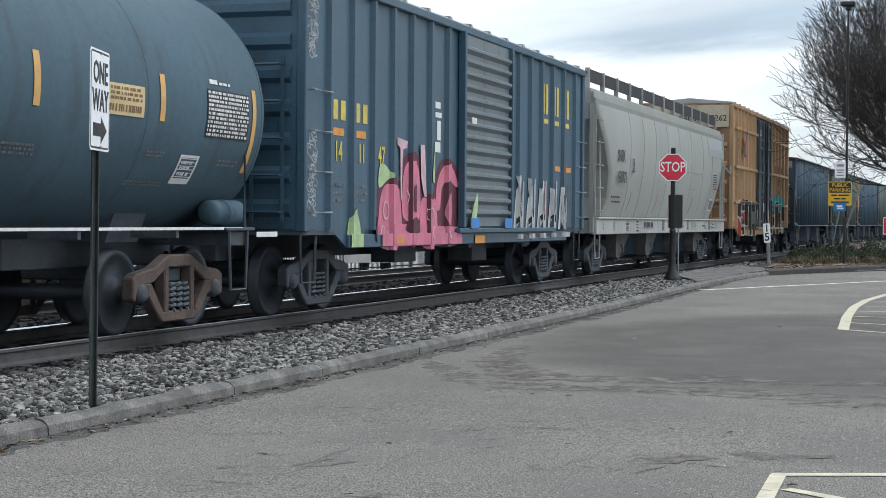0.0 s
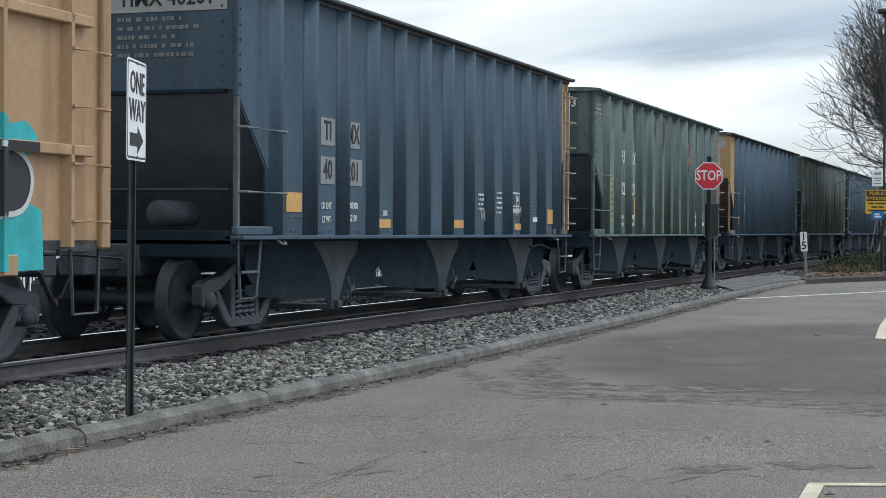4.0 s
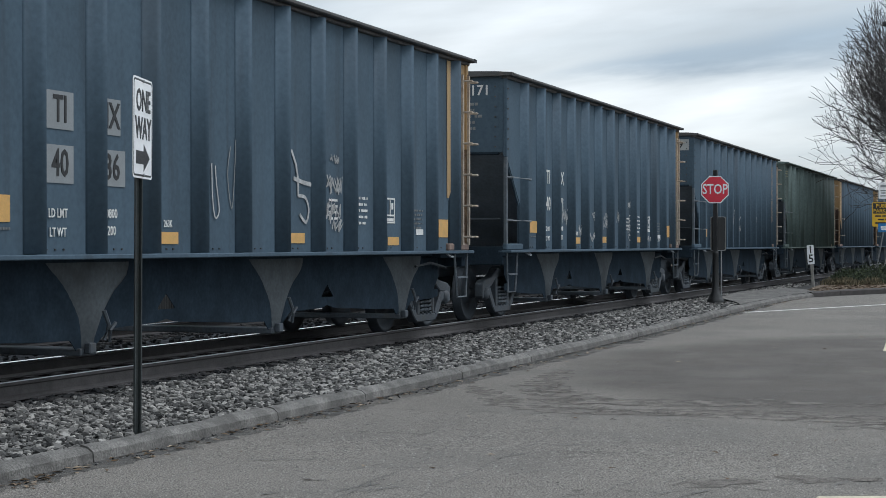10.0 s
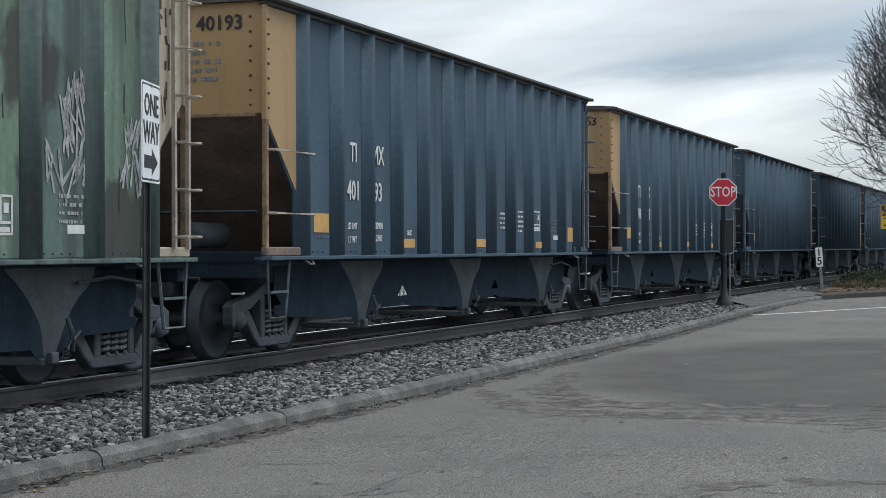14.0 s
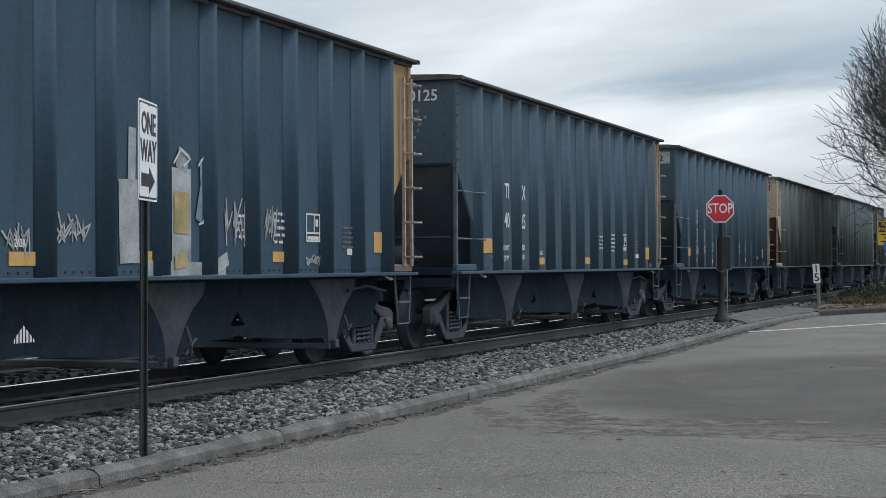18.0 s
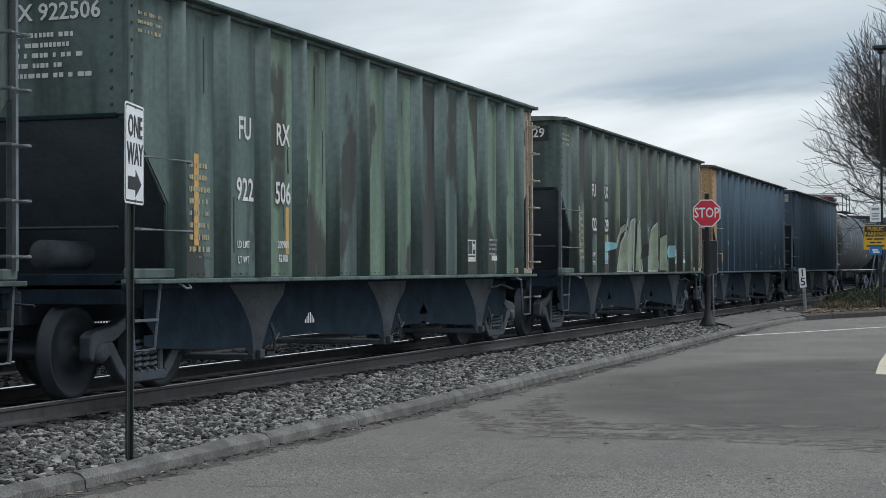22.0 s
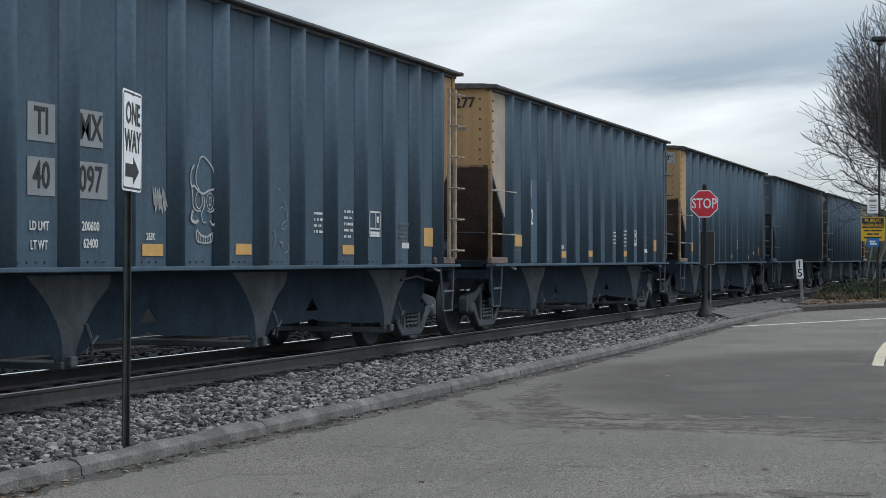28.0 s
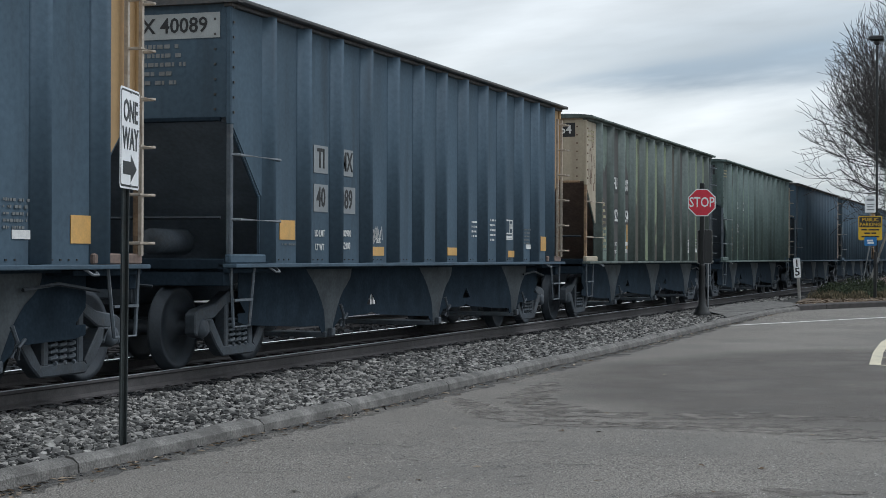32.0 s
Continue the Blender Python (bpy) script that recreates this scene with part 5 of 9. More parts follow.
def tank_car(u, half, ends, label, near_marks):
    shell = tank_black if near_marks == "labels" else tank_coal
    car = empty("tank_car")
    tagged(car, label, "tank car", group="tank cars of the freight train")
    CARS.append((car, u))
    a, b = ends
    dome = [(math.sin(k * math.pi / 16) * 0.62, TANK_R * math.cos(k * math.pi / 16)) for k in range(8)] + [(0.62, 0.02)]
    prof = [(a - d, r) for d, r in dome[::-1]] + [(b + d, r) for d, r in dome]
    part("tank_shell", lathe([(y, r) for y, r in prof], "y", 56), shell, car, at=(0, 0, TANK_Z))
    for y in (a, a + 2.9, a + 5.7, b - 5.5, b - 2.8, b):
        part("weld_seam", lathe([(y - 0.012, TANK_R), (y, TANK_R + 0.006), (y + 0.012, TANK_R)], "y", 56), shell, car, at=(0, 0, TANK_Z))
    for sy in (-1, 1):
        each("stub_sill", [(-0.32, 0.32, *span(sy * (half - 0.7), sy * (half - 4.2)), 0.72, 1.06), (-1.45, 1.45, *span(sy * (half - 0.9), sy * (half - 1.3)), 0.95, 1.12), (-1.5, 1.5, *span(sy * (half - 0.72), sy * (half - 1.5)), 1.12, 1.16)], black_steel, car)
        part("saddle", prism([(-0.8, 1.0), (0.8, 1.0), (0.95, 1.42), (0.5, 1.12), (-0.5, 1.12), (-0.95, 1.42)], "y", sy * (half - 2.3), sy * (half - 3.0)), black_steel, car)
        for sx in (-1, 1):
            y0 = sy * (half - 0.85)
            part("end_handrail", tube([(sx * 1.42, y0, 1.15), (sx * 1.42, y0, 2.35), (sx * 1.40, y0 - sy * 0.06, 2.45), (sx * 1.30, y0 - sy * 0.35, 2.52)], 0.022, 6), black_steel, car)
            part("sill_step", tube([(sx * 1.48, sy * (half - 0.9), 1.12), (sx * 1.48, sy * (half - 0.95), 0.45), (sx * 1.48, sy * (half - 1.35), 0.45), (sx * 1.48, sy * (half - 1.4), 1.12)], 0.02, 5), black_steel, car)
        add_truck(car, sy * (half - 1.85), brown_frame if near_marks == "labels" else None, cap_blue if near_marks != "labels" else None)
    for sx in (-1, 1):
        part("side_rail", boxes([(*span(sx * 1.44, sx * 1.47), -half + 1.0, half - 1.0, 1.135, 1.165)]), white_mark if sx > 0 else black_steel, car, "pale painted side rail")
        for y in np.linspace(-half + 2.6, half - 2.6, 7):
            part("rail_bracket", boxes([(*span(sx * 0.9, sx * 1.45), y - 0.03, y + 0.03, 1.05, 1.13)]), black_steel, car)
    plain = near_marks == "labels"
    m = 0.0 if plain else -1.3
    p0, p1, rungs = (m - 0.7, m + 3.3, (1.3, 1.6, 1.9, 2.2, 2.5, 2.8, 3.1, 3.4, 3.65, 3.85)) if plain else (m - 1.1, m + 2.4, (2.5, 2.8, 3.1, 3.4, 3.65, 3.85))
    top = 4.60 if plain else 4.63
    part("protective_housing", lathe([(3.9, 0.5), (4.0, 0.46), (top - 0.1, 0.46), (top - 0.08, 0.50), (top, 0.50), (top + 0.02, 0.45), (top + 0.02, 0.02)], "z", 28), black_steel, car, at=(0, m, 0))
    lid = part("housing_lid", lathe([(top, 0.45), (top + 0.10, 0.41), (top + 0.12, 0.02)], "z", 28), black_steel, car, at=(0, m, 0))
    if not plain:
        part("lid_cover", lathe([(top + 0.02, 0.30), (top + 0.13, 0.29), (top + 0.16, 0.22), (top + 0.17, 0.02)], "z", 20), lid_red, lid, "dull dark red valve cover", at=(0.12, -0.18, 0))
        for k in range(8):
            q = k * math.pi / 4 + 0.2
            part("lid_bolt", lambda: lathe([(-0.09, 0.035), (0.05, 0.035), (0.07, 0.02)], "z", 8), rail_iron, lid, at=(0.49 * math.cos(q), 0.49 * math.sin(q), top), key="lid_bolt")
    part("top_platform", boxes([(-0.95, 0.95, m + 0.6, p1, 4.02, 4.07), (0.6, 1.1, p0, p1, 3.96, 4.0)], 0.01), black_steel, car)
    posts = (m - 0.8, m + 1.2, p1 - 0.05) if plain else (-2.05, -0.46, 0.95)
    for sx in (-0.9, 0.9):
        bm = tube([(sx, posts[0], 4.0), (sx, posts[0], 4.80), (sx, posts[0] + 0.12, 4.87), (sx, posts[2] - 0.12, 4.87), (sx, posts[2], 4.80), (sx, posts[2], 4.0)], 0.025, 6)
        tube([(sx, posts[0], 4.42), (sx, posts[2], 4.42)], 0.018, 5, bm)
        tube([(sx, posts[1], 4.0), (sx, posts[1], 4.87)], 0.02, 5, bm)
        part("top_railing", bm, black_steel, car)
    for y in () if plain else (posts[0], posts[1], posts[2]):
        bm = tube([(-0.9, y, 4.87), (0.9, y, 4.87)], 0.022, 6)
        if y != posts[1]:
            tube([(-0.9, y, 4.42), (0.9, y, 4.42)], 0.018, 5, bm)
        part("cross_rail", bm, black_steel, car)
    bm = bmesh.new()
    ly = m + 1.9 if plain else 0.85
    for e in (-0.2, 0.2):
        tube([on_tank(ly + e, z, 0.14).translation for z in np.linspace(rungs[0] - 0.15, 3.95, 8)], 0.022, 5, bm)
    for z in rungs:
        tube([on_tank(ly - 0.2, z, 0.14).translation, on_tank(ly + 0.2, z, 0.14).translation], 0.014, 5, bm)
    part("side_ladder", bm, black_steel, car)
    part("bottom_outlet", lathe([(0.55, 0.12), (0.55, 0.18), (0.85, 0.18), (1.05, 0.3), (1.08, 0.3)], "z", 16), black_steel, car, at=(0, 0.3, 0))
    part("air_reservoir", lathe([(-0.42, 0.02), (-0.40, 0.12), (-0.34, 0.15), (-0.1, 0.15), (-0.1, 0.16), (-0.05, 0.16), (-0.05, 0.15), (0.34, 0.15), (0.40, 0.12), (0.42, 0.02)], "y", 18), tank_black, car, at=(1.18, half - 0.95, 1.33) if near_marks == "labels" else (1.12, -half + 1.9, 1.36))
    add_ends(car, half, 0)
    return car


plum_spray = material("dull_plum_spray_paint", (0.10, 0.06, 0.07), 0.6, var=0.3, scale=3, bump=0.02)
notice_brown = material("rusty_brown_print", (0.22, 0.11, 0.05), 0.6, var=0.15)
first_tank = tank_car(9.95, 8.7, (-7.9, 8.15), "black tank car with yellow strips and white labels", "labels")
for y, z0, z1 in ((3.24, 2.27, 2.77), (5.66, 2.27, 2.76), (0.8, 2.27, 2.77)):
    tank_band(first_tank, "reflector", y - 0.055, y + 0.055, z0, z1, yellow_tape, "yellow reflective strip")
tank_band(first_tank, "reflector", 7.88, 7.98, 1.80, 2.76, yellow_tape, "yellow reflective strip")
tank_band(first_tank, "label_plate", 4.50, 5.26, 2.28, 2.59, label_cream, "cream emergency notice with dark lines")
tank_rows(first_tank, 4.56, 5.20, 2.42, 2.57, 3, notice_brown, 3)
tank_rows(first_tank, 4.54, 5.20, 2.295, 2.41, 1, notice_brown, 13)
tank_band(first_tank, "table_plate", 6.70, 7.78, 2.16, 2.69, GRIME_MAT, "white stencilled data table")
tank_rows(first_tank, 6.72, 7.76, 2.17, 2.68, 11, white_mark, 4)
tank_band(first_tank, "stencil_patch", 6.78, 6.98, 2.75, 2.80, white_mark)
tank_rows(first_tank, 7.02, 7.36, 2.74, 2.79, 1, white_mark, 41)
tank_band(first_tank, "stencil_frame", 6.27, 6.72, 1.64, 1.95, white_mark)
tank_band(first_tank, "stencil_frame", 6.31, 6.68, 1.70, 1.92, tank_black)
tank_rows(first_tank, 6.34, 6.6, 1.72, 1.9, 3, white_mark, 8)
tank_rows(first_tank, 2.0, 3.4, 1.82, 1.94, 3, grey_patch, 5)
tank_rows(first_tank, 5.29, 6.15, 1.60, 1.66, 2, grey_patch, 6)
tank_rows(first_tank, 5.49, 5.89, 1.90, 1.97, 2, grey_patch, 7)
tank_rows(first_tank, 7.2, 7.7, 1.85, 1.94, 2, grey_patch, 9)
patch(first_tank, "stencil_patch", 8.3, 1.08, 0.6, 0.06, white_mark, 1.506)
second_tank = tank_car((387.0 + 404.65) / 2, 8.82, (-7.3, 7.6), "black tank car with a red-lidded manway and railing", "placards")
part("lettering", lettering("UTLX 25072", 0.24), mark_end, second_tank, at=on_tank(-5.32, 2.28, 0.012) @ Matrix.Diagonal((1.3, 1, 1, 1)))
tank_rows(second_tank, -6.3, -5.2, 1.9, 2.05, 2, grey_patch, 5)
tank_band(second_tank, "reflector", 7.55, 7.65, 1.75, 3.0, yellow_tape, "yellow reflective strip")
for y in (-7.02, -3.85, -1.09, 1.54, 4.83):
    tank_band(second_tank, "reflector", y - 0.045, y + 0.045, 2.42, 2.92, end_grey, "grey reflective strip")
tank_band(second_tank, "stencil_patch", 4.2, 4.5, 1.79, 1.95, white_mark)
tank_band(second_tank, "table_plate", 6.5, 7.35, 2.2, 2.75, GRIME_MAT, "pale stencilled data table")
tank_rows(second_tank, 6.53, 7.32, 2.22, 2.73, 9, end_grey, 4)


def diamond(car, m):
    d = part("placard", lambda: prism([(0, -0.19), (0.19, 0), (0, 0.19), (-0.19, 0)], "z", -0.002, 0.004), red_enamel, car, "red diamond hazard placard with a white band", at=m, key="placard")
    part("placard_band", lambda: boxes([(-0.125, 0.125, -0.06, 0.06, 0.004, 0.007)]), placard_white, d, key="placard_band")
    part("placard_digits", lettering("1170", 0.085), GRIME_MAT, d, at=(0, 0, 0.009), key="placard_digits")


diamond(second_tank, on_tank(4.9, 2.35, 0.01) @ Matrix.Translation((0, -0.2, 0)))
diamond(second_tank, Matrix.Translation((1.52, 6.75, 1.62)) @ on_side(0, 0, 0))

# ---- boxcars ----
navy_paint = material("navy_boxcar_paint", (0.050, 0.100, 0.146), 0.45, var=0.16, scale=1.2, fine=18, bump=0.03, dirt=(0.045, 0.04, 0.036), dirt_amount=0.35, streak=True)
door_grey = material("bare_grey_door_paint", (0.15, 0.18, 0.195), 0.4, var=0.14, scale=2, fine=18, bump=0.03, dirt=(0.05, 0.045, 0.04), dirt_amount=0.4, streak=True)
door_slate = material("slate_door_paint", (0.05, 0.075, 0.095), 0.55, var=0.18, scale=2, fine=18, bump=0.03, dirt=(0.04, 0.036, 0.03), dirt_amount=0.3, streak=True)
mark_yellow = material("faded_yellow_stencil_paint", (0.62, 0.50, 0.10), 0.65, var=0.15, scale=8)
mark_orange = material("orange_reflector_paint", (0.66, 0.28, 0.05), 0.5, var=0.15, scale=8)
mark_brown = material("dark_brown_stencil_paint", (0.06, 0.04, 0.03), 0.7, var=0.2, scale=8)
roof_metal = material("galvanised_roof_sheet", (0.34, 0.34, 0.34), 0.5, 0.6, var=0.2, scale=2, dirt=RUST, dirt_amount=0.4)
BOX_SIDE = 1.50
grab_steel = material("pale_worn_grab_iron", (0.30, 0.31, 0.32), 0.5, 0.3, var=0.2)


brown_end = material("grimy_brown_end_paint", (0.25, 0.15, 0.08), 0.7, var=0.25, scale=1.5, fine=20, bump=0.04, dirt=RUST, dirt_amount=0.5, streak=True)


def boxcar(u, half, joint, paint, ribs, door, door_mat, top, low, label, rails=(), rib_deep=0.06, rib_wide=0.10):
    car = empty("boxcar")
    tagged(car, label, "boxcar", group="boxcars of the freight train")
    CARS.append((car, u))
    for sx in (1, -1):
        part("side_wall", prism([(-half, top), (half, top), (half, low + 0.24), (half - 1.05, low + 0.2), (half - 1.5, low), (-half + 1.5, low), (-half + 1.05, low + 0.2), (-half, low + 0.24)], "x", sx * BOX_SIDE, sx * (BOX_SIDE - 0.05)), paint, car)
        for y in ribs:
            part("rib", lambda: prism([(sx * (BOX_SIDE - 0.005), -rib_wide / 2 - 0.03), (sx * (BOX_SIDE + rib_deep), -rib_wide / 2 + 0.01), (sx * (BOX_SIDE + rib_deep), rib_wide / 2 - 0.01), (sx * (BOX_SIDE - 0.005), rib_wide / 2 + 0.03)], "z", low + 0.22, top - 0.02), paint, car, at=(0, y, 0), key="boxrib%d%.2f" % (sx, top))
        part("eave", boxes([(*span(sx * (BOX_SIDE - 0.05), sx * (BOX_SIDE + 0.08)), -half, half, top - 0.08, top + 0.05)], 0.015), paint, car)
        part("side_sill", boxes([(*span(sx * (BOX_SIDE - 0.04), sx * (BOX_SIDE + 0.05)), -half + 1.5, half - 1.5, low - 0.02, low + 0.16)], 0.01), paint, car)
        for z in rails:
            for a, b in ((-half + 0.55, door[0] - 0.1), (door[1] + 0.25, half - 0.35)):
                part("side_rail", boxes([(*span(sx * (BOX_SIDE + 0.02), sx * (BOX_SIDE + 0.09)), a, b, z - 0.05, z + 0.05)], 0.01), paint, car)
        for sy in (1, -1):
            part("corner_post", boxes([(*span(sx * (BOX_SIDE - 0.08), sx * (BOX_SIDE + 0.05)), *span(sy * (half - 0.14), sy * (half + 0.02)), low + 0.2, top)], 0.015), paint, car)
            part("sill_step", tube([(sx * 1.46, sy * (half - 0.05), low + 0.2), (sx * 1.46, sy * (half - 0.08), 0.46), (sx * 1.46, sy * (half - 0.5), 0.46), (sx * 1.46, sy * (half - 0.55), low + 0.2)], 0.02, 5), black_steel, car)
    slim = 1.0 if paint is navy_paint else 0.6
    part("roof", prism([(-BOX_SIDE - 0.05, top + 0.03), (BOX_SIDE + 0.05, top + 0.03), (BOX_SIDE + 0.02, top + 0.08), (0, top + 0.22), (-BOX_SIDE - 0.02, top + 0.08)], "y", -half, half), roof_metal, car)
    for i in range(14):
        y = -half + 0.5 + i * (2 * half - 1) / 13
        part("roof_rib", lambda: prism([(-BOX_SIDE - 0.06, 0.02), (BOX_SIDE + 0.06, 0.02), (BOX_SIDE + 0.04, 0.11), (0, 0.26), (-BOX_SIDE - 0.04, 0.11)], "y", -0.05, 0.05), roof_metal, car, at=(0, y, top), key="roofrib%.2f" % top)
    for sy in (1, -1):
        part("end_wall", boxes([(-BOX_SIDE + 0.01, BOX_SIDE - 0.01, *span(sy * half, sy * (half - 0.05)), low + 0.2, top + 0.05)]), paint if paint is navy_paint else brown_end, car)
        for z in np.arange(low + 0.5, top - 0.05, 0.42 if paint is navy_paint else 0.62):
            part("end_rib", lambda: prism([(sy * (half - 0.01), -0.12 * slim), (sy * (half + 0.07), -0.05), (sy * (half + 0.07), 0.05), (sy * (half - 0.01), 0.12 * slim)], "x", -BOX_SIDE + 0.15, BOX_SIDE - 0.15), paint, car, at=(0, 0, z), key="endrib%d%.2f" % (sy, half))
        add_truck(car, sy * (half - 1.55))
    for sy in (1, -1):
        for z in np.linspace(low + 0.45, low + 2.0, 4):
            part("grab_iron", lambda: tube([(0, -0.31, 0), (0.09, -0.31, 0), (0.09, 0.31, 0), (0, 0.31, 0)], 0.017, 5), grab_steel if paint is navy_paint else paint, car, at=(BOX_SIDE + 0.02, sy * (half - 0.42), z), key="grab_iron")
    ladder(car, -1.0, -half - 0.08, low + 0.45, top - 0.5, wheel_steel, 0.42, False, 8, 0.10, "end_ladder")
    ladder(car, 1.05, -half - 0.08, low + 0.45, low + 2.3, paint if paint is not navy_paint else navy_paint, 0.42, False, 5, 0.10, "end_ladder")
    each("underframe_beam", [(-0.32, 0.32, -half, half, 0.72, 1.06), (-1.4, 1.4, -0.15, 0.15, 0.8, 1.05), (-1.4, 1.4, -3.1, -2.9, 0.85, 1.05), (-1.4, 1.4, 2.9, 3.1, 0.85, 1.05), (0.5, 0.95, 1.5, 2.4, 0.55, 0.9), (0.5, 0.9, -2.4, -1.4, 0.6, 0.9)], black_steel, car)
    part("car_floor", boxes([(-BOX_SIDE, BOX_SIDE, -half, half, 1.06, 1.14)]), black_steel, car)
    add_ends(car, joint, 0)
    return car


box_ribs = [-6.65, -5.82, -5.03, -4.23, -3.40, -2.55, -1.70, 2.45, 3.27, 4.08, 4.91, 5.78, 6.73]
navy_box = boxcar(26.82, 7.5, 8.2, navy_paint, box_ribs, (-1.12, 1.78), door_grey, 4.38, 0.90, "navy blue boxcar with ribbed sliding door and pink graffiti")


def rib_surface(ribs, base, deep, wide):
    def f(y):
        d = min(abs(y - r) for r in ribs)
        return base + (deep if d < wide / 2 else 0.0)
    return f


navy_surface = rib_surface(box_ribs, BOX_SIDE, 0.062, 0.17)
for sx in (1, -1):
    door = part("sliding_door", boxes([(*span(sx * (BOX_SIDE + 0.01), sx * (BOX_SIDE + 0.06)), -1.08, 1.74, 1.16, 4.30)], 0.01), door_grey, navy_box, "grey steel door with horizontal ribs")
    for i in range(14):
        bm = bmesh.new()
        z = 1.40 + i * 0.205
        prof = [(sx * (BOX_SIDE + 0.055), z - 0.085), (sx * (BOX_SIDE + 0.12), z - 0.02), (sx * (BOX_SIDE + 0.12), z + 0.02), (sx * (BOX_SIDE + 0.055), z + 0.055)]
        part("door_rib", prism(prof, "y", -1.0, 1.66, bm), door_grey, door)
    each("door_edge", [(*span(sx * (BOX_SIDE + 0.01), sx * (BOX_SIDE + 0.13)), -1.12, -1.02, 1.14, 4.32), (*span(sx * (BOX_SIDE + 0.01), sx * (BOX_SIDE + 0.13)), 1.68, 1.78, 1.14, 4.32)], navy_paint, door)
    part("door_track", boxes([(*span(sx * (BOX_SIDE + 0.03), sx * (BOX_SIDE + 0.12)), -1.3, 4.9, 1.06, 1.14)], 0.01), navy_paint, navy_box)
# the owner's letters stand as plain yellow blocks
for y in (4.42, 5.25, 6.10):
    part("owner_mark", boxes([(-0.19, -0.05, -0.29, 0.29, -0.002, 0.003), (0.05, 0.19, -0.29, 0.29, -0.002, 0.003)]), mark_yellow, navy_box, "faded yellow painted block", at=on_side(y, 3.62, BOX_SIDE + 0.006))
    patch(navy_box, "owner_underline", y, 3.19, 0.44, 0.09, mark_yellow, BOX_SIDE + 0.006)
for y in (-6.28, -5.46):
    for dy in (-0.14, 0.14):
        patch(navy_box, "owner_mark", y + dy, 2.71, 0.17, 0.26, mark_yellow, BOX_SIDE + 0.006, "faded yellow painted block")
    patch(navy_box, "reflector", y - 0.03, 2.42, 0.40, 0.10, mark_orange, BOX_SIDE + 0.006)
for t, y in (("14", -6.30), ("11", -5.44), ("47", -4.66)):
    mark(navy_box, t, y, 2.15, 0.26, mark_yellow, BOX_SIDE + 0.008, 0.75)
for y, z in ((5.40, 2.30), (6.30, 2.30)):
    patch(navy_box, "reflector", y, z, 0.40, 0.10, mark_orange, BOX_SIDE + 0.006)
for y, z, w, h in ((-2.15, 3.05, 0.25, 0.10), (-2.12, 2.90, 0.3, 0.08), (-2.1, 2.66, 0.18, 0.3), (-2.15, 2.40, 0.26, 0.16), (-0.6, 2.9, 0.26, 0.1)):
    patch(navy_box, "paper_notice", y, z, w, h, placard_white, BOX_SIDE + 0.006 if y < -1 else BOX_SIDE + 0.125)
for y, z in ((-6.3, 1.62), (-5.45, 1.62), (6.3, 1.55), (6.3, 1.9)):
    bars(navy_box, y, z, 0.5, 0.30, 3, grey_patch, BOX_SIDE + 0.008, seed=int(y * 7 + 60))
pale_pink = material("pale_pink_spray_paint", (0.62, 0.42, 0.46), 0.55, var=0.2, scale=4, bump=0.02)
dusty_pink = material("dusty_pink_spray_paint", (0.34, 0.13, 0.17), 0.6, var=0.3, scale=3, bump=0.02)
sign_blue_box = material("bright_blue_placard", (0.06, 0.22, 0.55), 0.5, var=0.1)
rng_n = random.Random(21)
for z0, z1 in ((3.35, 4.2), (1.35, 2.35)):
    rows_n = []
    for k in range(46):
        y, z, a = rng_n.uniform(-7.42, -7.18), rng_n.uniform(z0, z1), rng_n.uniform(0, 6.28)
        rows_n.append((0.014, [(y + 0.05 * math.cos(a + 1.3 * q) * (1 + 0.3 * q), z + 0.06 * math.sin(a + 1.1 * q)) for q in range(4)]))
    part("scrawl", ribbon(rows_n, lambda y: BOX_SIDE + 0.056), chalk, navy_box, "white chalky scrawl")
# pink bulging letters, their dark shadow first
PINK = [[(-4.76, 0.9), (-4.76, 1.35), (-4.68, 1.62), (-4.45, 1.77), (-4.05, 1.74), (-3.87, 1.62), (-3.86, 0.9)],
        [(-3.74, 1.30), (-3.76, 1.85), (-3.62, 2.08), (-3.38, 2.14), (-3.10, 2.08), (-3.00, 1.8), (-3.02, 1.28)],
        [(-2.92, 0.9), (-2.93, 1.55), (-2.55, 1.58), (-2.22, 1.55), (-2.20, 0.9)],
        [(-2.22, 1.45), (-2.20, 1.80), (-1.98, 2.05), (-1.66, 2.15), (-1.34, 2.06), (-1.12, 1.86), (-1.22, 1.80), (-1.62, 1.90), (-1.95, 1.76), (-2.02, 1.45)],
        [(-1.78, 1.25), (-1.76, 1.62), (-1.60, 1.70), (-1.44, 1.60), (-1.44, 1.25), (-1.60, 1.18)],
        [(-1.06, 1.66), (-1.0, 1.2), (-1.02, 0.98), (-1.14, 0.95), (-1.12, 1.3)]]
on_navy = lambda lift: (lambda y: navy_surface(y) + lift)
sprayed("graffiti_shadow", [[(-4.86, 0.9), (-4.86, 1.5), (-4.66, 1.82), (-4.3, 1.88), (-3.84, 1.84), (-3.84, 2.05), (-3.5, 2.26), (-3.0, 2.20), (-2.86, 1.72), (-2.34, 1.70), (-2.28, 1.95), (-1.98, 2.18), (-1.6, 2.24), (-1.2, 2.12), (-0.98, 1.8), (-0.96, 0.92), (-2.8, 0.88)]], on_navy(0.006), maroon_paint, navy_box, "dark maroon shadow of the letters")
for k, outline in enumerate(PINK):
    sprayed("graffiti_letter", [outline], on_navy(0.010 + 0.001 * k), pink_paint, navy_box, "pink spray-painted bulging letter")
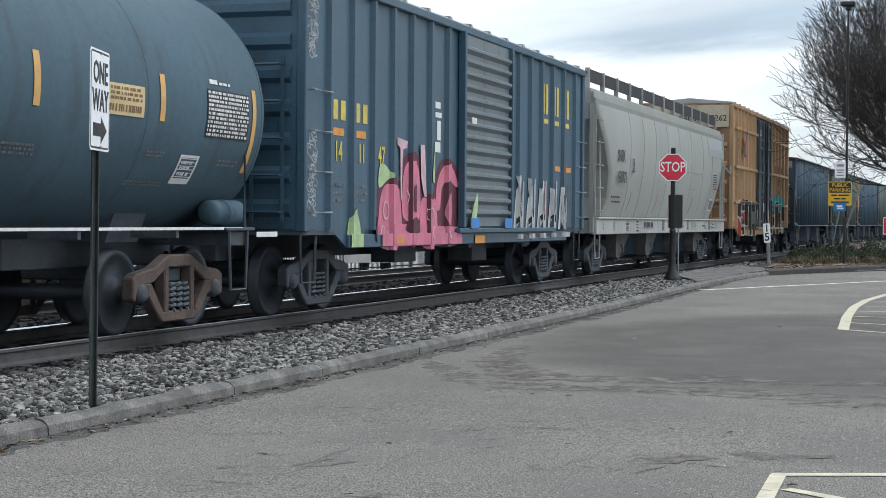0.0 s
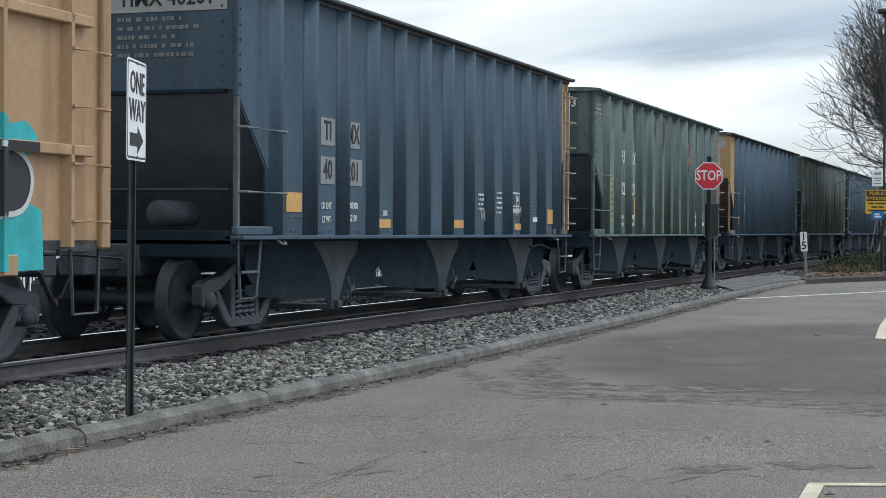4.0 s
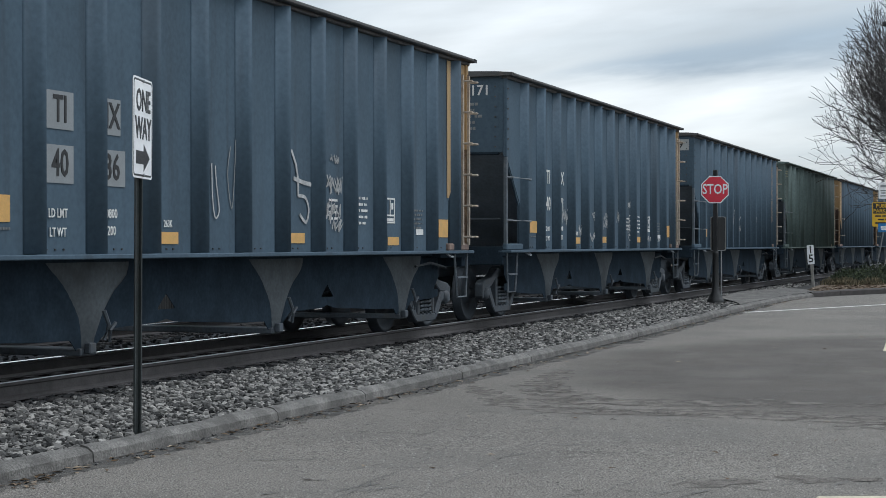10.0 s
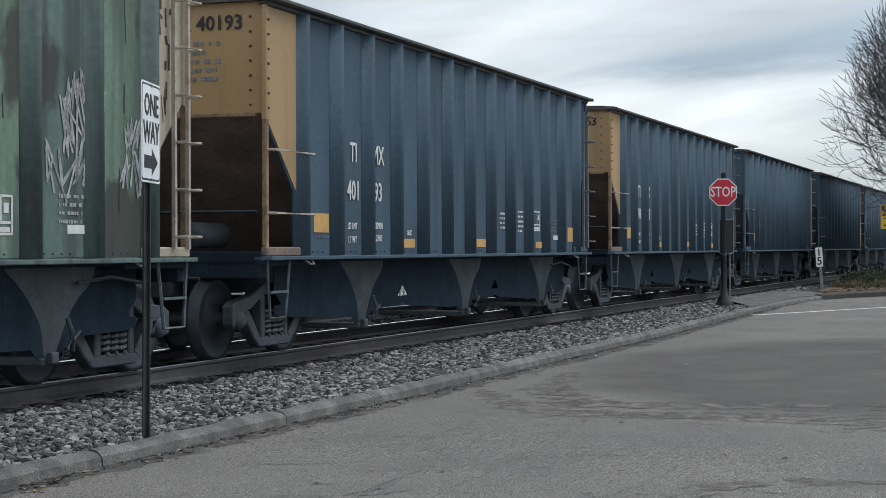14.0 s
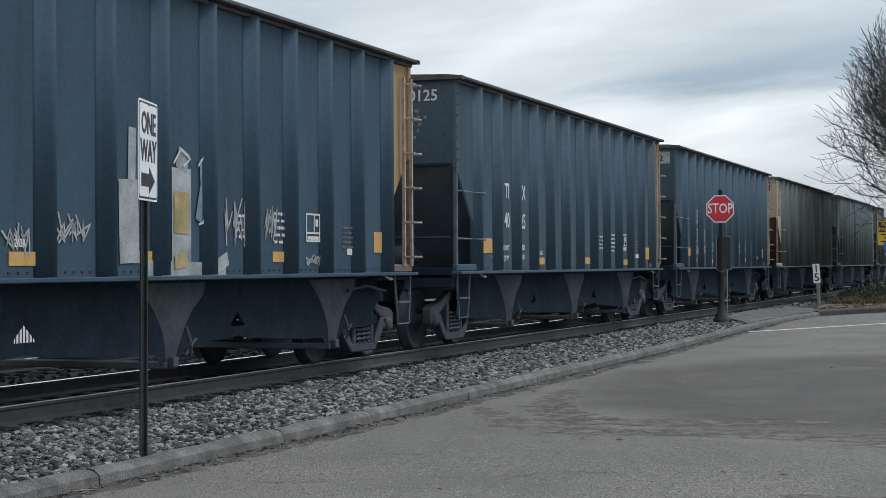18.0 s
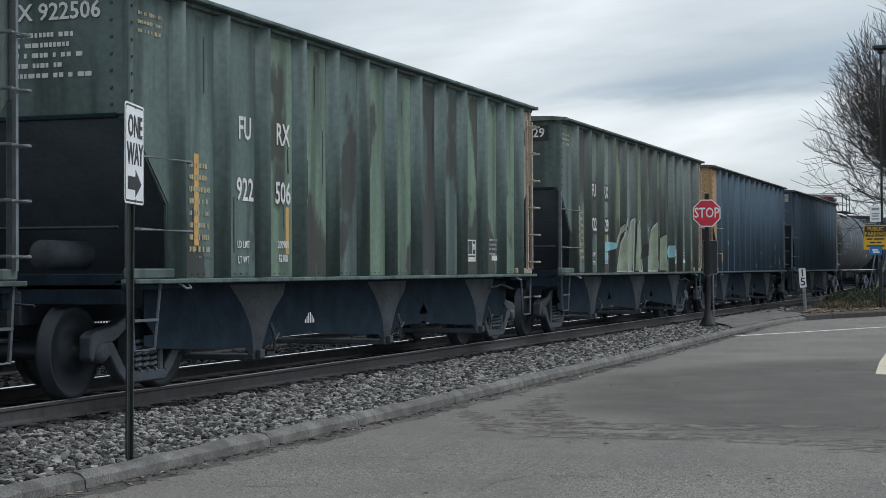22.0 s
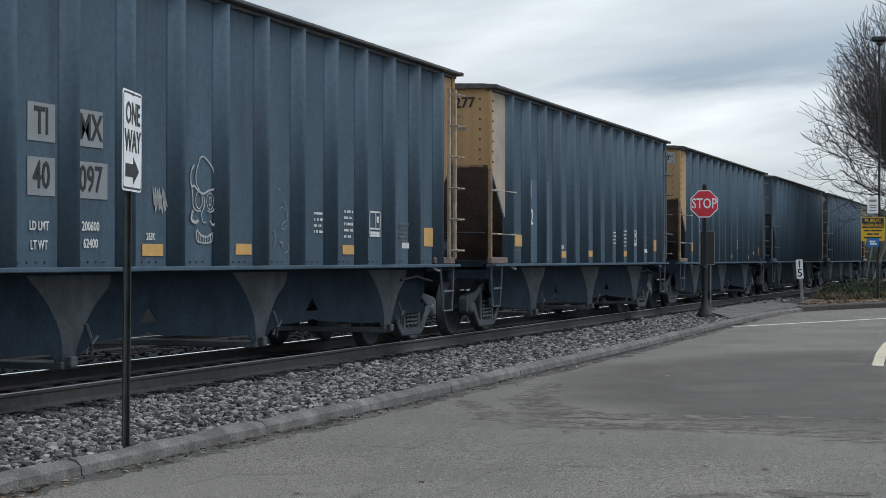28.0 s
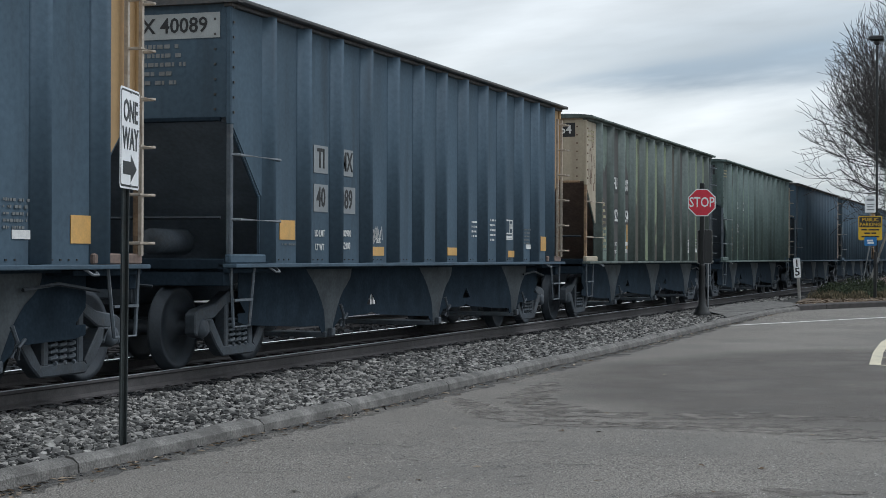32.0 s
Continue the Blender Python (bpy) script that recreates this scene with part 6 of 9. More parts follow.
sprayed("graffiti_letter", [[(-4.76, 0.90), (-4.76, 1.22), (-1.06, 1.16), (-1.06, 0.90)]], on_navy(0.019), pink_paint, navy_box, "pink spray-painted foot of the letters", False)
sprayed("graffiti_letter", [[(-4.76, 0.89), (-4.76, 1.07), (-1.04, 1.07), (-1.04, 0.89)]], lambda y: BOX_SIDE + 0.068, pink_paint, navy_box, "pink spray-painted foot over the sill", False)
sprayed("graffiti", [[(-5.95, 0.89), (-5.95, 1.07), (-5.5, 1.07), (-5.5, 0.89)]], lambda y: BOX_SIDE + 0.068, lime_spray, navy_box, "pale green spray paint over the sill", False)
sprayed("graffiti_shade", [[(-3.62, 1.10), (-3.6, 1.2), (-3.4, 1.30), (-3.1, 1.28), (-3.02, 1.06)]], on_navy(0.022), maroon_paint, navy_box, "dark spray-painted counter")
sprayed("graffiti_shade", [[(-3.44, 1.42), (-3.42, 1.76), (-3.24, 1.74), (-3.22, 1.42)]], on_navy(0.022), maroon_paint, navy_box)
sprayed("graffiti_shade", [[(-4.12, 1.24), (-4.14, 1.6), (-4.08, 1.6), (-4.05, 1.24)]], on_navy(0.022), dusty_pink, navy_box)
ring = lambda y, z, a: [(y + a * math.cos(q), z + 1.15 * a * math.sin(q)) for q in [i * 0.6 for i in range(12)]]
strokes_of("graffiti_swirl", [(0.03, ring(-4.5, 1.4, 0.11)), (0.03, ring(-4.62, 1.1, 0.07)), (0.03, ring(-2.62, 1.36, 0.08)), (0.03, ring(-2.5, 1.08, 0.07)), (0.035, [(-4.56, 0.96), (-4.4, 1.0), (-4.45, 1.1)]), (0.03, [(-2.3, 1.3), (-2.36, 1.5), (-2.28, 1.52)]), (0.03, [(-3.6, 1.5), (-3.5, 1.62), (-3.62, 1.7)]), (0.05, [(-1.95, 1.0), (-1.8, 1.12), (-1.7, 1.0), (-1.5, 1.1)])], on_navy(0.024), pale_pink, navy_box, "pale pink spray-painted swirl")
for o in ([(-4.78, 1.72), (-4.74, 2.02), (-4.5, 2.04), (-4.26, 1.90), (-4.45, 1.82)], [(-2.56, 1.86), (-2.52, 2.2), (-2.46, 2.42), (-2.36, 2.40), (-2.28, 2.1), (-2.32, 1.88)], [(-5.95, 0.98), (-5.9, 1.3), (-5.7, 1.42), (-5.5, 1.2), (-5.5, 0.98)], [(-0.72, 1.34), (-0.42, 1.72), (-0.40, 1.45), (-0.55, 1.2)]):
    sprayed("graffiti", [o], on_navy(0.012) if o[0][0] < -1.1 else (lambda y: BOX_SIDE + 0.132), lime_spray, navy_box, "pale green spray paint")
for o in ([(-3.0, 1.95), (-3.02, 2.4), (-2.82, 2.4), (-2.72, 1.62), (-2.84, 1.62)], [(-4.05, 2.36), (-4.05, 2.46), (-3.6, 2.42), (-3.62, 2.32), (-3.82, 2.30), (-3.84, 1.55), (-3.92, 1.55), (-3.9, 2.3)]):
    sprayed("graffiti", [o], on_navy(0.026), pale_pink, navy_box, "pale pink spray-painted tag", False)
# silver spiky letters: slivers that lean to and fro
rng_s = random.Random(31)
for k in range(15):
    y = 2.25 + 0.27 * k
    lean = (0.20, -0.16, 0.06)[k % 3]
    top = 2.12 - 0.28 * rng_s.random() - (0.25 if k > 12 else 0)
    sprayed("graffiti_letter", [[(y - 0.05, 1.10), (y + lean - 0.02, top), (y + lean + 0.07, top - 0.05), (y + 0.12, 1.10)]], on_navy(0.010 + 0.0006 * k), silver_paint if k % 3 else white_spray, navy_box, "silver spray-painted sliver of a letter", False)
strokes_of("graffiti_outline", [(0.025, [(2.2 + 0.27 * k + 0.13, 1.1), (2.2 + 0.27 * k + (0.25, -0.1, 0.1)[k % 3] + 0.06, 2.0 - 0.2 * (k % 2))]) for k in range(15)], on_navy(0.024), black_spray, navy_box, "black letter outline")
sprayed("graffiti", [[(4.1, 1.3), (4.2, 1.85), (4.4, 1.95), (4.62, 1.5), (4.5, 1.2)]], on_navy(0.005), dusty_pink, navy_box, "dusty pink spray paint")
strokes_of("graffiti", [(0.09, [(2.2, 0.98), (6.3, 1.0)])], on_navy(0.05), silver_paint, navy_box, "silver overspray")
for y in (-0.55, 1.45):
    patch(navy_box, "door_stop", y, 1.22, 0.46, 0.17, sign_blue_box, BOX_SIDE + 0.136, "small blue door stop")
patch(navy_box, "reflector", -0.05, 0.95, 0.55, 0.13, mark_orange, BOX_SIDE + 0.07)
patch(navy_box, "reflector", -4.05, 0.97, 0.4, 0.10, mark_orange, BOX_SIDE + 0.07)

box_ribs2 = [-6.70, -6.04, -5.23, -4.35, -3.49, -2.65, 2.04, 2.87, 3.82, 4.75, 5.74, 6.79]
orange_box = boxcar(62.72, 7.5, 8.7, orange_paint, box_ribs2, (-1.71, 1.78), door_slate, 5.16, 0.86, "orange boxcar with slate doors and bright graffiti", (4.42, 3.13, 1.95), 0.09, 0.07)
for sx in (1, -1):
    door = part("plug_door", boxes([(*span(sx * (BOX_SIDE + 0.01), sx * (BOX_SIDE + 0.06)), -1.68, 1.75, 1.12, 5.02)], 0.01), door_slate, orange_box, "slate blue steel plug door")
    part("door_frame", boxes([(*span(sx * (BOX_SIDE + 0.06), sx * (BOX_SIDE + 0.10)), y - 0.06, y + 0.06, 1.14, 5.0) for y in (-1.55, -0.55, 0.6, 1.62)] + [(*span(sx * (BOX_SIDE + 0.058), sx * (BOX_SIDE + 0.09)), -1.62, 1.68, z - 0.06, z + 0.06) for z in (1.3, 2.2, 3.1, 4.0, 4.9)], 0.01), door_slate, door)
    part("lock_bar", tube([(sx * (BOX_SIDE + 0.13), -0.25, 1.2), (sx * (BOX_SIDE + 0.13), -0.25, 4.95)], 0.025, 6), wheel_steel, door)
    part("lock_bar", tube([(sx * (BOX_SIDE + 0.13), 0.3, 1.2), (sx * (BOX_SIDE + 0.13), 0.3, 4.95)], 0.025, 6), wheel_steel, door)
    part("door_track", boxes([(*span(sx * (BOX_SIDE + 0.03), sx * (BOX_SIDE + 0.14)), -1.8, 5.2, 1.02, 1.10)], 0.01), orange_paint, orange_box)
part("end_panel", boxes([(-1.42, 1.42, -7.60, -7.585, 4.42, 5.14)]), tan_paint, orange_box, "pale weathered upper end panel")
part("end_number", lettering("FBOX 505262", 0.19), mark_brown, orange_box, at=Matrix.Translation((0.55, -7.604, 4.70)) @ Matrix.Rotation(math.pi / 2, 4, "X"))
for t, y, z, h in (("FB", -6.36, 2.84, 0.30), ("OX", -5.62, 2.84, 0.30), ("50", -6.36, 2.36, 0.30), ("52", -5.62, 2.36, 0.30), ("62", -4.80, 2.36, 0.30)):
    mark(orange_box, t, y, z, h, mark_brown, BOX_SIDE + 0.010, 0.75)
for y, z, w, h in ((-6.4, 4.0, 0.4, 0.2), (-4.75, 3.7, 0.36, 0.18), (3.3, 3.45, 0.5, 0.16), (4.25, 3.42, 0.5, 0.16), (5.2, 3.40, 0.5, 0.16), (4.1, 2.92, 0.45, 0.13), (4.9, 2.88, 0.45, 0.13), (5.0, 3.9, 0.3, 0.2)):
    bars(orange_box, y, z, w, h, 1, mark_brown, BOX_SIDE + 0.010, seed=int(y * 5 + 50))
strokes_of("cross_mark", [(0.17, [(-5.75, 4.5), (-4.6, 3.25)]), ], lambda y: BOX_SIDE + 0.095, red_paint_spray, orange_box, "faded red and blue crossed stripes")
strokes_of("cross_mark", [(0.17, [(-4.6, 4.5), (-5.75, 3.25)]), ], lambda y: BOX_SIDE + 0.099, blue_patch, orange_box, "faded red and blue crossed stripes")
on_orange = lambda lift: (lambda y: BOX_SIDE + 0.004 + lift + (0.092 if min(abs(y - r) for r in box_ribs2) < 0.055 else 0.0))
for a, b in ((-6.2, -1.62), (1.9, 6.25)):
    part("painted_rail", boxes([(BOX_SIDE + 0.091, BOX_SIDE + 0.096, a, b, 1.905, 1.99)]), GRIME_MAT, orange_box, "stretch of side rail covered in black spray paint")
BLACK = [[(-6.02, 0.84), (-6.08, 1.45), (-6.22, 1.52), (-6.30, 1.84), (-6.12, 1.92), (-6.0, 2.14), (-5.76, 2.18), (-5.54, 2.12), (-5.52, 1.92), (-5.14, 1.90), (-5.12, 1.68), (-5.5, 1.62), (-5.5, 1.46), (-5.0, 1.44), (-4.98, 1.26), (-5.3, 1.20), (-5.1, 0.84)],
         [(-4.92, 0.84), (-4.70, 2.04), (-4.46, 2.08), (-4.22, 2.0), (-4.10, 1.5), (-4.0, 0.84), (-4.26, 0.84), (-4.36, 1.18), (-4.58, 1.18), (-4.62, 0.84)],
         [(-4.06, 2.04), (-3.86, 2.06), (-3.62, 1.98), (-3.74, 1.6), (-3.5, 2.0), (-3.14, 2.0), (-3.40, 1.4), (-3.2, 0.84), (-3.66, 0.84), (-3.86, 1.3), (-3.96, 0.84), (-4.0, 1.4)],
         [(-3.30, 1.3), (-3.12, 1.84), (-2.80, 1.98), (-2.46, 1.84), (-2.36, 1.3), (-2.5, 0.92), (-2.86, 0.82), (-3.16, 0.92)],
         [(-2.36, 1.98), (-2.08, 1.96), (-2.02, 1.3), (-1.96, 1.94), (-1.62, 1.92), (-1.64, 1.2), (-1.84, 0.84), (-2.18, 0.84), (-2.30, 1.2)]]
for k, o in enumerate(BLACK):
    sprayed("graffiti_letter", [o], on_orange(0.002 + 0.0008 * k), black_spray, orange_box, "black spray-painted letter with a white edge", k == 3)
    line = rounded_line(o) if k == 3 else o
    strokes_of("graffiti_outline", [(0.055, line + line[:1])], on_orange(0.010 + 0.001 * k), white_spray, orange_box, "white spray-painted letter edge")
for o in ([(-6.28, 0.86), (-6.3, 1.2), (-6.1, 1.46), (-6.04, 0.86)], [(-5.44, 1.32), (-5.3, 1.56), (-4.98, 1.62), (-4.96, 1.40)], [(-3.30, 1.36), (-3.08, 1.52), (-3.06, 1.26)], [(-1.95, 0.84), (-1.62, 1.12), (-1.58, 0.84)], [(-5.5, 1.96), (-5.3, 2.1), (-5.15, 1.94)], [(-4.15, 2.02), (-4.05, 2.14), (-3.6, 2.1), (-3.62, 2.02)]):
    sprayed("graffiti_shade", [o], on_orange(0.017), red_paint_spray, orange_box, "red spray paint between the letters", False)
sprayed("paint_patch", [[(-2.98, 1.24), (-2.98, 1.68), (-2.58, 1.66), (-2.56, 1.22)]], on_orange(0.018), grey_patch, orange_box, "grey patch of overpainting", False)
# a teal crest over black bubbles with white rims
sprayed("graffiti_crest", [[(1.76, 1.7), (1.80, 2.2), (2.05, 2.32), (2.3, 2.22), (2.6, 2.36), (2.9, 2.2), (3.2, 2.36), (3.5, 2.30), (3.8, 2.4), (4.1, 2.24), (4.5, 2.26), (4.9, 2.30), (5.2, 2.18), (5.6, 2.24), (5.9, 2.14), (6.2, 2.16), (6.3, 1.9), (5.0, 1.8), (3.0, 1.6)]], on_orange(0.002), teal_paint, orange_box, "teal spray-painted crest")
sprayed("graffiti_crest", [[(5.5, 0.88), (5.5, 1.3), (6.1, 1.5), (6.42, 1.4), (6.45, 0.88)]], on_orange(0.002), teal_paint, orange_box, "teal spray-painted corner", False)
sprayed("graffiti_crest", [[(2.8, 1.6), (2.9, 2.12), (3.2, 2.2), (3.5, 2.1), (3.4, 1.6)]], on_orange(0.004), sign_blue_box, orange_box, "blue spray paint")
BUBBLES = [[(1.74, 0.92), (1.72, 1.8), (2.0, 2.14), (2.5, 2.16), (2.78, 1.85), (2.84, 1.2), (2.7, 0.92)], [(3.0, 0.95), (3.1, 1.6), (3.4, 1.98), (3.9, 2.10), (4.5, 1.98), (4.75, 1.5), (4.7, 0.95)], [(4.75, 1.0), (4.8, 1.9), (5.3, 1.96), (6.0, 1.92), (6.25, 1.7), (6.1, 1.4), (5.5, 1.3), (5.4, 0.95)]]
for k, o in enumerate(BUBBLES):
    sprayed("graffiti_letter", [o], on_orange(0.006 + 0.001 * k), black_spray, orange_box, "black spray-painted bubble letter")
    line = rounded_line(o)
    strokes_of("graffiti_outline", [(0.05, line + line[:1])], on_orange(0.011 + 0.001 * k), white_spray, orange_box, "white spray-painted letter edge")
for o in ([(2.2, 0.95), (2.25, 1.2), (2.5, 1.22), (2.6, 0.95)], [(3.2, 1.2), (3.35, 1.6), (3.5, 1.3)], [(3.7, 0.95), (3.8, 1.3), (4.05, 1.0)], [(4.2, 1.2), (4.4, 1.5), (4.5, 1.25)], [(4.95, 0.95), (5.0, 1.25), (5.3, 1.2), (5.25, 0.95)], [(2.3, 1.4), (2.45, 1.6), (2.55, 1.42)]):
    sprayed("graffiti_highlight", [o], on_orange(0.018), white_spray, orange_box, "white spray-painted gleam", False)
sprayed("graffiti_ground", [[(2.4, 0.86), (2.5, 1.05), (3.2, 1.12), (4.2, 1.04), (5.2, 1.1), (5.4, 0.86)]], on_orange(0.0165), plum_spray, orange_box, "dull plum spray-painted ground")
# the faded slogan stands as plain dark blocks
for y0, z, h, widths in ((3.44, 3.36, 0.26, (0.26, 0, 0.2, 0.10, 0.2, 0.2, 0, 0.26, 0.2, 0.1, 0.1, 0.2)), (4.27, 2.86, 0.24, (0.24, 0.2, 0.2, 0.2, 0.14, 0, 0.16)), (4.3, 2.46, 0.12, (0.1, 0.2, 0.1, 0.2, 0.1)), (-6.32, 4.05, 0.15, (0.12, 0.08, 0.1)), (-6.32, 3.82, 0.15, (0.14, 0.12, 0.14)), (-4.66, 3.86, 0.15, (0.14, 0.12)), (-4.66, 3.62, 0.15, (0.14, 0.12, 0.14))):
    for w in widths:
        if w:
            patch(orange_box, "slogan_block", y0 + w / 2, z, w * 0.72, h, mark_brown, BOX_SIDE + 0.010)
        y0 += (w or 0.12) + 0.04
part("scrawl", lettering("DOWN", 0.28), chalk, orange_box, "white chalk scrawl on the end", at=Matrix.Translation((0.85, -7.592, 2.98)) @ Matrix.Rotation(math.pi / 2, 4, "X"))
for y in (-4.42, -2.16, 0.9, 2.72, 4.42):
    patch(orange_box, "reflector", y, 1.45, 0.12, 0.55, yellow_tape, BOX_SIDE + 0.112)
scrawl_rows = [(0.03, [(-0.9 + 0.3 * k, 3.5 + 0.2 * math.sin(k * 2.2)) for k in range(6)]), (0.03, [(-1.0 + 0.22 * k, 2.6 + 0.25 * math.cos(k * 2.9)) for k in range(9)]), (0.03, [(-1.2 + 0.2 * k, 4.3 + 0.2 * math.sin(k * 3.1)) for k in range(5)])]
strokes_of("scrawl", scrawl_rows, lambda y: BOX_SIDE + 0.105, chalk, orange_box, "white chalk scrawl")
for y, z in ((-1.05, 4.55), (1.1, 2.9), (0.9, 4.4)):
    bars(orange_box, y, z, 0.5, 0.22, 3, placard_white, BOX_SIDE + 0.066, seed=int(y * 9 + 40))
patch(orange_box, "paper_notice", -0.34, 1.82, 0.42, 0.34, placard_white, BOX_SIDE + 0.108)
# scrawls on the end wall
part("scrawl", ribbon([(0.04, [(0.0, 2.45), (0.15, 2.75), (0.25, 2.45)]), (0.04, [(0.4, 2.45), (0.4, 2.75), (0.6, 2.6), (0.42, 2.5)]), (0.04, [(0.75, 2.45), (0.8, 2.75), (1.0, 2.45), (1.1, 2.75)]), (0.04, [(0.0, 1.95), (0.2, 2.2), (0.3, 1.95), (0.5, 2.2), (0.7, 1.95), (1.1, 2.0)])], lambda y: 0.0), chalk, orange_box, "white chalk scrawl on the end", at=Matrix.Translation((0, -7.59, 0)) @ Matrix.Rotation(-math.pi / 2, 4, "Z") @ Matrix.Diagonal((1, 1, 1, 1)))

# ---- the covered hopper ----
pale_grey = material("pale_grey_car_paint", (0.335, 0.348, 0.326), 0.55, var=0.09, scale=0.8, fine=16, bump=0.02, dirt=(0.30, 0.295, 0.265), dirt_amount=0.5, streak=True)
sill_grey = material("light_grey_sill_paint", (0.40, 0.40, 0.385), 0.6, var=0.12, scale=2, fine=16, bump=0.02, dirt=(0.22, 0.20, 0.17), dirt_amount=0.45, streak=True)
walk_grate = material("dark_roofwalk_grating", (0.045, 0.045, 0.05), 0.7, 0.3, var=0.2)
mark_dark = material("dark_grey_stencil_paint", (0.07, 0.075, 0.08), 0.7, var=0.15)


strip_yellow = material("faded_straw_tape", (0.36, 0.285, 0.14), 0.6, var=0.2, scale=6)
patch_grime = material("scuffed_grey_label", (0.20, 0.20, 0.195), 0.7, var=0.4, scale=8, fine=40)
# outlets paler than the dark block behind: the light on them is in the colour
outlet_lit = material("lit_outlet_paint", (0.085, 0.083, 0.080), 0.8, var=0.3, scale=2.5, fine=25, bump=0.05, dirt=(0.08, 0.08, 0.08), dirt_amount=0.5)
patch_blue_grey = material("pale_blue_grey_paint", (0.325, 0.345, 0.35), 0.55, var=0.08, scale=1.5, bump=0.02)


def covered_hopper(u):
    car = empty("covered_hopper_car")
    tagged(car, "pale grey covered hopper car with bowed sides", "covered hopper")
    CARS.append((car, u))
    # bowed flank: rings of the cross-section along the car, drawn in at the ends
    sect = [(1.30, 1.34), (1.44, 1.8), (1.54, 2.4), (1.58, 3.0), (1.56, 3.5), (1.50, 3.85)]
    bm = bmesh.new()
    cols = []
    n = 30
    for i in range(n + 1):
        f = i / n
        col = []
        for x, z in sect:
            a = np.interp(z, [1.34, 1.8, 2.25, 3.0, 3.5, 3.9], [-7.7, -7.62, -7.7, -8.45, -9.0, -9.05])
            b = np.interp(z, [1.34, 1.8, 2.25, 3.0, 3.5, 3.9], [7.2, 7.35, 7.6, 8.2, 8.6, 8.9])
            col.append((x, a + (b - a) * f, z))
        cols.append(col)
    for s in (1, -1):
        grid = [[bm.verts.new((s * x, y, z)) for x, y, z in col] for col in cols]
        for c0, c1 in zip(grid, grid[1:]):
            for k in range(len(sect) - 1):
                f = bm.faces.new((c0[k], c1[k], c1[k + 1], c0[k + 1]))
                f.smooth = True
    for ci in (0, -1):
        for k in range(len(sect) - 1):
            (x0, y0, z0), (x1, y1, z1) = cols[ci][k], cols[ci][k + 1]
            bm.faces.new([bm.verts.new(p) for p in ((-x0, y0, z0), (x0, y0, z0), (x1, y1, z1), (-x1, y1, z1))])
    bmesh.ops.remove_doubles(bm, verts=bm.verts[:], dist=0.0005)
    bmesh.ops.recalc_face_normals(bm, faces=bm.faces[:])
    part("bowed_body", bm, pale_grey, car)
    part("roof", prism([(-1.50, 3.84), (1.50, 3.84), (1.52, 3.95), (1.46, 3.97), (1.46, 4.05), (1.40, 4.07), (1.40, 4.16), (1.2, 4.24), (0, 4.42), (-1.2, 4.24), (-1.40, 4.16), (-1.40, 4.07), (-1.46, 4.05), (-1.46, 3.97), (-1.52, 3.95)], "y", -9.05, 8.9), pale_grey, car)
    for y in (-5.6, -4.05, -2.5, -0.9, 0.85, 2.7, 4.65, 6.3):
        for s in (1, -1):
            part("seam", tube([(s * (x + 0.002), y, z) for x, z in sect], 0.007, 4), pale_grey, car)
    for sx in (1, -1):
        part("side_sill", boxes([(*span(sx * 1.42, sx * 1.54), -8.95, 8.95, 0.98, 1.34), (*span(sx * 1.40, sx * 1.58), -8.95, 8.95, 1.32, 1.36)], 0.01), sill_grey, car, "light grey side sill")
        part("roofwalk", boxes([(*span(sx * 0.75, sx * 1.25), -8.8, 8.6, 4.52, 4.56)]), walk_grate, car)
        each("roofwalk_toeboard", [(*span(sx * 1.25, sx * 1.28), a, a + 1.32, 4.34, 4.62) for a in np.arange(-8.7, 8.0, 1.45)], walk_grate, car, 0.004)
        for y in np.arange(-8.72, 8.8, 1.45):
            part("roofwalk_bracket", boxes([(*span(sx * 1.20, sx * 1.30), y - 0.03, y + 0.03, 4.15, 4.64)]), pale_grey, car)
        ladder(car, sx * 1.50, -8.78, 1.5, 3.5, sill_grey, 0.46, True, 5, 0.08)
        ladder(car, sx * 1.50, 8.55, 1.5, 3.6, sill_grey, 0.46, True, 5, 0.08)
        for sy in (1, -1):
            part("corner_post", boxes([(*span(sx * 1.38, sx * 1.48), *span(sy * 8.95, sy * 9.05), 1.0, 4.1)], 0.01), pale_grey, car)
            part("sill_step", tube([(sx * 1.48, sy * 8.9, 1.0), (sx * 1.48, sy * 8.85, 0.46), (sx * 1.48, sy * 8.45, 0.46), (sx * 1.48, sy * 8.4, 1.0)], 0.02, 5), sill_grey, car)
    for sy in (1, -1):
        part("end_frame", boxes([(-1.4, 1.4, *span(sy * 8.9, sy * 9.0), 1.0, 1.3), (-0.7, -0.6, *span(sy * 8.9, sy * 9.0), 1.3, 4.0), (0.6, 0.7, *span(sy * 8.9, sy * 9.0), 1.3, 4.0), (-1.4, 1.4, *span(sy * 7.0, sy * 9.0), 1.16, 1.2), (-1.4, 1.4, *span(sy * 8.9, sy * 9.0), 2.5, 2.56)], 0.01), pale_grey, car)
        add_truck(car, sy * 7.15)
    for y in (-5.1, -1.6, 2.0, 5.45):
        # the leaning outline follows the lit part of each outlet
        bay = part("outlet_hopper", prism([(-0.60, 1.32), (1.10, 1.32), (0.70, 0.98), (0.05, 0.64), (-0.30, 0.42), (-0.80, 0.42), (-0.84, 0.64)], "x", -1.30, 1.30), outlet_lit, car, at=(0, y, 0))
        part("discharge_gate", gate_shape, black_steel, bay, at=(0, -1.05, 0.1), key="gate")
    part("center_sill", boxes([(-0.32, 0.32, -9.0, 9.0, 0.74, 1.06)], 0.01), black_steel, car)
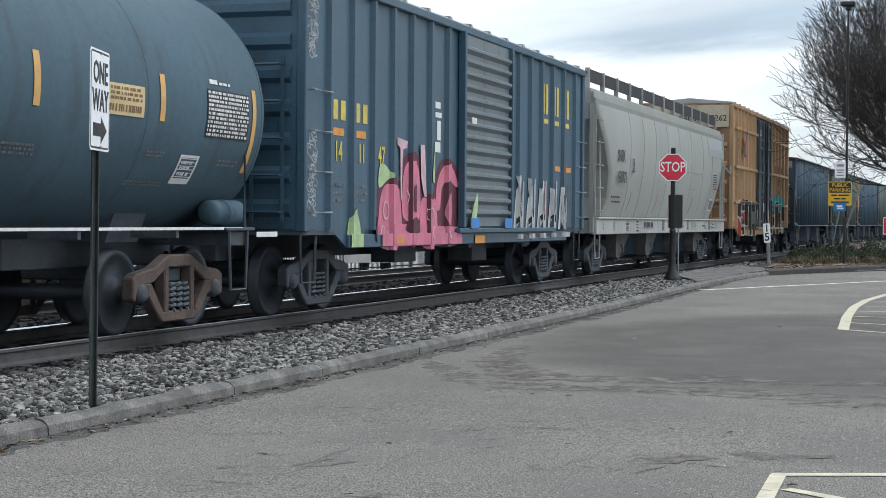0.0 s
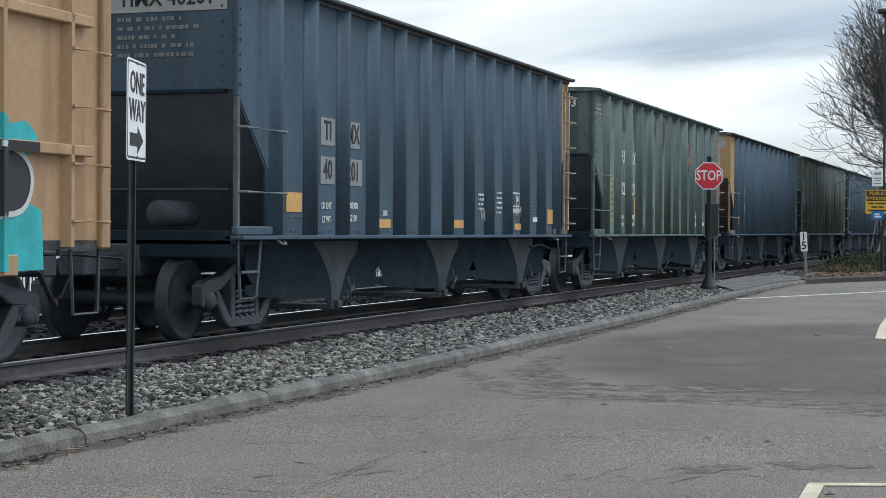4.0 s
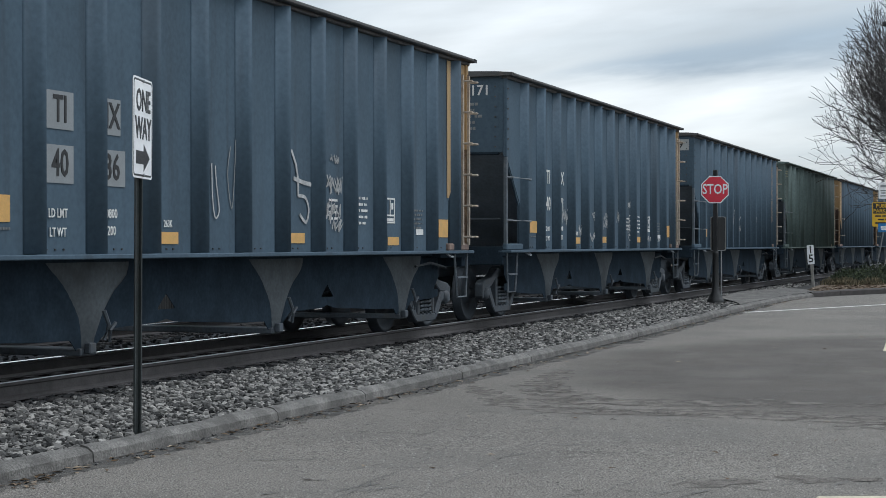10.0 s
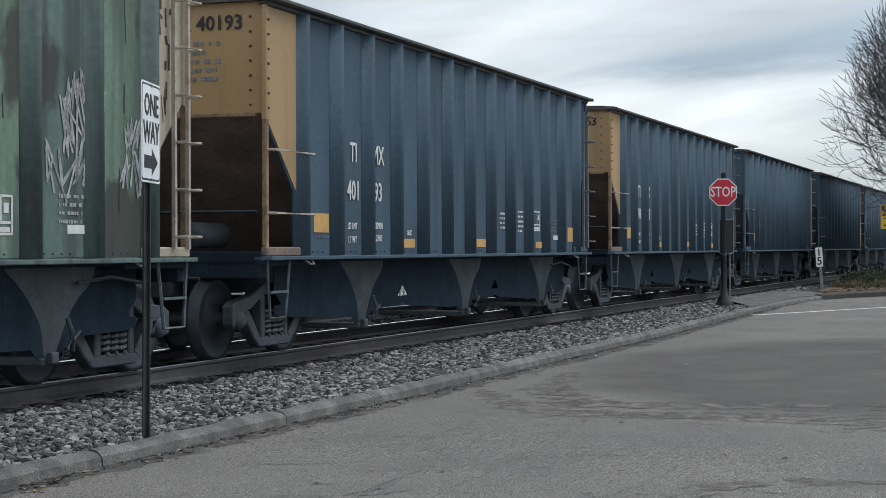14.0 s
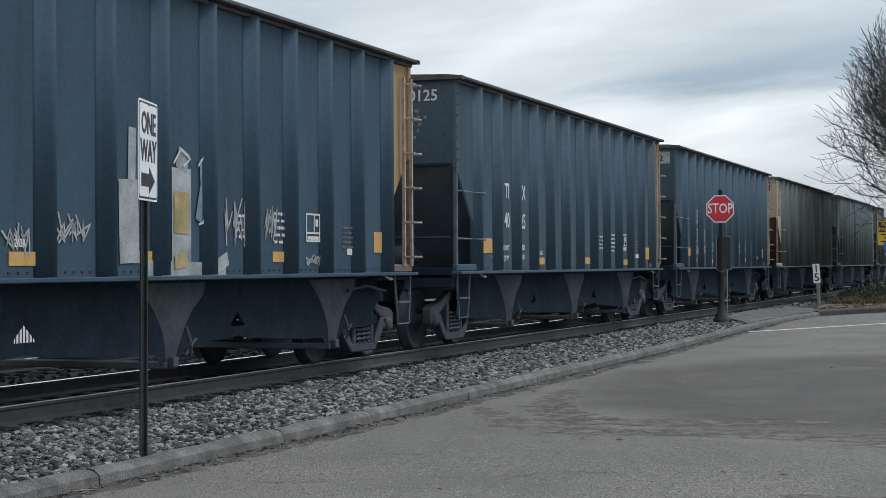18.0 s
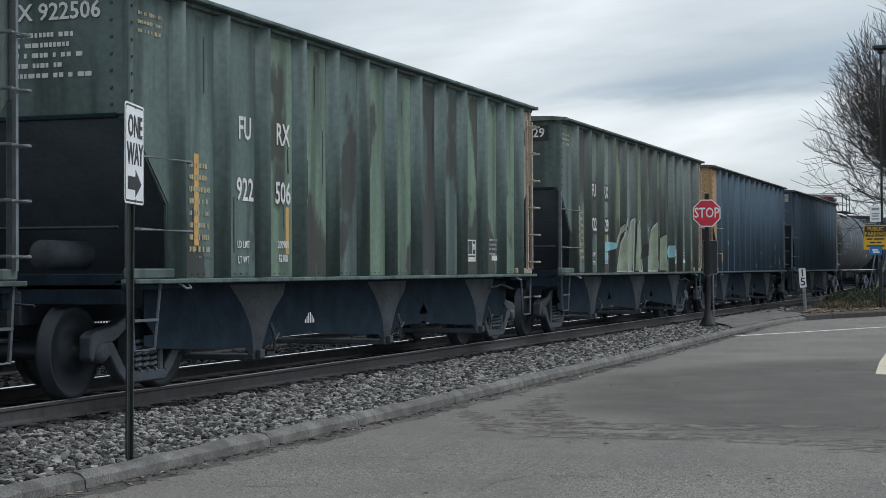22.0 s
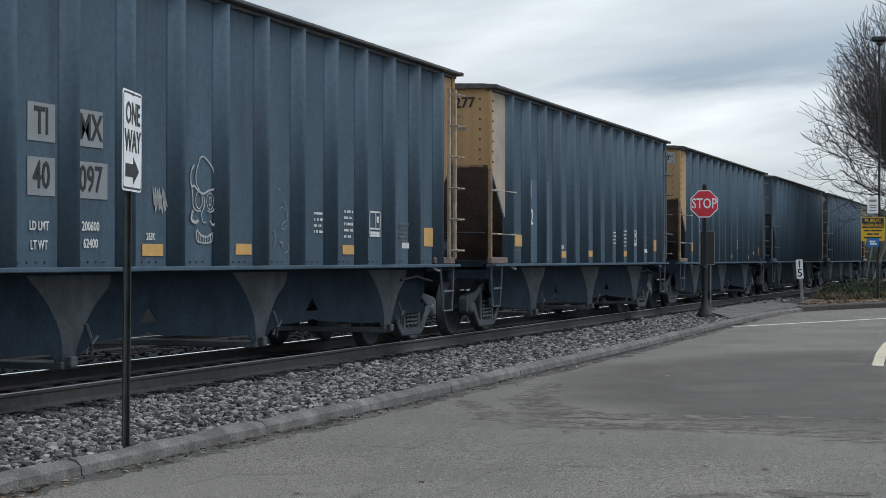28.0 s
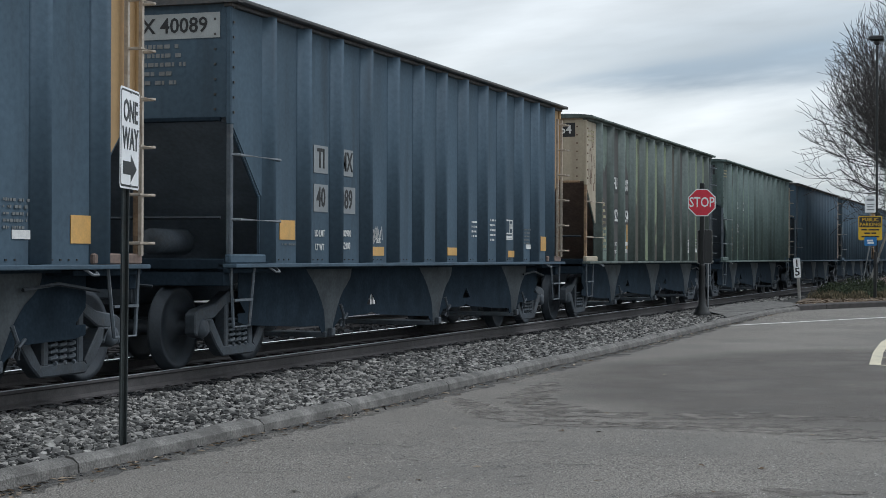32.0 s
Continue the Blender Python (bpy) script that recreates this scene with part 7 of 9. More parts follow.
    # a dark block fills in the shade between the outlets
    part("underside_trough", prism([(-6.2, 1.3), (6.2, 1.3), (5.6, 0.45), (-5.6, 0.45)], "x", -1.05, 1.05), under_shade, car)
    for y, w, h in ((-5.75, 0.30, 0.26), (-1.3, 0.2, 0.22), (3.4, 0.24, 0.26), (5.3, 0.3, 0.2), (6.4, 0.3, 0.26), (7.3, 0.5, 0.2), (-7.2, 0.2, 0.2)):
        bars(car, y, 1.17, w, h, 6, grey_patch, 1.548, seed=int(y * 11 + 99))
    part("repainted_panel", prism([(1.572, 3.28), (1.562, 3.50), (1.501, 3.84), (1.507, 3.84), (1.568, 3.50), (1.581, 3.28)], "y", 5.65, 8.42), patch_blue_grey, car, "pale blue-grey repainted panel")
    part("stencil_sheet", prism([(1.392, 1.62), (1.474, 1.97), (1.479, 1.97), (1.397, 1.62)], "y", 6.42, 7.03), white_mark, car, "white stencilled panel")
    part("stencil_sheet_face", prism([(1.404, 1.655), (1.470, 1.94), (1.4825, 1.94), (1.4165, 1.655)], "y", 6.47, 6.98), grey_patch, car)
    add_ends(car, 9.7, 0)
    sx = 1.57
    mark(car, "SHPX", -6.65, 2.77, 0.27, mark_dark, sx + 0.016, 0.85)
    mark(car, "458778", -6.5, 2.28, 0.27, mark_dark, sx + 0.002, 0.85)
    bars(car, -6.7, 1.78, 0.9, 0.22, 2, mark_dark, 1.455, seed=11)
    bars(car, 6.9, 2.5, 0.7, 0.5, 7, mark_dark, 1.57, seed=12)
    frame_box(car, -5.3, 2.6, 0.22, 0.34, mark_dark, 1.585)
    for y, w, h in ((-8.3, 0.12, 0.2), (-5.75, 0.3, 0.2), (-4.6, 0.3, 0.3), (0.9, 0.5, 0.06), (0.9, 0.5, 0.06), (1.2, 1.0, 0.10), (3.6, 0.4, 0.05), (5.0, 0.4, 0.1), (6.7, 0.3, 0.2)):
        bars(car, y, 1.16, w, h, max(1, int(h / 0.07)), mark_dark, 1.546, seed=int(y * 3 + 40))
    # the builder's slogan stands as plain dark blocks
    for k in (0, 1, 2, 4, 5, 6, 7, 8, 9, 11, 12, 13, 14):
        patch(car, "slogan_block", -3.83 + 0.079 * k, 1.195, 0.055, 0.12, mark_dark, 1.547)
    patch(car, "slogan_underline", -3.35, 1.115, 1.5, 0.012, mark_dark, 1.547)
    flank = lambda z, lift: float(np.interp(z, [p[1] for p in sect], [p[0] for p in sect])) + lift
    for y in (-7.55, -5.2, -1.92, 0.83, 3.27, 5.9):
        for z0, z1 in [(1.50 + 0.06 * k, 1.56 + 0.06 * k) for k in range(8)]:
            part("paint_streak", prism([(flank(z0, 0.004), z0), (flank(z1, 0.004), z1), (flank(z1, 0.009), z1), (flank(z0, 0.009), z0)], "y", y - 0.03 + (z0 - 1.5) * 0.4, y + 0.03 + (z0 - 1.5) * 0.4), strip_yellow, car, "faded yellowish reflector strip")
    for z, a, b in ((2.66, -0.08, 0.42), (2.67, 0.59, 4.53), (2.21, 2.24, 3.92)):
        part("weld_line", boxes([(flank(z, -0.004), flank(z, 0.010), a, b, z - 0.0035, z + 0.0035)]), patch_grime, car, "thin dark weld line")
    for y, w in ((-1.32, 0.30), (2.29, 0.26), (5.98, 0.26)):
        patch(car, "worn_label", y, 1.18, w, 0.27, patch_grime, 1.546, "scuffed dark label")
        bars(car, y, 1.18, w - 0.04, 0.24, 6, mark_dark, 1.5505, seed=int(y * 7 + 50))
    oval = [(2.99 + 0.09 * math.cos(k * 0.4), 1.17 + 0.11 * math.sin(k * 0.4)) for k in range(17)]
    part("emblem", ribbon([(0.022, oval), (0.015, [(2.93, 1.17), (3.05, 1.17)])], lambda q: 1.5475), mark_dark, car, "small dark oval emblem")
    patch(car, "defect_plate", 0.68, 1.55, 1.1, 0.075, sill_grey, 1.385, "pale plate above the sill")
    return car


covered_hopper(44.55)

# ---- stones, ties, road surface ----
def island_stone(name, dark, light, warm, gloss=0.3):
    m = bpy.data.materials.new(name)
    m.use_nodes = True
    t = m.node_tree
    bsdf = t.nodes["Principled BSDF"]
    bsdf.inputs["Roughness"].default_value, bsdf.inputs["Specular IOR Level"].default_value = 0.9, gloss
    geo = t.nodes.new("ShaderNodeNewGeometry")
    r = t.nodes.new("ShaderNodeValToRGB")
    r.color_ramp.elements[0].color, r.color_ramp.elements[1].color = (*dark, 1), (*light, 1)
    e = r.color_ramp.elements.new(0.55)
    e.color = (*warm, 1)
    t.links.new(geo.outputs["Random Per Island"], r.inputs[0])
    coord = t.nodes.new("ShaderNodeTexCoord")
    n = t.nodes.new("ShaderNodeTexNoise")
    n.inputs["Scale"].default_value, n.inputs["Detail"].default_value = 60, 4
    t.links.new(coord.outputs["Object"], n.inputs["Vector"])
    mx = t.nodes.new("ShaderNodeMixRGB")
    mx.blend_type, mx.inputs[0].default_value = "OVERLAY", 0.5
    t.links.new(r.outputs[0], mx.inputs[1])
    t.links.new(n.outputs[0], mx.inputs[2])
    t.links.new(mx.outputs[0], bsdf.inputs["Base Color"])
    return m


# a cuboctahedron: the rounded block that every stone is squeezed from
CUBE = np.array([(x, y, 0) for x in (-1, 1) for y in (-1, 1)] + [(x, 0, z) for x in (-1, 1) for z in (-1, 1)] + [(0, y, z) for y in (-1, 1) for z in (-1, 1)], float)


def block_faces():
    bm = bmesh.new()
    for c in CUBE:
        bm.verts.new(c)
    bmesh.ops.convex_hull(bm, input=bm.verts[:])
    bmesh.ops.dissolve_limit(bm, angle_limit=0.02, verts=bm.verts[:], edges=bm.edges[:])
    bm.verts.index_update()
    rows = [tuple(v.index for v in f.verts) for f in bm.faces]
    bm.free()
    return rows


CUBE_FACES = block_faces()


def stones(name, places, sizes, mat, seed):
    """Many small broken stones as one mesh: each a squashed, twisted block."""
    rng = np.random.default_rng(seed)
    n = len(places)
    v = CUBE[None] * rng.uniform(0.72, 1.12, (n, 12, 3)) * (sizes[:, None, None] * np.stack([rng.uniform(0.7, 1.25, n), rng.uniform(0.5, 0.95, n), rng.uniform(0.32, 0.6, n)], 1)[:, None])
    a, b = rng.uniform(0, 6.28, n), rng.normal(0, 0.85, n)
    ca, sa, cb, sb = np.cos(a), np.sin(a), np.cos(b), np.sin(b)
    x, y, z = v[..., 0], v[..., 1] * cb[:, None] - v[..., 2] * sb[:, None], v[..., 1] * sb[:, None] + v[..., 2] * cb[:, None]
    w = np.stack([x * ca[:, None] - y * sa[:, None], x * sa[:, None] + y * ca[:, None], z], -1) + places[:, None]
    faces = [tuple(i * 12 + k for k in f) for i in range(n) for f in CUBE_FACES]
    me = bpy.data.meshes.new(name)
    me.from_pydata(w.reshape(-1, 3).tolist(), [], faces)
    me.materials.append(mat)
    return new(name, me)


def kerb_x(y):
    return np.interp(y, [p[1] for p in KERB], [p[0] for p in KERB])


rng = np.random.default_rng(3)
pale_stone = island_stone("pale_crushed_stones", (0.030, 0.030, 0.030), (0.41, 0.392, 0.365), (0.155, 0.150, 0.142))
dark_stone = island_stone("dark_broken_stones", (0.018, 0.019, 0.021), (0.07, 0.068, 0.067), (0.036, 0.037, 0.038), 0.05)
sets = []
for y0, y1, n, s0, s1 in ((6, 16, 17000, 0.016, 0.040), (16, 28, 15000, 0.020, 0.042), (28, 46, 10500, 0.027, 0.046), (46, 60, 2400, 0.04, 0.06)):
    y = rng.uniform(y0, y1, n)
    f = rng.uniform(0, 1, n)
    kx = kerb_x(y) - 0.20
    tx = np.array([on_track(q, 1.30 + 0.14 * math.sin(q * 2.1) * math.sin(q * 5.3)).x for q in y])
    far_pad = (y > 46)
    x = kx + (tx - kx) * f
    z0, z1 = np.array([road_z(q) for q in y]) + 0.075, -0.17
    z = z0 + (z1 - z0) * f + rng.uniform(-0.025, 0.02, n)
    keep = ~((y > 43.5) & (f < 0.55))
    sets.append((np.stack([x, y, z], 1)[keep], rng.uniform(s0, s1, n)[keep]))
gravel = stones("gravel", np.concatenate([a for a, b in sets]), np.concatenate([b for a, b in sets]), pale_stone, 4)
tagged(gravel, "loose pale grey crushed stones beside the track", "gravel", kind="stuff")
y = rng.uniform(5, 60, 9000)
lat = rng.uniform(0.86, 1.6, 9000)
pts = np.array([tuple(on_track(s, l, -0.195 + rng.uniform(-0.015, 0.02))) for s, l in zip(y, lat)])
dark_gravel = stones("dark_gravel", pts, rng.uniform(0.02, 0.045, 9000), dark_stone, 5)
tagged(dark_gravel, "dark stones along the ends of the ties", "gravel", kind="stuff")
y, lat = rng.uniform(5, 75, 8000), rng.uniform(-TRACK_GAP - 1.6, -0.85, 8000)
pts = np.array([tuple(on_track(s, l, -0.18 + rng.uniform(-0.015, 0.02))) for s, l in zip(y, lat)])
tagged(stones("dark_gravel", pts, rng.uniform(0.025, 0.05, 8000), dark_stone, 6), "dark stones between the tracks", "gravel", kind="stuff")
for shift, s0, s1 in ((0.0, -4, 66), (-TRACK_GAP, 4, 66)):
    s = s0
    while s < s1:
        m = track_pose(s) @ Matrix.Translation((shift, 0, -0.262)) @ Matrix.Rotation(radians(random.uniform(-1.2, 1.2)), 4, "Z")
        part("tie", lambda: boxes([(-1.30, 1.30, -0.11, 0.11, -0.09, 0.088)], 0.012), tie_wood, ballast, at=m, key="tie")
        part("tie_plate", lambda: boxes([(-0.90, -0.58, -0.09, 0.09, 0.086, 0.094), (0.58, 0.90, -0.09, 0.09, 0.086, 0.094)]), rust_steel, ballast, at=m, key="tie_plate")["kind"] = "stuff"
        s += 0.53


def flat_ribbon(points, width, lift, taper=True, jitter=0.0, seed=0):
    """A thin strip on the road along a line."""
    r2 = random.Random(seed)
    pts = []
    for (x0, y0), (x1, y1) in zip(points, points[1:]):
        n = max(2, int(math.dist((x0, y0), (x1, y1)) / 0.12))
        pts += [(x0 + (x1 - x0) * i / n + r2.uniform(-jitter, jitter), y0 + (y1 - y0) * i / n + r2.uniform(-jitter, jitter)) for i in range(n)]
    pts.append(points[-1])
    bm, prev = bmesh.new(), None
    for i, (x, y) in enumerate(pts):
        a, b = Vector(pts[max(i - 1, 0)]), Vector(pts[min(i + 1, len(pts) - 1)])
        d = (b - a).normalized()
        w = width / 2 * (math.sin(math.pi * (i + 0.5) / len(pts)) ** 0.5 if taper else 1) * (1 + (r2.uniform(-0.4, 0.4) if jitter else 0))
        row = [bm.verts.new((x - d.y * s * w, y + d.x * s * w, road_z(y) + lift)) for s in (1, -1)]
        if prev:
            bm.faces.new((prev[0], prev[1], row[1], row[0]))
        prev = row
    bmesh.ops.recalc_face_normals(bm, faces=bm.faces[:])
    for f in bm.faces:
        if f.normal.z < 0:
            f.normal_flip()
    return bm


crack_dark = material("crack_shadow_grit", (0.12, 0.116, 0.11), 0.95, var=0.3, scale=6)
tyre_dark = material("polished_darker_asphalt", (0.209, 0.190, 0.171), 0.88, var=0.16, scale=1.2, fine=95, bump=0.9, speckle=0.6, spec=0.25)
worn_through(tyre_dark, 3.5, 0.40, 0.62)
scuff_dark = material("dark_scuffed_asphalt", (0.192, 0.178, 0.162), 0.9, var=0.2, scale=3, fine=95, bump=0.6, spec=0.25)
worn_through(scuff_dark, 9.0, 0.44, 0.66)
old_asphalt = material("darker_rolled_asphalt", (0.186, 0.171, 0.156), 0.9, var=0.12, scale=0.8, fine=95, bump=0.9, speckle=0.6, spec=0.25)
worn_through(old_asphalt, 0.5, 0.15, 0.75, ((-1.2, 21.5), (4.6, 7.2)))
bm = bmesh.new()
bm.faces.new([bm.verts.new((x, y, road_z(y) + 0.002)) for x, y in ((-5.6, 14.2), (3.5, 14.2), (3.5, 29.0), (-5.6, 29.0))])
for f in bm.faces:
    if f.normal.z < 0:
        f.normal_flip()
part("asphalt_patch", bm, old_asphalt, road, "darker asphalt where wheels turn")
CRACKS = [[(-3.97, 8.41), (-4.03, 9.87), (-4.05, 11.18), (-4.39, 13.87)], [(-5.07, 8.21), (-5.07, 9.1), (-4.99, 9.7)], [(-3.9, 8.85), (-4.04, 10.28), (-3.7, 11.16), (-3.61, 11.69)], [(-3.53, 8.99), (-3.56, 10.05), (-3.55, 10.46), (-3.61, 12.42), (-3.77, 14.62)],
          [(-4.9, 11.4), (-4.6, 12.6), (-4.75, 14.6)], [(-5.5, 9.2), (-5.3, 10.2), (-5.35, 11.0)], [(-2.9, 9.4), (-2.5, 10.1), (-2.3, 11.5)], [(-3.3, 14.6), (-3.0, 16.2), (-2.2, 16.9)], [(-2.2, 12.0), (-1.5, 12.3), (-0.6, 12.1)]]
for i, c in enumerate(CRACKS):
    part("crack", flat_ribbon(c, 0.006, 0.004, True, 0.035, i), crack_dark, road)
for i, (c, w) in enumerate((([(-5.65, 17.01), (-4.62, 15.11), (-3.77, 14.75), (-2.64, 15.18), (-1.6, 15.07), (-0.5, 15.09)], 0.16), ([(-4.85, 17.6), (-4.5, 15.9), (-3.68, 14.9), (-2.4, 14.8), (-0.5, 14.5)], 0.13), ([(-1.7, 14.0), (-1.16, 14.43), (-0.5, 14.36)], 0.12),
                                 ([(-5.3, 19.5), (-4.9, 16.9), (-4.0, 15.7), (-2.6, 15.9), (-0.5, 16.4)], 0.2), ([(-2.2, 10.4), (-1.6, 11.0), (-0.9, 11.2)], 0.10))):
    part("tyre_mark", flat_ribbon(c, w * 3.2, 0.003 + 0.0006 * i, True, 0.02, 40 + i), tyre_dark, road, "faint darker tyre mark")


rg_s = random.Random(17)
for i in range(16):
    y = rg_s.uniform(9.5, 21.0)
    x = rg_s.uniform(-5.0, -3.0 + 0.14 * y)
    w, bend = rg_s.uniform(0.3, 0.9), rg_s.uniform(-0.12, 0.12)
    part("scuff", flat_ribbon([(x - w / 2, y), (x, y + bend), (x + w / 2, y + 0.3 * bend)], rg_s.uniform(0.03, 0.07), 0.0065 + 0.0002 * (i % 8), True, 0.02, 200 + i), scuff_dark, road, "faint dark scuff")
for i in range(70):
    y = 8.4 + 9.0 * rg_s.random() ** 1.5
    x = rg_s.uniform(-5.3, -2.6 + 0.14 * y)
    w, a = rg_s.uniform(0.10, 0.45), rg_s.uniform(-0.2, 1.3)
    part("crack", flat_ribbon([(x, y), (x + 0.5 * w * math.cos(a), y + 0.6 * w * math.sin(a)), (x + w * math.cos(a), y + w * math.sin(a))], rg_s.uniform(0.008, 0.02), 0.0085 + 0.0002 * (i % 8), True, 0.012, 300 + i), crack_dark, road)
gutter_damp = material("packed_gutter_dirt", (0.075, 0.07, 0.064), 0.95, var=0.35, scale=3, fine=40, bump=0.5, speckle=0.4)
gutter_dirt = material("damp_gutter_dirt", (0.10, 0.096, 0.09), 0.95, var=0.35, scale=3, fine=40, bump=0.5, speckle=0.4)
worn_through(gutter_dirt, 1.6, 0.28, 0.78)
part("gutter_dirt", flat_ribbon([(x + 0.03, y) for x, y in KERB if 3 < y < 42], 0.16, 0.0025, True, 0.03, 78), gutter_damp, road, "dark dirt packed against the kerb")
part("gutter_dirt", flat_ribbon([(x + 0.13, y) for x, y in KERB if 3 < y < 42], 0.34, 0.003, True, 0.05, 77), gutter_dirt, road, "dark dirt washed into the gutter")


def painted(points, width, mat, label):
    ob = part("road_marking", flat_ribbon(points, width, 0.006, False), mat, road, label)
    return ob


painted([(-5.77, 35.93), (-2.31, 43.29), (4.0, 56.5)], 0.15, road_paint, "worn white road line")
painted([(-3.9, 51.0), (-2.84, 53.0), (2.0, 58.0)], 0.12, road_paint, "worn white road line")
painted([(-1.85, 24.05), (-2.03, 27.1), (-2.14, 30.2), (-2.10, 32.8), (-1.88, 35.5), (-1.4, 37.6), (-0.4, 39.0)], 0.16, cream_paint, "worn cream painted curve")
for a, b in (((-1.88, 24.08), (0.4, 22.5)), ((-1.95, 27.4), (0.6, 26.9)), ((-1.97, 28.9), (0.6, 29.6)), ((-1.97, 30.6), (0.6, 32.0)), ((-1.95, 32.2), (0.6, 34.4)), ((-1.9, 25.7), (0.5, 24.6))):
    painted([a, b], 0.10, cream_paint, "worn cream painted hatching")
painted([(-1.12, 8.9), (-1.165, 10.27)], 0.10, cream_paint, "worn cream painted parking bay")
painted([(-1.2, 10.27), (1.6, 11.3)], 0.11, cream_paint, "worn cream painted parking bay")
painted([(-1.06, 9.75), (1.0, 8.2)], 0.10, cream_paint, "worn cream painted hatching")
painted([(-1.10, 8.95), (0.6, 7.6)], 0.10, cream_paint, "worn cream painted hatching")

# ---- litter of dead leaves in the gutter ----
leaf_mat = island_stone("dead_leaf", (0.05, 0.035, 0.02), (0.44, 0.36, 0.27), (0.14, 0.09, 0.05))


def leaves(name, places, size, mat, seed, faces_per=1):
    rg = np.random.default_rng(seed)
    verts, faces = [], []
    for i, (x, y, z) in enumerate(places):
        a, s = rg.uniform(0, 6.28), size * rg.uniform(0.6, 1.4)
        c, d = math.cos(a), math.sin(a)
        for u, v, h in ((-1, 0, 0), (0, -0.45, 0.25), (1, 0, 0.1), (0, 0.45, 0.3)):
            verts.append((x + s * (u * c - v * d), y + s * (u * d + v * c), z + s * h * rg.uniform(0.2, 1.2)))
        faces.append((4 * i, 4 * i + 1, 4 * i + 2, 4 * i + 3))
    me = bpy.data.meshes.new(name)
    me.from_pydata(verts, [], faces)
    me.materials.append(mat)
    return new(name, me)


y = 8 + 36 * rng.uniform(0, 1, 420) ** 1.6
x = kerb_x(y) + np.abs(rng.normal(0, 0.14, 420)) + 0.02
litter = leaves("leaf_litter", [(a, b, road_z(b) + 0.006) for a, b in zip(x, y)], 0.035, leaf_mat, 8)
tagged(litter, "brown dead leaves and grit in the gutter", "leaf litter", kind="stuff")
y = rng.uniform(8.5, 30, 60)
x = rng.uniform(-5.6, -0.5, 60)
tagged(leaves("leaf_litter", [(a, b, road_z(b) + 0.006) for a, b in zip(x, y)], 0.03, leaf_mat, 9), "dead leaves scattered on the asphalt", "leaf litter", kind="stuff")
y = rng.uniform(8, 44, 900)
x = kerb_x(y) + np.abs(rng.normal(0, 0.07, 900)) + 0.01
grit = stones("grit", np.stack([x, y, np.array([road_z(q) for q in y]) + 0.003], 1), rng.uniform(0.004, 0.014, 900), dark_stone, 12)
tagged(grit, "dark grit along the kerb", "grit", kind="stuff")
aggregate_mat = island_stone("exposed_road_aggregate", (0.15, 0.145, 0.138), (0.46, 0.44, 0.40), (0.27, 0.258, 0.235))
sets = []
for y0, y1, n, s0, s1 in ((7.6, 10.5, 18000, 0.0035, 0.0075), (10.5, 14.5, 18000, 0.0045, 0.0085)):
    y = rng.uniform(y0, y1, n)
    x = kerb_x(y) + 0.05 + rng.uniform(0, 1, n) * (-0.3 - kerb_x(y) + 0.28 * (y - 8))
    sets.append((np.stack([x, y, np.array([road_z(q) for q in y]) - 0.0015], 1), rng.uniform(s0, s1, n)))
tagged(stones("road_aggregate", np.concatenate([a for a, b in sets]), np.concatenate([b for a, b in sets]), aggregate_mat, 14), "small stones worn bare in the asphalt", "aggregate", kind="stuff")

# ---- signs ----
sign_white = material("white_sign_sheeting", (0.92, 0.93, 0.94), 0.4, var=0.06, scale=5, bump=0.01)
sign_black = material("black_sign_print", (0.02, 0.022, 0.025), 0.45, var=0.1)
sign_red = material("red_sign_sheeting", (0.70, 0.03, 0.06), 0.4, var=0.08, scale=5, bump=0.01)
sign_yellow = material("yellow_sign_sheeting", (0.75, 0.47, 0.02), 0.4, var=0.08, scale=5, bump=0.01)
sign_blue = material("blue_sign_sheeting", (0.03, 0.20, 0.50), 0.4, var=0.08, scale=5, bump=0.01)
post_steel = material("dull_green_post_steel", (0.07, 0.08, 0.08), 0.5, 0.5, var=0.2, scale=6, dirt=(0.10, 0.09, 0.08), dirt_amount=0.3)
post_black = material("black_post_paint", (0.016, 0.017, 0.018), 0.45, var=0.2, scale=5)
grey_metal = material("bare_aluminium_sheet", (0.30, 0.31, 0.32), 0.45, 0.7, var=0.1)
grey_wood = material("weathered_grey_post", (0.28, 0.27, 0.25), 0.85, var=0.2, scale=5, fine=40)


def facing(x, y, z, heading):
    """Stands a flat thing (x-y plane, its face to +z) upright; heading: the way its text runs, degrees to the left of +y."""
    a = radians(heading)
    d, n = Vector((-math.sin(a), math.cos(a), 0)), Vector((math.cos(a), math.sin(a), 0))
    return Matrix(((d.x, 0, n.x, x), (d.y, 0, n.y, y), (0, 1, 0, z), (0, 0, 0, 1)))


def rounded(w, h, r, z0, z1, n=5):
    pts = []
    for cx, cy, a0 in ((w / 2 - r, h / 2 - r, 0), (-w / 2 + r, h / 2 - r, 90), (-w / 2 + r, -h / 2 + r, 180), (w / 2 - r, -h / 2 + r, 270)):
        for k in range(n + 1):
            a = radians(a0 + 90 * k / n)
            pts.append((cx + r * math.cos(a), cy + r * math.sin(a)))
    return prism(pts, "z", z0, z1)


def plate(parent, name, w, h, mat, m, z=0.0, r=0.04, thick=0.003, label=""):
    return part(name, rounded(w, h, r, z, z + thick), mat, parent, label, at=m)


def text_on(parent, words, height, mat, m, x, y, z=0.008, squeeze=1.0):
    return part("lettering", lettering(words, height), mat, parent, at=m @ Matrix.Translation((x, y, z)) @ Matrix.Diagonal((squeeze, 1, 1, 1)))


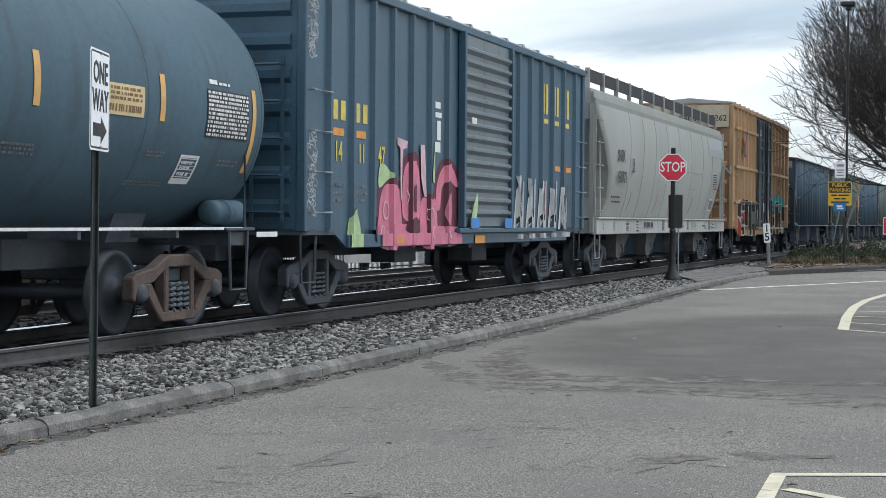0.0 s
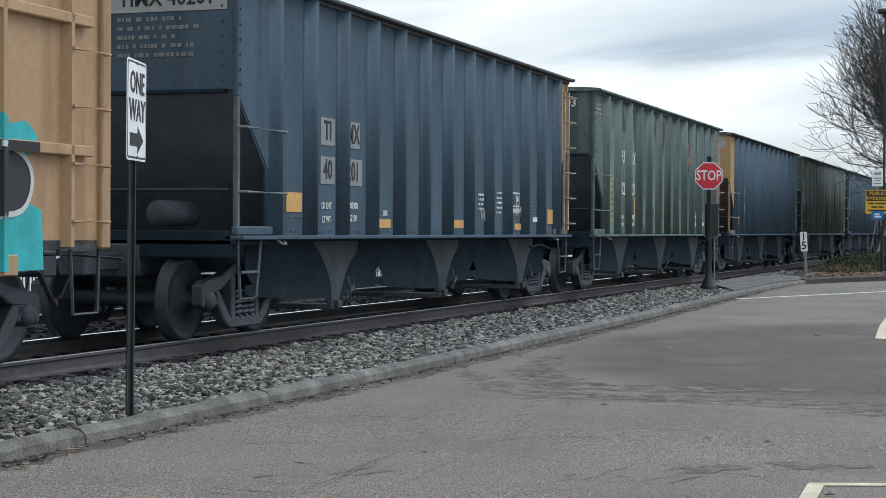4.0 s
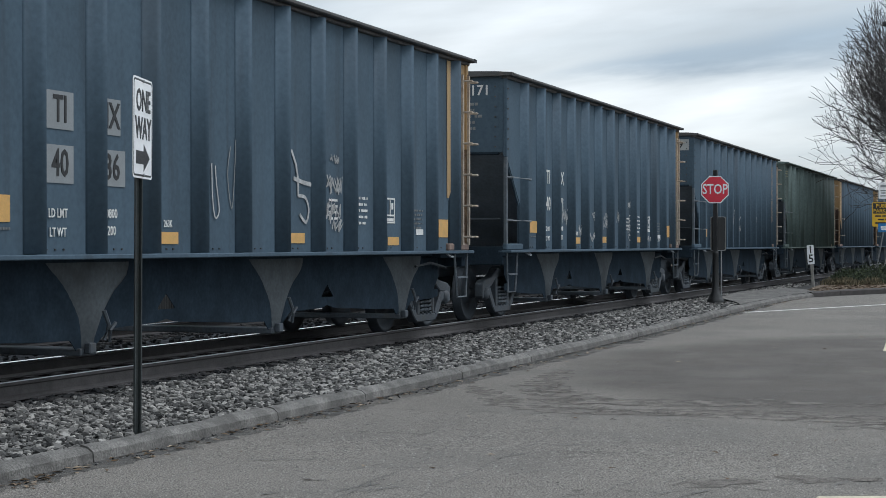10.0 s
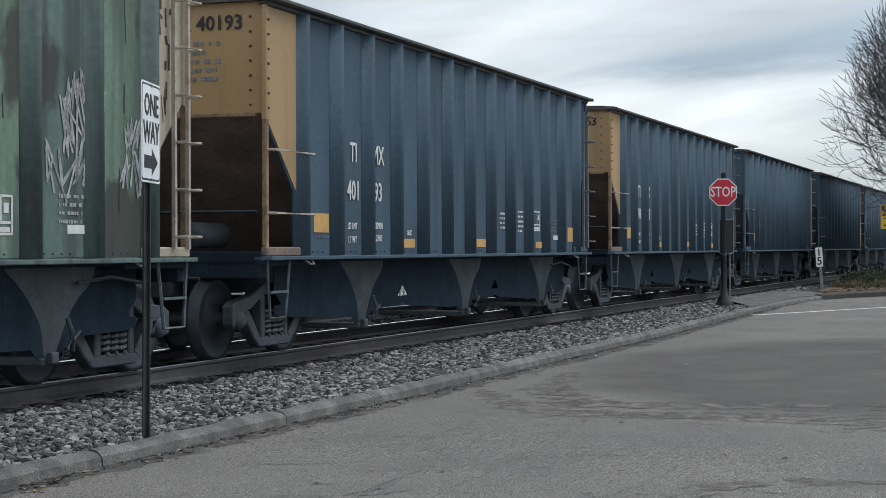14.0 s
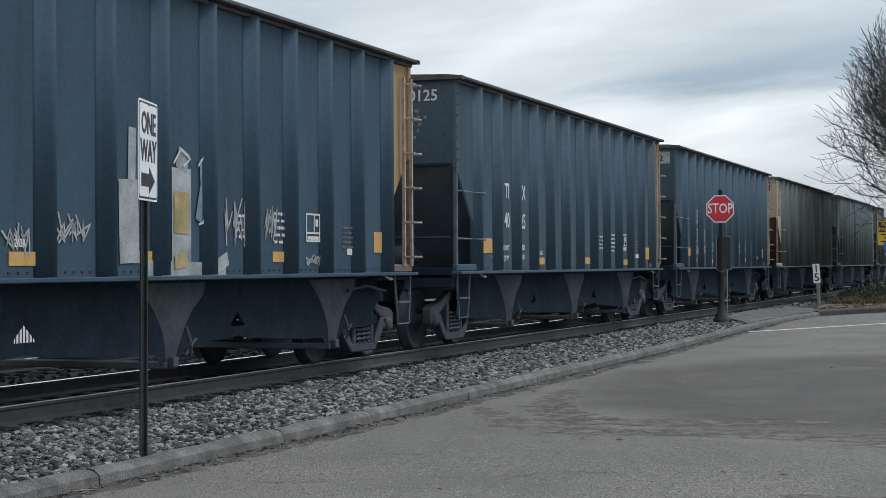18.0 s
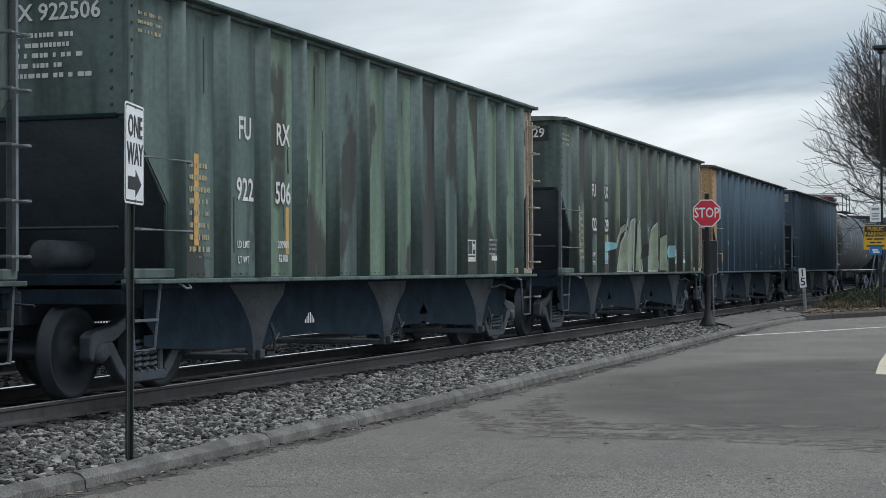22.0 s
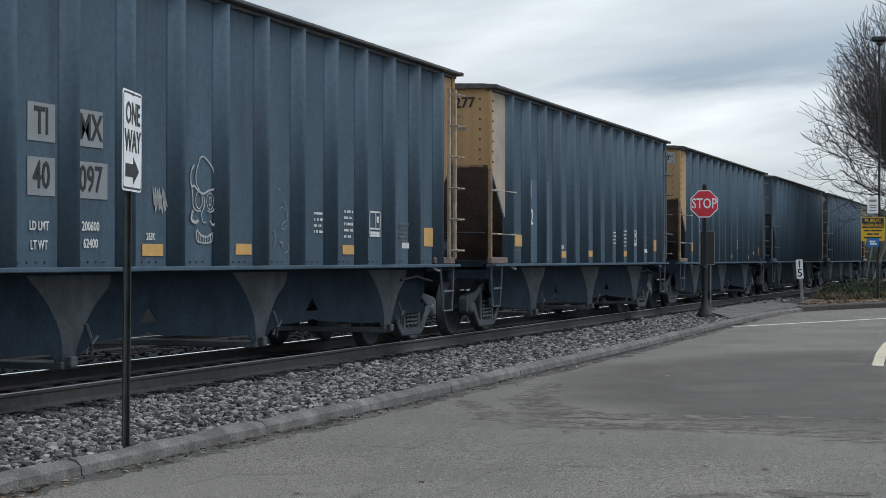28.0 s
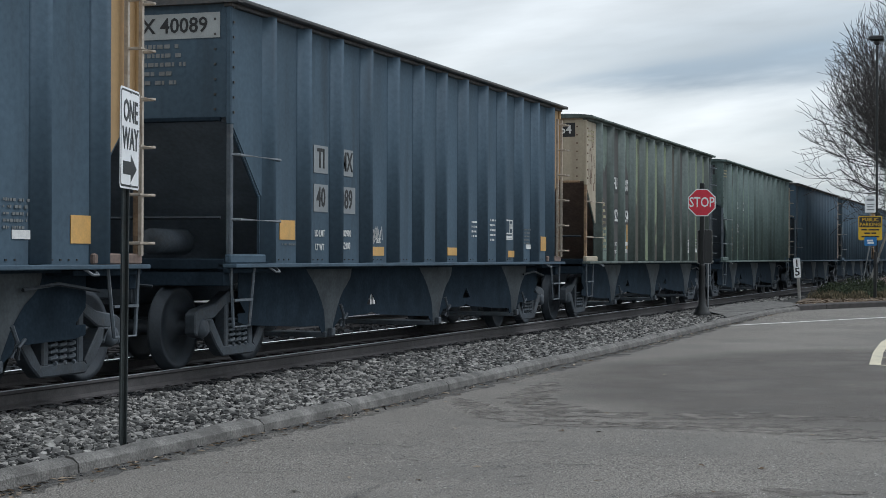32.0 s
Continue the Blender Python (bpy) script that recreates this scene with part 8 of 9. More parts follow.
ow = empty("one_way_sign", Matrix.Translation((-6.435, 11.24, -0.17)) @ Matrix.Rotation(radians(0.4), 4, "Y"))
tagged(ow, "white one way sign with black arrow on a steel post", "road sign")
part("post", prism([(-0.03, -0.018), (-0.022, -0.018), (-0.016, 0.012), (0.016, 0.012), (0.022, -0.018), (0.03, -0.018), (0.03, -0.012), (0.022, 0.018), (-0.022, 0.018), (-0.03, -0.012)], "z", -0.3, 2.66), post_steel, ow, "dull steel channel post", at=Matrix.Rotation(radians(60), 4, "Z"))
m = facing(0.03, 0.01, 2.32, 16.0)
plate(ow, "panel", 0.61, 0.765, sign_white, m)
plate(ow, "border", 0.58, 0.735, sign_black, m, 0.003, 0.035, 0.001)
plate(ow, "face", 0.55, 0.705, sign_white, m, 0.004, 0.028, 0.001)
text_on(ow, "ONE", 0.165, sign_black, m, 0, 0.20, 0.007, 0.92)
text_on(ow, "WAY", 0.165, sign_black, m, 0, -0.01, 0.007, 0.92)
part("arrow", prism([(-0.22, -0.275), (0.02, -0.275), (0.02, -0.33), (0.21, -0.225), (0.02, -0.12), (0.02, -0.175), (-0.22, -0.175)], "z", 0.005, 0.007), sign_black, ow, at=m)
for q in (0.358, -0.358):
    part("bolt", lathe([(0.0, 0.012), (0.012, 0.012), (0.014, 0.006)], "z", 8), grey_metal, ow, at=m @ Matrix.Translation((0, q, 0.005)))
part("panel_back", rounded(0.605, 0.76, 0.04, -0.004, 0.0), grey_metal, ow, at=m)

st = empty("stop_sign", Matrix.Translation((-7.05, 39.62, -0.08)))
tagged(st, "red octagonal stop sign on a thick black post", "road sign")
part("post", boxes([(-0.05, 0.05, -0.05, 0.05, -0.2, 3.12)], 0.012), post_black, st, "thick black square post")
part("post_base", lathe([(-0.1, 0.21), (0.02, 0.21), (0.06, 0.17), (0.12, 0.16), (0.2, 0.10), (0.34, 0.085), (0.4, 0.075), (1.1, 0.07), (1.14, 0.08), (1.18, 0.07)], "z", 20), post_black, st, "flared black cast base")
m = facing(-0.0, -0.062, 2.65, -81.5)


def octagon(r, z0, z1):
    return prism([(r / math.cos(math.pi / 8) * math.cos(math.pi / 8 + k * math.pi / 4), r / math.cos(math.pi / 8) * math.sin(math.pi / 8 + k * math.pi / 4)) for k in range(8)], "z", z0, z1)


part("panel", octagon(0.325, 0.0, 0.004), sign_white, st, "white rim of the octagon", at=m)
part("face", octagon(0.30, 0.004, 0.006), sign_red, st, "red face", at=m)
text_on(st, "STOP", 0.235, sign_white, m, 0, 0, 0.010, 0.74)
part("panel_back", octagon(0.32, -0.004, 0.0), grey_metal, st, at=m)
m2 = facing(0.05, 0.066, 1.60, -70)
plate(st, "rear_panel", 0.36, 0.82, grey_metal, m2, 0.0, 0.05, 0.004, "bare grey back of another sign")
plate(st, "rear_panel_face", 0.33, 0.79, post_black, m2, 0.004, 0.04, 0.002)
part("rear_panel_rim", boxes([(-0.18, -0.165, -0.40, 0.40, 0.0, 0.02), (0.165, 0.18, -0.40, 0.40, 0.0, 0.02)]), grey_wood, st, at=m2)
part("conduit", tube([(0.13, 0.05, 0.1), (0.13, 0.05, 1.2)], 0.02, 6), grey_metal, st)

sp = empty("speed_sign", Matrix.Translation((-6.32, 52.59, -0.04)) @ Matrix.Rotation(radians(-3.5), 4, "Y"))
tagged(sp, "small white railway speed sign on a grey post", "railway sign")
part("post", boxes([(-0.045, 0.045, -0.04, 0.04, -0.2, 1.28)], 0.01), grey_wood, sp)
m = facing(-0.01, -0.046, 0.99, -78)
plate(sp, "panel", 0.21, 0.60, sign_white, m, 0.0, 0.02)
text_on(sp, "1", 0.22, sign_black, m, 0, 0.14, 0.007, 1.0)
text_on(sp, "5", 0.24, sign_black, m, 0, -0.13, 0.007, 1.0)

pk = empty("parking_sign", Matrix.Translation((-5.02, 59.35, -0.1)))
tagged(pk, "black and yellow public parking sign on a leaning post", "parking sign")
part("post", tube([(-0.06, 0, -0.1), (0.27, 0.08, 1.8), (0.30, 0.12, 3.5)], 0.03, 8), grey_metal, pk, "thin leaning metal post")
m = facing(0.29, 0.06, 2.40, -83)
plate(pk, "panel", 0.80, 0.84, sign_yellow, m, 0.0, 0.05)
plate(pk, "upper_field", 0.74, 0.36, sign_black, m @ Matrix.Translation((0, 0.21, 0)), 0.006, 0.03, 0.003)
text_on(pk, "PUBLIC", 0.12, sign_yellow, m, 0, 0.29, 0.014)
text_on(pk, "PARKING", 0.12, sign_yellow, m, 0, 0.12, 0.014)
part("stencil_bars", boxes([(-0.3, -0.1, -0.08, -0.03, 0.004, 0.006), (-0.06, 0.3, -0.08, -0.03, 0.004, 0.006), (-0.2, 0.0, -0.2, -0.15, 0.004, 0.006), (0.04, 0.2, -0.2, -0.15, 0.004, 0.006), (-0.3, 0.3, -0.32, -0.27, 0.004, 0.006)]), sign_black, pk, at=m)
m = facing(0.29, 0.05, 3.22, -83)
plate(pk, "upper_panel", 0.37, 0.56, sign_white, m, 0.0, 0.03, 0.003, "white upper panel")
part("stencil_bars", boxes([(-0.12, 0.12, 0.12, 0.2, 0.003, 0.005), (-0.12, 0.12, -0.02, 0.02, 0.003, 0.005), (-0.1, 0.1, -0.1, -0.06, 0.003, 0.005), (-0.12, 0.12, -0.2, -0.16, 0.003, 0.005)]), grey_metal, pk, at=m)
m = facing(0.30, 0.05, 1.94, -83)
plate(pk, "lower_panel", 0.42, 0.30, sign_blue, m, 0.0, 0.04, 0.003, "blue lower panel")
part("stencil_bars", boxes([(-0.12, 0.08, 0.0, 0.06, 0.003, 0.005), (-0.1, 0.12, -0.08, -0.02, 0.003, 0.005)]), sign_white, pk, at=m)

lean = empty("leaning_pole", Matrix.Translation((-4.95, 59.8, -0.1)))
tagged(lean, "pale round pole leaning across the planting bed", "pole")
part("pole", tube([(0, 0, 0), (0.42, 0.1, 1.3), (0.9, 0.25, 2.72)], 0.042, 8), grey_wood, lean)
part("pole_collar", tube([(0.40, 0.1, 1.22), (0.45, 0.11, 1.38)], 0.062, 8), grey_metal, lean)
bollard = empty("marker_post", Matrix.Translation((-4.22, 54.96, -0.1)))
tagged(bollard, "short dark square post in the planting bed", "post")
part("post", boxes([(-0.05, 0.05, -0.05, 0.05, -0.1, 1.56)], 0.012), post_black, bollard)
red_sign = empty("red_sign", Matrix.Translation((-3.16, 62.0, -0.1)))
tagged(red_sign, "small red sign with a white rim on a post", "road sign")
part("post", tube([(0, 0, -0.1), (0, 0, 1.6)], 0.03, 8), grey_metal, red_sign)
m = facing(0, -0.04, 1.29, -85)
plate(red_sign, "panel", 0.50, 0.62, sign_white, m, 0.0, 0.03)
plate(red_sign, "face", 0.44, 0.56, sign_red, m, 0.003, 0.03, 0.002)

# ---- lamps ----
lamp = empty("lamp_post", Matrix.Translation((-4.55, 59.9, -0.1)))
tagged(lamp, "tall black lamp post with a dark floodlight head", "lamp post")
part("pole", tube([(0, 0, -0.1), (0, 0, 8.9)], 0.05, 10, taper=0.038), post_black, lamp)
part("floodlight_head", boxes([(-0.26, 0.24, -0.2, 0.2, 8.95, 9.12), (-0.10, 0.10, -0.10, 0.10, 8.8, 8.95)], 0.04), post_black, lamp, "dark floodlight head")
street = empty("street_lamp", Matrix.Translation((-1.5, 73.2, -0.2)))
tagged(street, "grey cobra-head street lamp on a steel pole", "street lamp")
part("pole", tube([(0, 0, -0.1), (0, 0, 10.2)], 0.11, 10, taper=0.07), grey_metal, street)
part("arm", tube([(0, 0, 10.0), (-0.8, -0.2, 10.5), (-1.8, -0.5, 10.62), (-3.0, -0.9, 10.5)], 0.035, 8), grey_metal, street)
part("lamp_head", lathe([(-0.42, 0.03), (-0.36, 0.10), (-0.1, 0.16), (0.15, 0.15), (0.35, 0.08), (0.45, 0.04)], "x", 14), grey_wood, street, "pale cobra-head lamp", at=Matrix.Translation((-3.3, -1.0, 10.45)) @ Matrix.Diagonal((1, 1, 0.7, 1)))

# ---- planting bed, pavement pad ----
mulch = material("brown_leaf_mulch", (0.13, 0.095, 0.065), 0.95, var=0.4, scale=2, fine=20, bump=0.6)
bed_outline = [(-5.55, 46.9), (-5.15, 48.6), (-3.0, 53.4), (2.0, 57.5), (10, 60.5), (30, 64), (30, 100), (-6.0, 100), (-6.4, 70), (-6.3, 55), (-6.1, 50)]
bm = bmesh.new()
n = len(bed_outline)
vs = [bm.verts.new((x, y, road_z(y) + 0.13)) for x, y in bed_outline]
lo = [bm.verts.new((x, y, road_z(y) - 0.2)) for x, y in bed_outline]
f = bm.faces.new(vs)
for i in range(n):
    bm.faces.new((vs[i], vs[(i + 1) % n], lo[(i + 1) % n], lo[i]))
bmesh.ops.recalc_face_normals(bm, faces=bm.faces[:])
bed = part("planting_bed", bm, mulch)
tagged(bed, "planting bed of brown mulch and dead leaves", "planting bed", kind="structure")
kerb_dark = material("stained_dark_kerb", (0.06, 0.053, 0.05), 0.9, var=0.3, scale=4, fine=30, bump=0.3)
edge = empty("bed_kerb", Matrix.Identity(4))
tagged(edge, "dark stained kerb along the planting bed", "kerb", kind="structure")
bed_line = [(-5.6, 46.4), (-5.05, 48.3), (-2.95, 52.9), (2.0, 57.0), (10, 60.0), (28, 63.4)]
for (x0, y0), (x1, y1) in zip(bed_line, bed_line[1:]):
    n = max(1, round(math.dist((x0, y0), (x1, y1)) / 2.5))
    for i in range(n):
        bm, rings = bmesh.new(), []
        w = Vector((x1 - x0, y1 - y0)).normalized()
        for q in ((i + 0.004) / n, (i + 0.996) / n):
            x, y = x0 + (x1 - x0) * q, y0 + (y1 - y0) * q
            rings.append([bm.verts.new((x - w.y * a, y + w.x * a, road_z(y) + b)) for a, b in ((0, -0.15), (0, 0.10), (0.03, 0.13), (0.17, 0.14), (0.18, -0.15))])
        for k in range(5):
            bm.faces.new((rings[0][k], rings[0][(k + 1) % 5], rings[1][(k + 1) % 5], rings[1][k]))
        bm.faces.new(rings[0]), bm.faces.new(rings[1][::-1])
        bmesh.ops.recalc_face_normals(bm, faces=bm.faces[:])
        part("kerb_stone", bm, kerb_dark, edge)
pad = sheet([(-6.10, 37.5), (-5.98, 43.5), (-5.66, 46.0), (-5.75, 48.5), (-6.9, 50.5), (-7.6, 46.5), (-7.3, 41.5), (-6.5, 39.0)], concrete, "pavement", 0.125)
tagged(pad, "grey concrete pad behind the kerb", "pavement", kind="structure")

leaf_green = island_stone("dull_evergreen_leaf", (0.02, 0.03, 0.018), (0.075, 0.09, 0.045), (0.04, 0.052, 0.03))
straw = island_stone("dry_grass_blade", (0.05, 0.045, 0.03), (0.26, 0.21, 0.13), (0.12, 0.105, 0.065))
pale_bloom = island_stone("pale_dry_flower_head", (0.20, 0.14, 0.12), (0.60, 0.52, 0.48), (0.40, 0.32, 0.29))
bark = material("grey_brown_bark", (0.058, 0.052, 0.049), 0.9, var=0.3, scale=6, fine=40, bump=0.3)


def clump(name, x, y, rx, ry, h, count, size, mat, label, category, seed, upright=False, stems=6):
    """A low shrub: a few stems and a loose dome of many small leaves."""
    rg = random.Random(seed)
    thing = empty(name, Matrix.Translation((x, y, road_z(y) + 0.12)))
    tagged(thing, label, category)
    verts, faces = [], []
    for i in range(count):
        a, b = rg.uniform(0, 6.283), math.acos(rg.uniform(0, 1))
        r = rg.uniform(0.55, 1.05) * (1 + 0.22 * math.sin(3 * a + seed) + 0.15 * math.sin(7 * a))
        c = Vector((rx * r * math.sin(b) * math.cos(a), ry * r * math.sin(b) * math.sin(a), h * r * math.cos(b) * 0.95 + 0.03))
        d = Vector((rg.gauss(0, 1), rg.gauss(0, 1), rg.gauss(0, 1) + (3 if upright else 0.3))).normalized()
        s = d.orthogonal().normalized()
        l, w = size * rg.uniform(0.7, 1.4), size * (0.10 if upright else 0.34)
        k = len(verts)
        verts += [tuple(c - d * l * 0.5), tuple(c + s * w), tuple(c + d * l * 0.5), tuple(c - s * w)]
        faces.append((k, k + 1, k + 2, k + 3))
    me = bpy.data.meshes.new("foliage")
    me.from_pydata(verts, [], faces)
    me.materials.append(mat)
    ob = new("foliage", me)
    ob.parent = thing
    bm = bmesh.new()
    for i in range(stems):
        a = rg.uniform(0, 6.28)
        tube([(0.05 * math.cos(a), 0.05 * math.sin(a), -0.05), (0.5 * rx * math.cos(a), 0.5 * ry * math.sin(a), 0.5 * h), (0.8 * rx * math.cos(a), 0.8 * ry * math.sin(a), 0.8 * h)], 0.014, 5, bm, 0.005)
    part("stems", bm, bark, thing)
    return thing


for i, (x, y, rx, ry, h) in enumerate(((-5.0, 55.6, 0.7, 0.6, 0.34), (-4.0, 56.6, 0.8, 0.6, 0.38), (-3.0, 57.2, 0.8, 0.7, 0.42), (-5.45, 57.6, 0.75, 0.7, 0.42), (-4.75, 58.6, 0.8, 0.7, 0.55), (-3.6, 59.2, 0.9, 0.7, 0.62), (-2.6, 60.0, 1.0, 0.8, 0.65), (-5.9, 59.4, 0.6, 0.6, 0.35), (-1.2, 61, 1.1, 0.9, 0.7))):
    clump("evergreen_shrub", x, y, rx, ry, h, 2600, 0.075, leaf_green, "low dark evergreen shrub in the planting bed", "shrub", 20 + i)
for i, (x, y) in enumerate(((-5.3, 53.6), (-4.7, 54.6), (-5.6, 55.2), (-4.0, 55.6), (-3.4, 55.8), (-2.7, 56.6), (-4.9, 56.2), (-5.9, 54.0), (-2.0, 57.6))):
    clump("grass_tuft", x, y, 0.34, 0.34, 0.17, 300, 0.15, straw, "tuft of dry straw-coloured grass", "grass", 40 + i, True, 3)
for i, (x, y) in enumerate(((-4.2, 59.0), (-3.95, 59.3), (-3.1, 58.4), (-2.7, 58.8))):
    clump("dry_flower_bush", x, y, 0.35, 0.35, 0.62, 300, 0.075, pale_bloom, "bush of pale dried flower heads", "shrub", 60 + i, False, 9)
y = rng.uniform(47.5, 60, 2600)
x = -5.9 + rng.uniform(0, 4.5, 2600)
keep = x < np.interp(y, [46.4, 48.3, 52.9, 57.0, 60.0], [-5.75, -5.25, -3.15, 1.8, 9])
tagged(leaves("leaf_litter", [(a, b, road_z(b) + 0.135) for a, b in zip(x[keep], y[keep])], 0.06, leaf_mat, 19), "brown dead leaves on the planting bed", "leaf litter", kind="stuff")


# ---- bare trees ----
def bare_tree(name, x, y, z, height, spread, seed, depth, label, limbs=7, twig=0.012, bole=0.42, reach=None, forks=(3, 4, 4, 5), crown=None):
    """A tapered trunk with limbs that fork again and again into fine twigs."""
    rg = random.Random(seed)
    thing = empty(name, Matrix.Translation((x, y, z)))
    tagged(thing, label, "tree")
    trunk, limb, fine = bmesh.new(), bmesh.new(), bmesh.new()

    def grow(p, d, length, r, level):
        n = 4 if level < 2 else 3
        pts = [p]
        q, e = p.copy(), d.copy()
        for k in range(n):
            wob = 0.13 if level < 3 else 0.28
            e = (e + Vector((rg.gauss(0, wob), rg.gauss(0, wob), rg.gauss(0.05 if level < 2 else 0.14, wob * 0.7)))).normalized()
            q = q + e * length / n
            pts.append(q.copy())
            if crown and level > 1 and math.hypot(q.x, q.y) > crown * 1.06 * (1 - 0.08 * max(0.0, q.z - 6)):
                break
        n = len(pts) - 1
        tip = max(r * (0.55 if level == 0 else 0.40), twig * 0.5)
        tube(pts, r, 7 if level == 0 else 5 if level < 3 else 3, trunk if level == 0 else limb if level < 3 else fine, tip)
        if level >= depth:
            return
        kids = limbs if level == 0 else rg.choice(forks)
        for k in range(kids):
            f = rg.uniform(0.25, 1.0) if level else rg.uniform(0.55, 1.0)
            i = min(int(f * n), n - 1)
            s = pts[i].lerp(pts[i + 1], f * n - i)
            if crown and math.hypot(s.x, s.y) > crown * (1 - 0.08 * max(0.0, s.z - 6)):
                continue
            a = rg.uniform(0, 6.283)
            side = e.orthogonal().normalized()
            side = (Matrix.Rotation(a, 3, e) @ side)
            open_ = rg.uniform(0.5, 0.95) * spread
            nd = (e * math.cos(open_) + side * math.sin(open_) + Vector((0, 0, 0.12))).normalized()
            grow(s, nd, (height * reach * rg.uniform(0.8, 1.1)) if reach and level == 0 else length * rg.uniform(0.42, 0.66), max((r + (tip - r) * f) * rg.uniform(0.5, 0.75), twig * 0.5), level + 1)

    grow(Vector((0, 0, -0.2)), Vector((0.02, 0, 1)), height * bole, height * 0.020, 0)
    for nm, bm in (("trunk", trunk), ("limbs", limb), ("twigs", fine)):
        part(nm if nm != "limbs" else "limb_crown", bm, bark, thing) if nm != "twigs" else part("twig_crown", bm, bark, thing)
    return thing


bare_tree("bare_tree", -1.3, 66.3, 0.0, 12.5, 1.08, 4, 4, "large bare tree with dense fine twigs", 36, 0.0165, 0.14, 0.54, (7, 8, 8), 6.6)
bare_tree("bare_tree", 0.3, 67.8, 0.0, 12.5, 1.08, 9, 4, "large bare tree with dense fine twigs", 14, 0.0165, 0.14, 0.54, (7, 7, 7), 7.0)
for i, (x, y, h) in enumerate(((-14, 190, 9.5), (-6, 205, 11), (-24.5, 200, 11.5), (2, 170, 9), (-28, 196, 12), (-48, 190, 9), (-60, 170, 8), (10, 160, 9))):
    bare_tree("far_bare_tree", x, y, -0.5, h, 0.95, 30 + i, 4, "distant bare tree behind the railway", 8, 0.05)

# ---- beyond the tracks ----
pale_paving = material("pale_concrete_paving", (0.40, 0.40, 0.39), 0.85, var=0.12, scale=0.6, fine=20, bump=0.2)
lot = part("car_park", along([(-TRACK_GAP - 5.2, -0.55), (-TRACK_GAP - 5.2, -0.42), (-TRACK_GAP - 24, -0.42), (-TRACK_GAP - 24, -0.55)], -60, 110), pale_paving)
tagged(lot, "pale concrete car park beyond the tracks", "car park", kind="structure")
fence_black = material("black_fence_paint", (0.018, 0.019, 0.02), 0.5, var=0.2)
fence = empty("picket_fence", Matrix.Identity(4))
tagged(fence, "black iron picket fence beyond the tracks", "fence")
F = -TRACK_GAP - 5.0
for z in (-0.30, 0.42):
    part("rail", along([(F - 0.02, z), (F + 0.02, z), (F + 0.02, z + 0.04), (F - 0.02, z + 0.04)], 4, 70), fence_black, fence)
for s in np.arange(4, 70.1, 2.4):
    part("post", lambda: boxes([(-0.035, 0.035, -0.035, 0.035, -0.5, 0.58)], 0.008), fence_black, fence, at=track_pose(s) @ Matrix.Translation((F, 0, 0)), key="fence_post")
rows_p = []
for s in np.arange(4.1, 70, 0.115):
    p = on_track(s, F)
    rows_p.append((p.x - 0.009, p.x + 0.009, p.y - 0.009, p.y + 0.009, -0.40, 0.50))
pk_bars = part("pickets", boxes(rows_p), fence_black, fence)
pk_bars["kind"] = "stuff"
car_white = material("white_car_paint", (0.70, 0.71, 0.72), 0.25, var=0.04, scale=3, bump=0.0)
car_glass = material("dark_car_glass", (0.02, 0.025, 0.03), 0.08, var=0.05)
tyre_black = material("tyre_rubber", (0.02, 0.02, 0.02), 0.85, var=0.2)


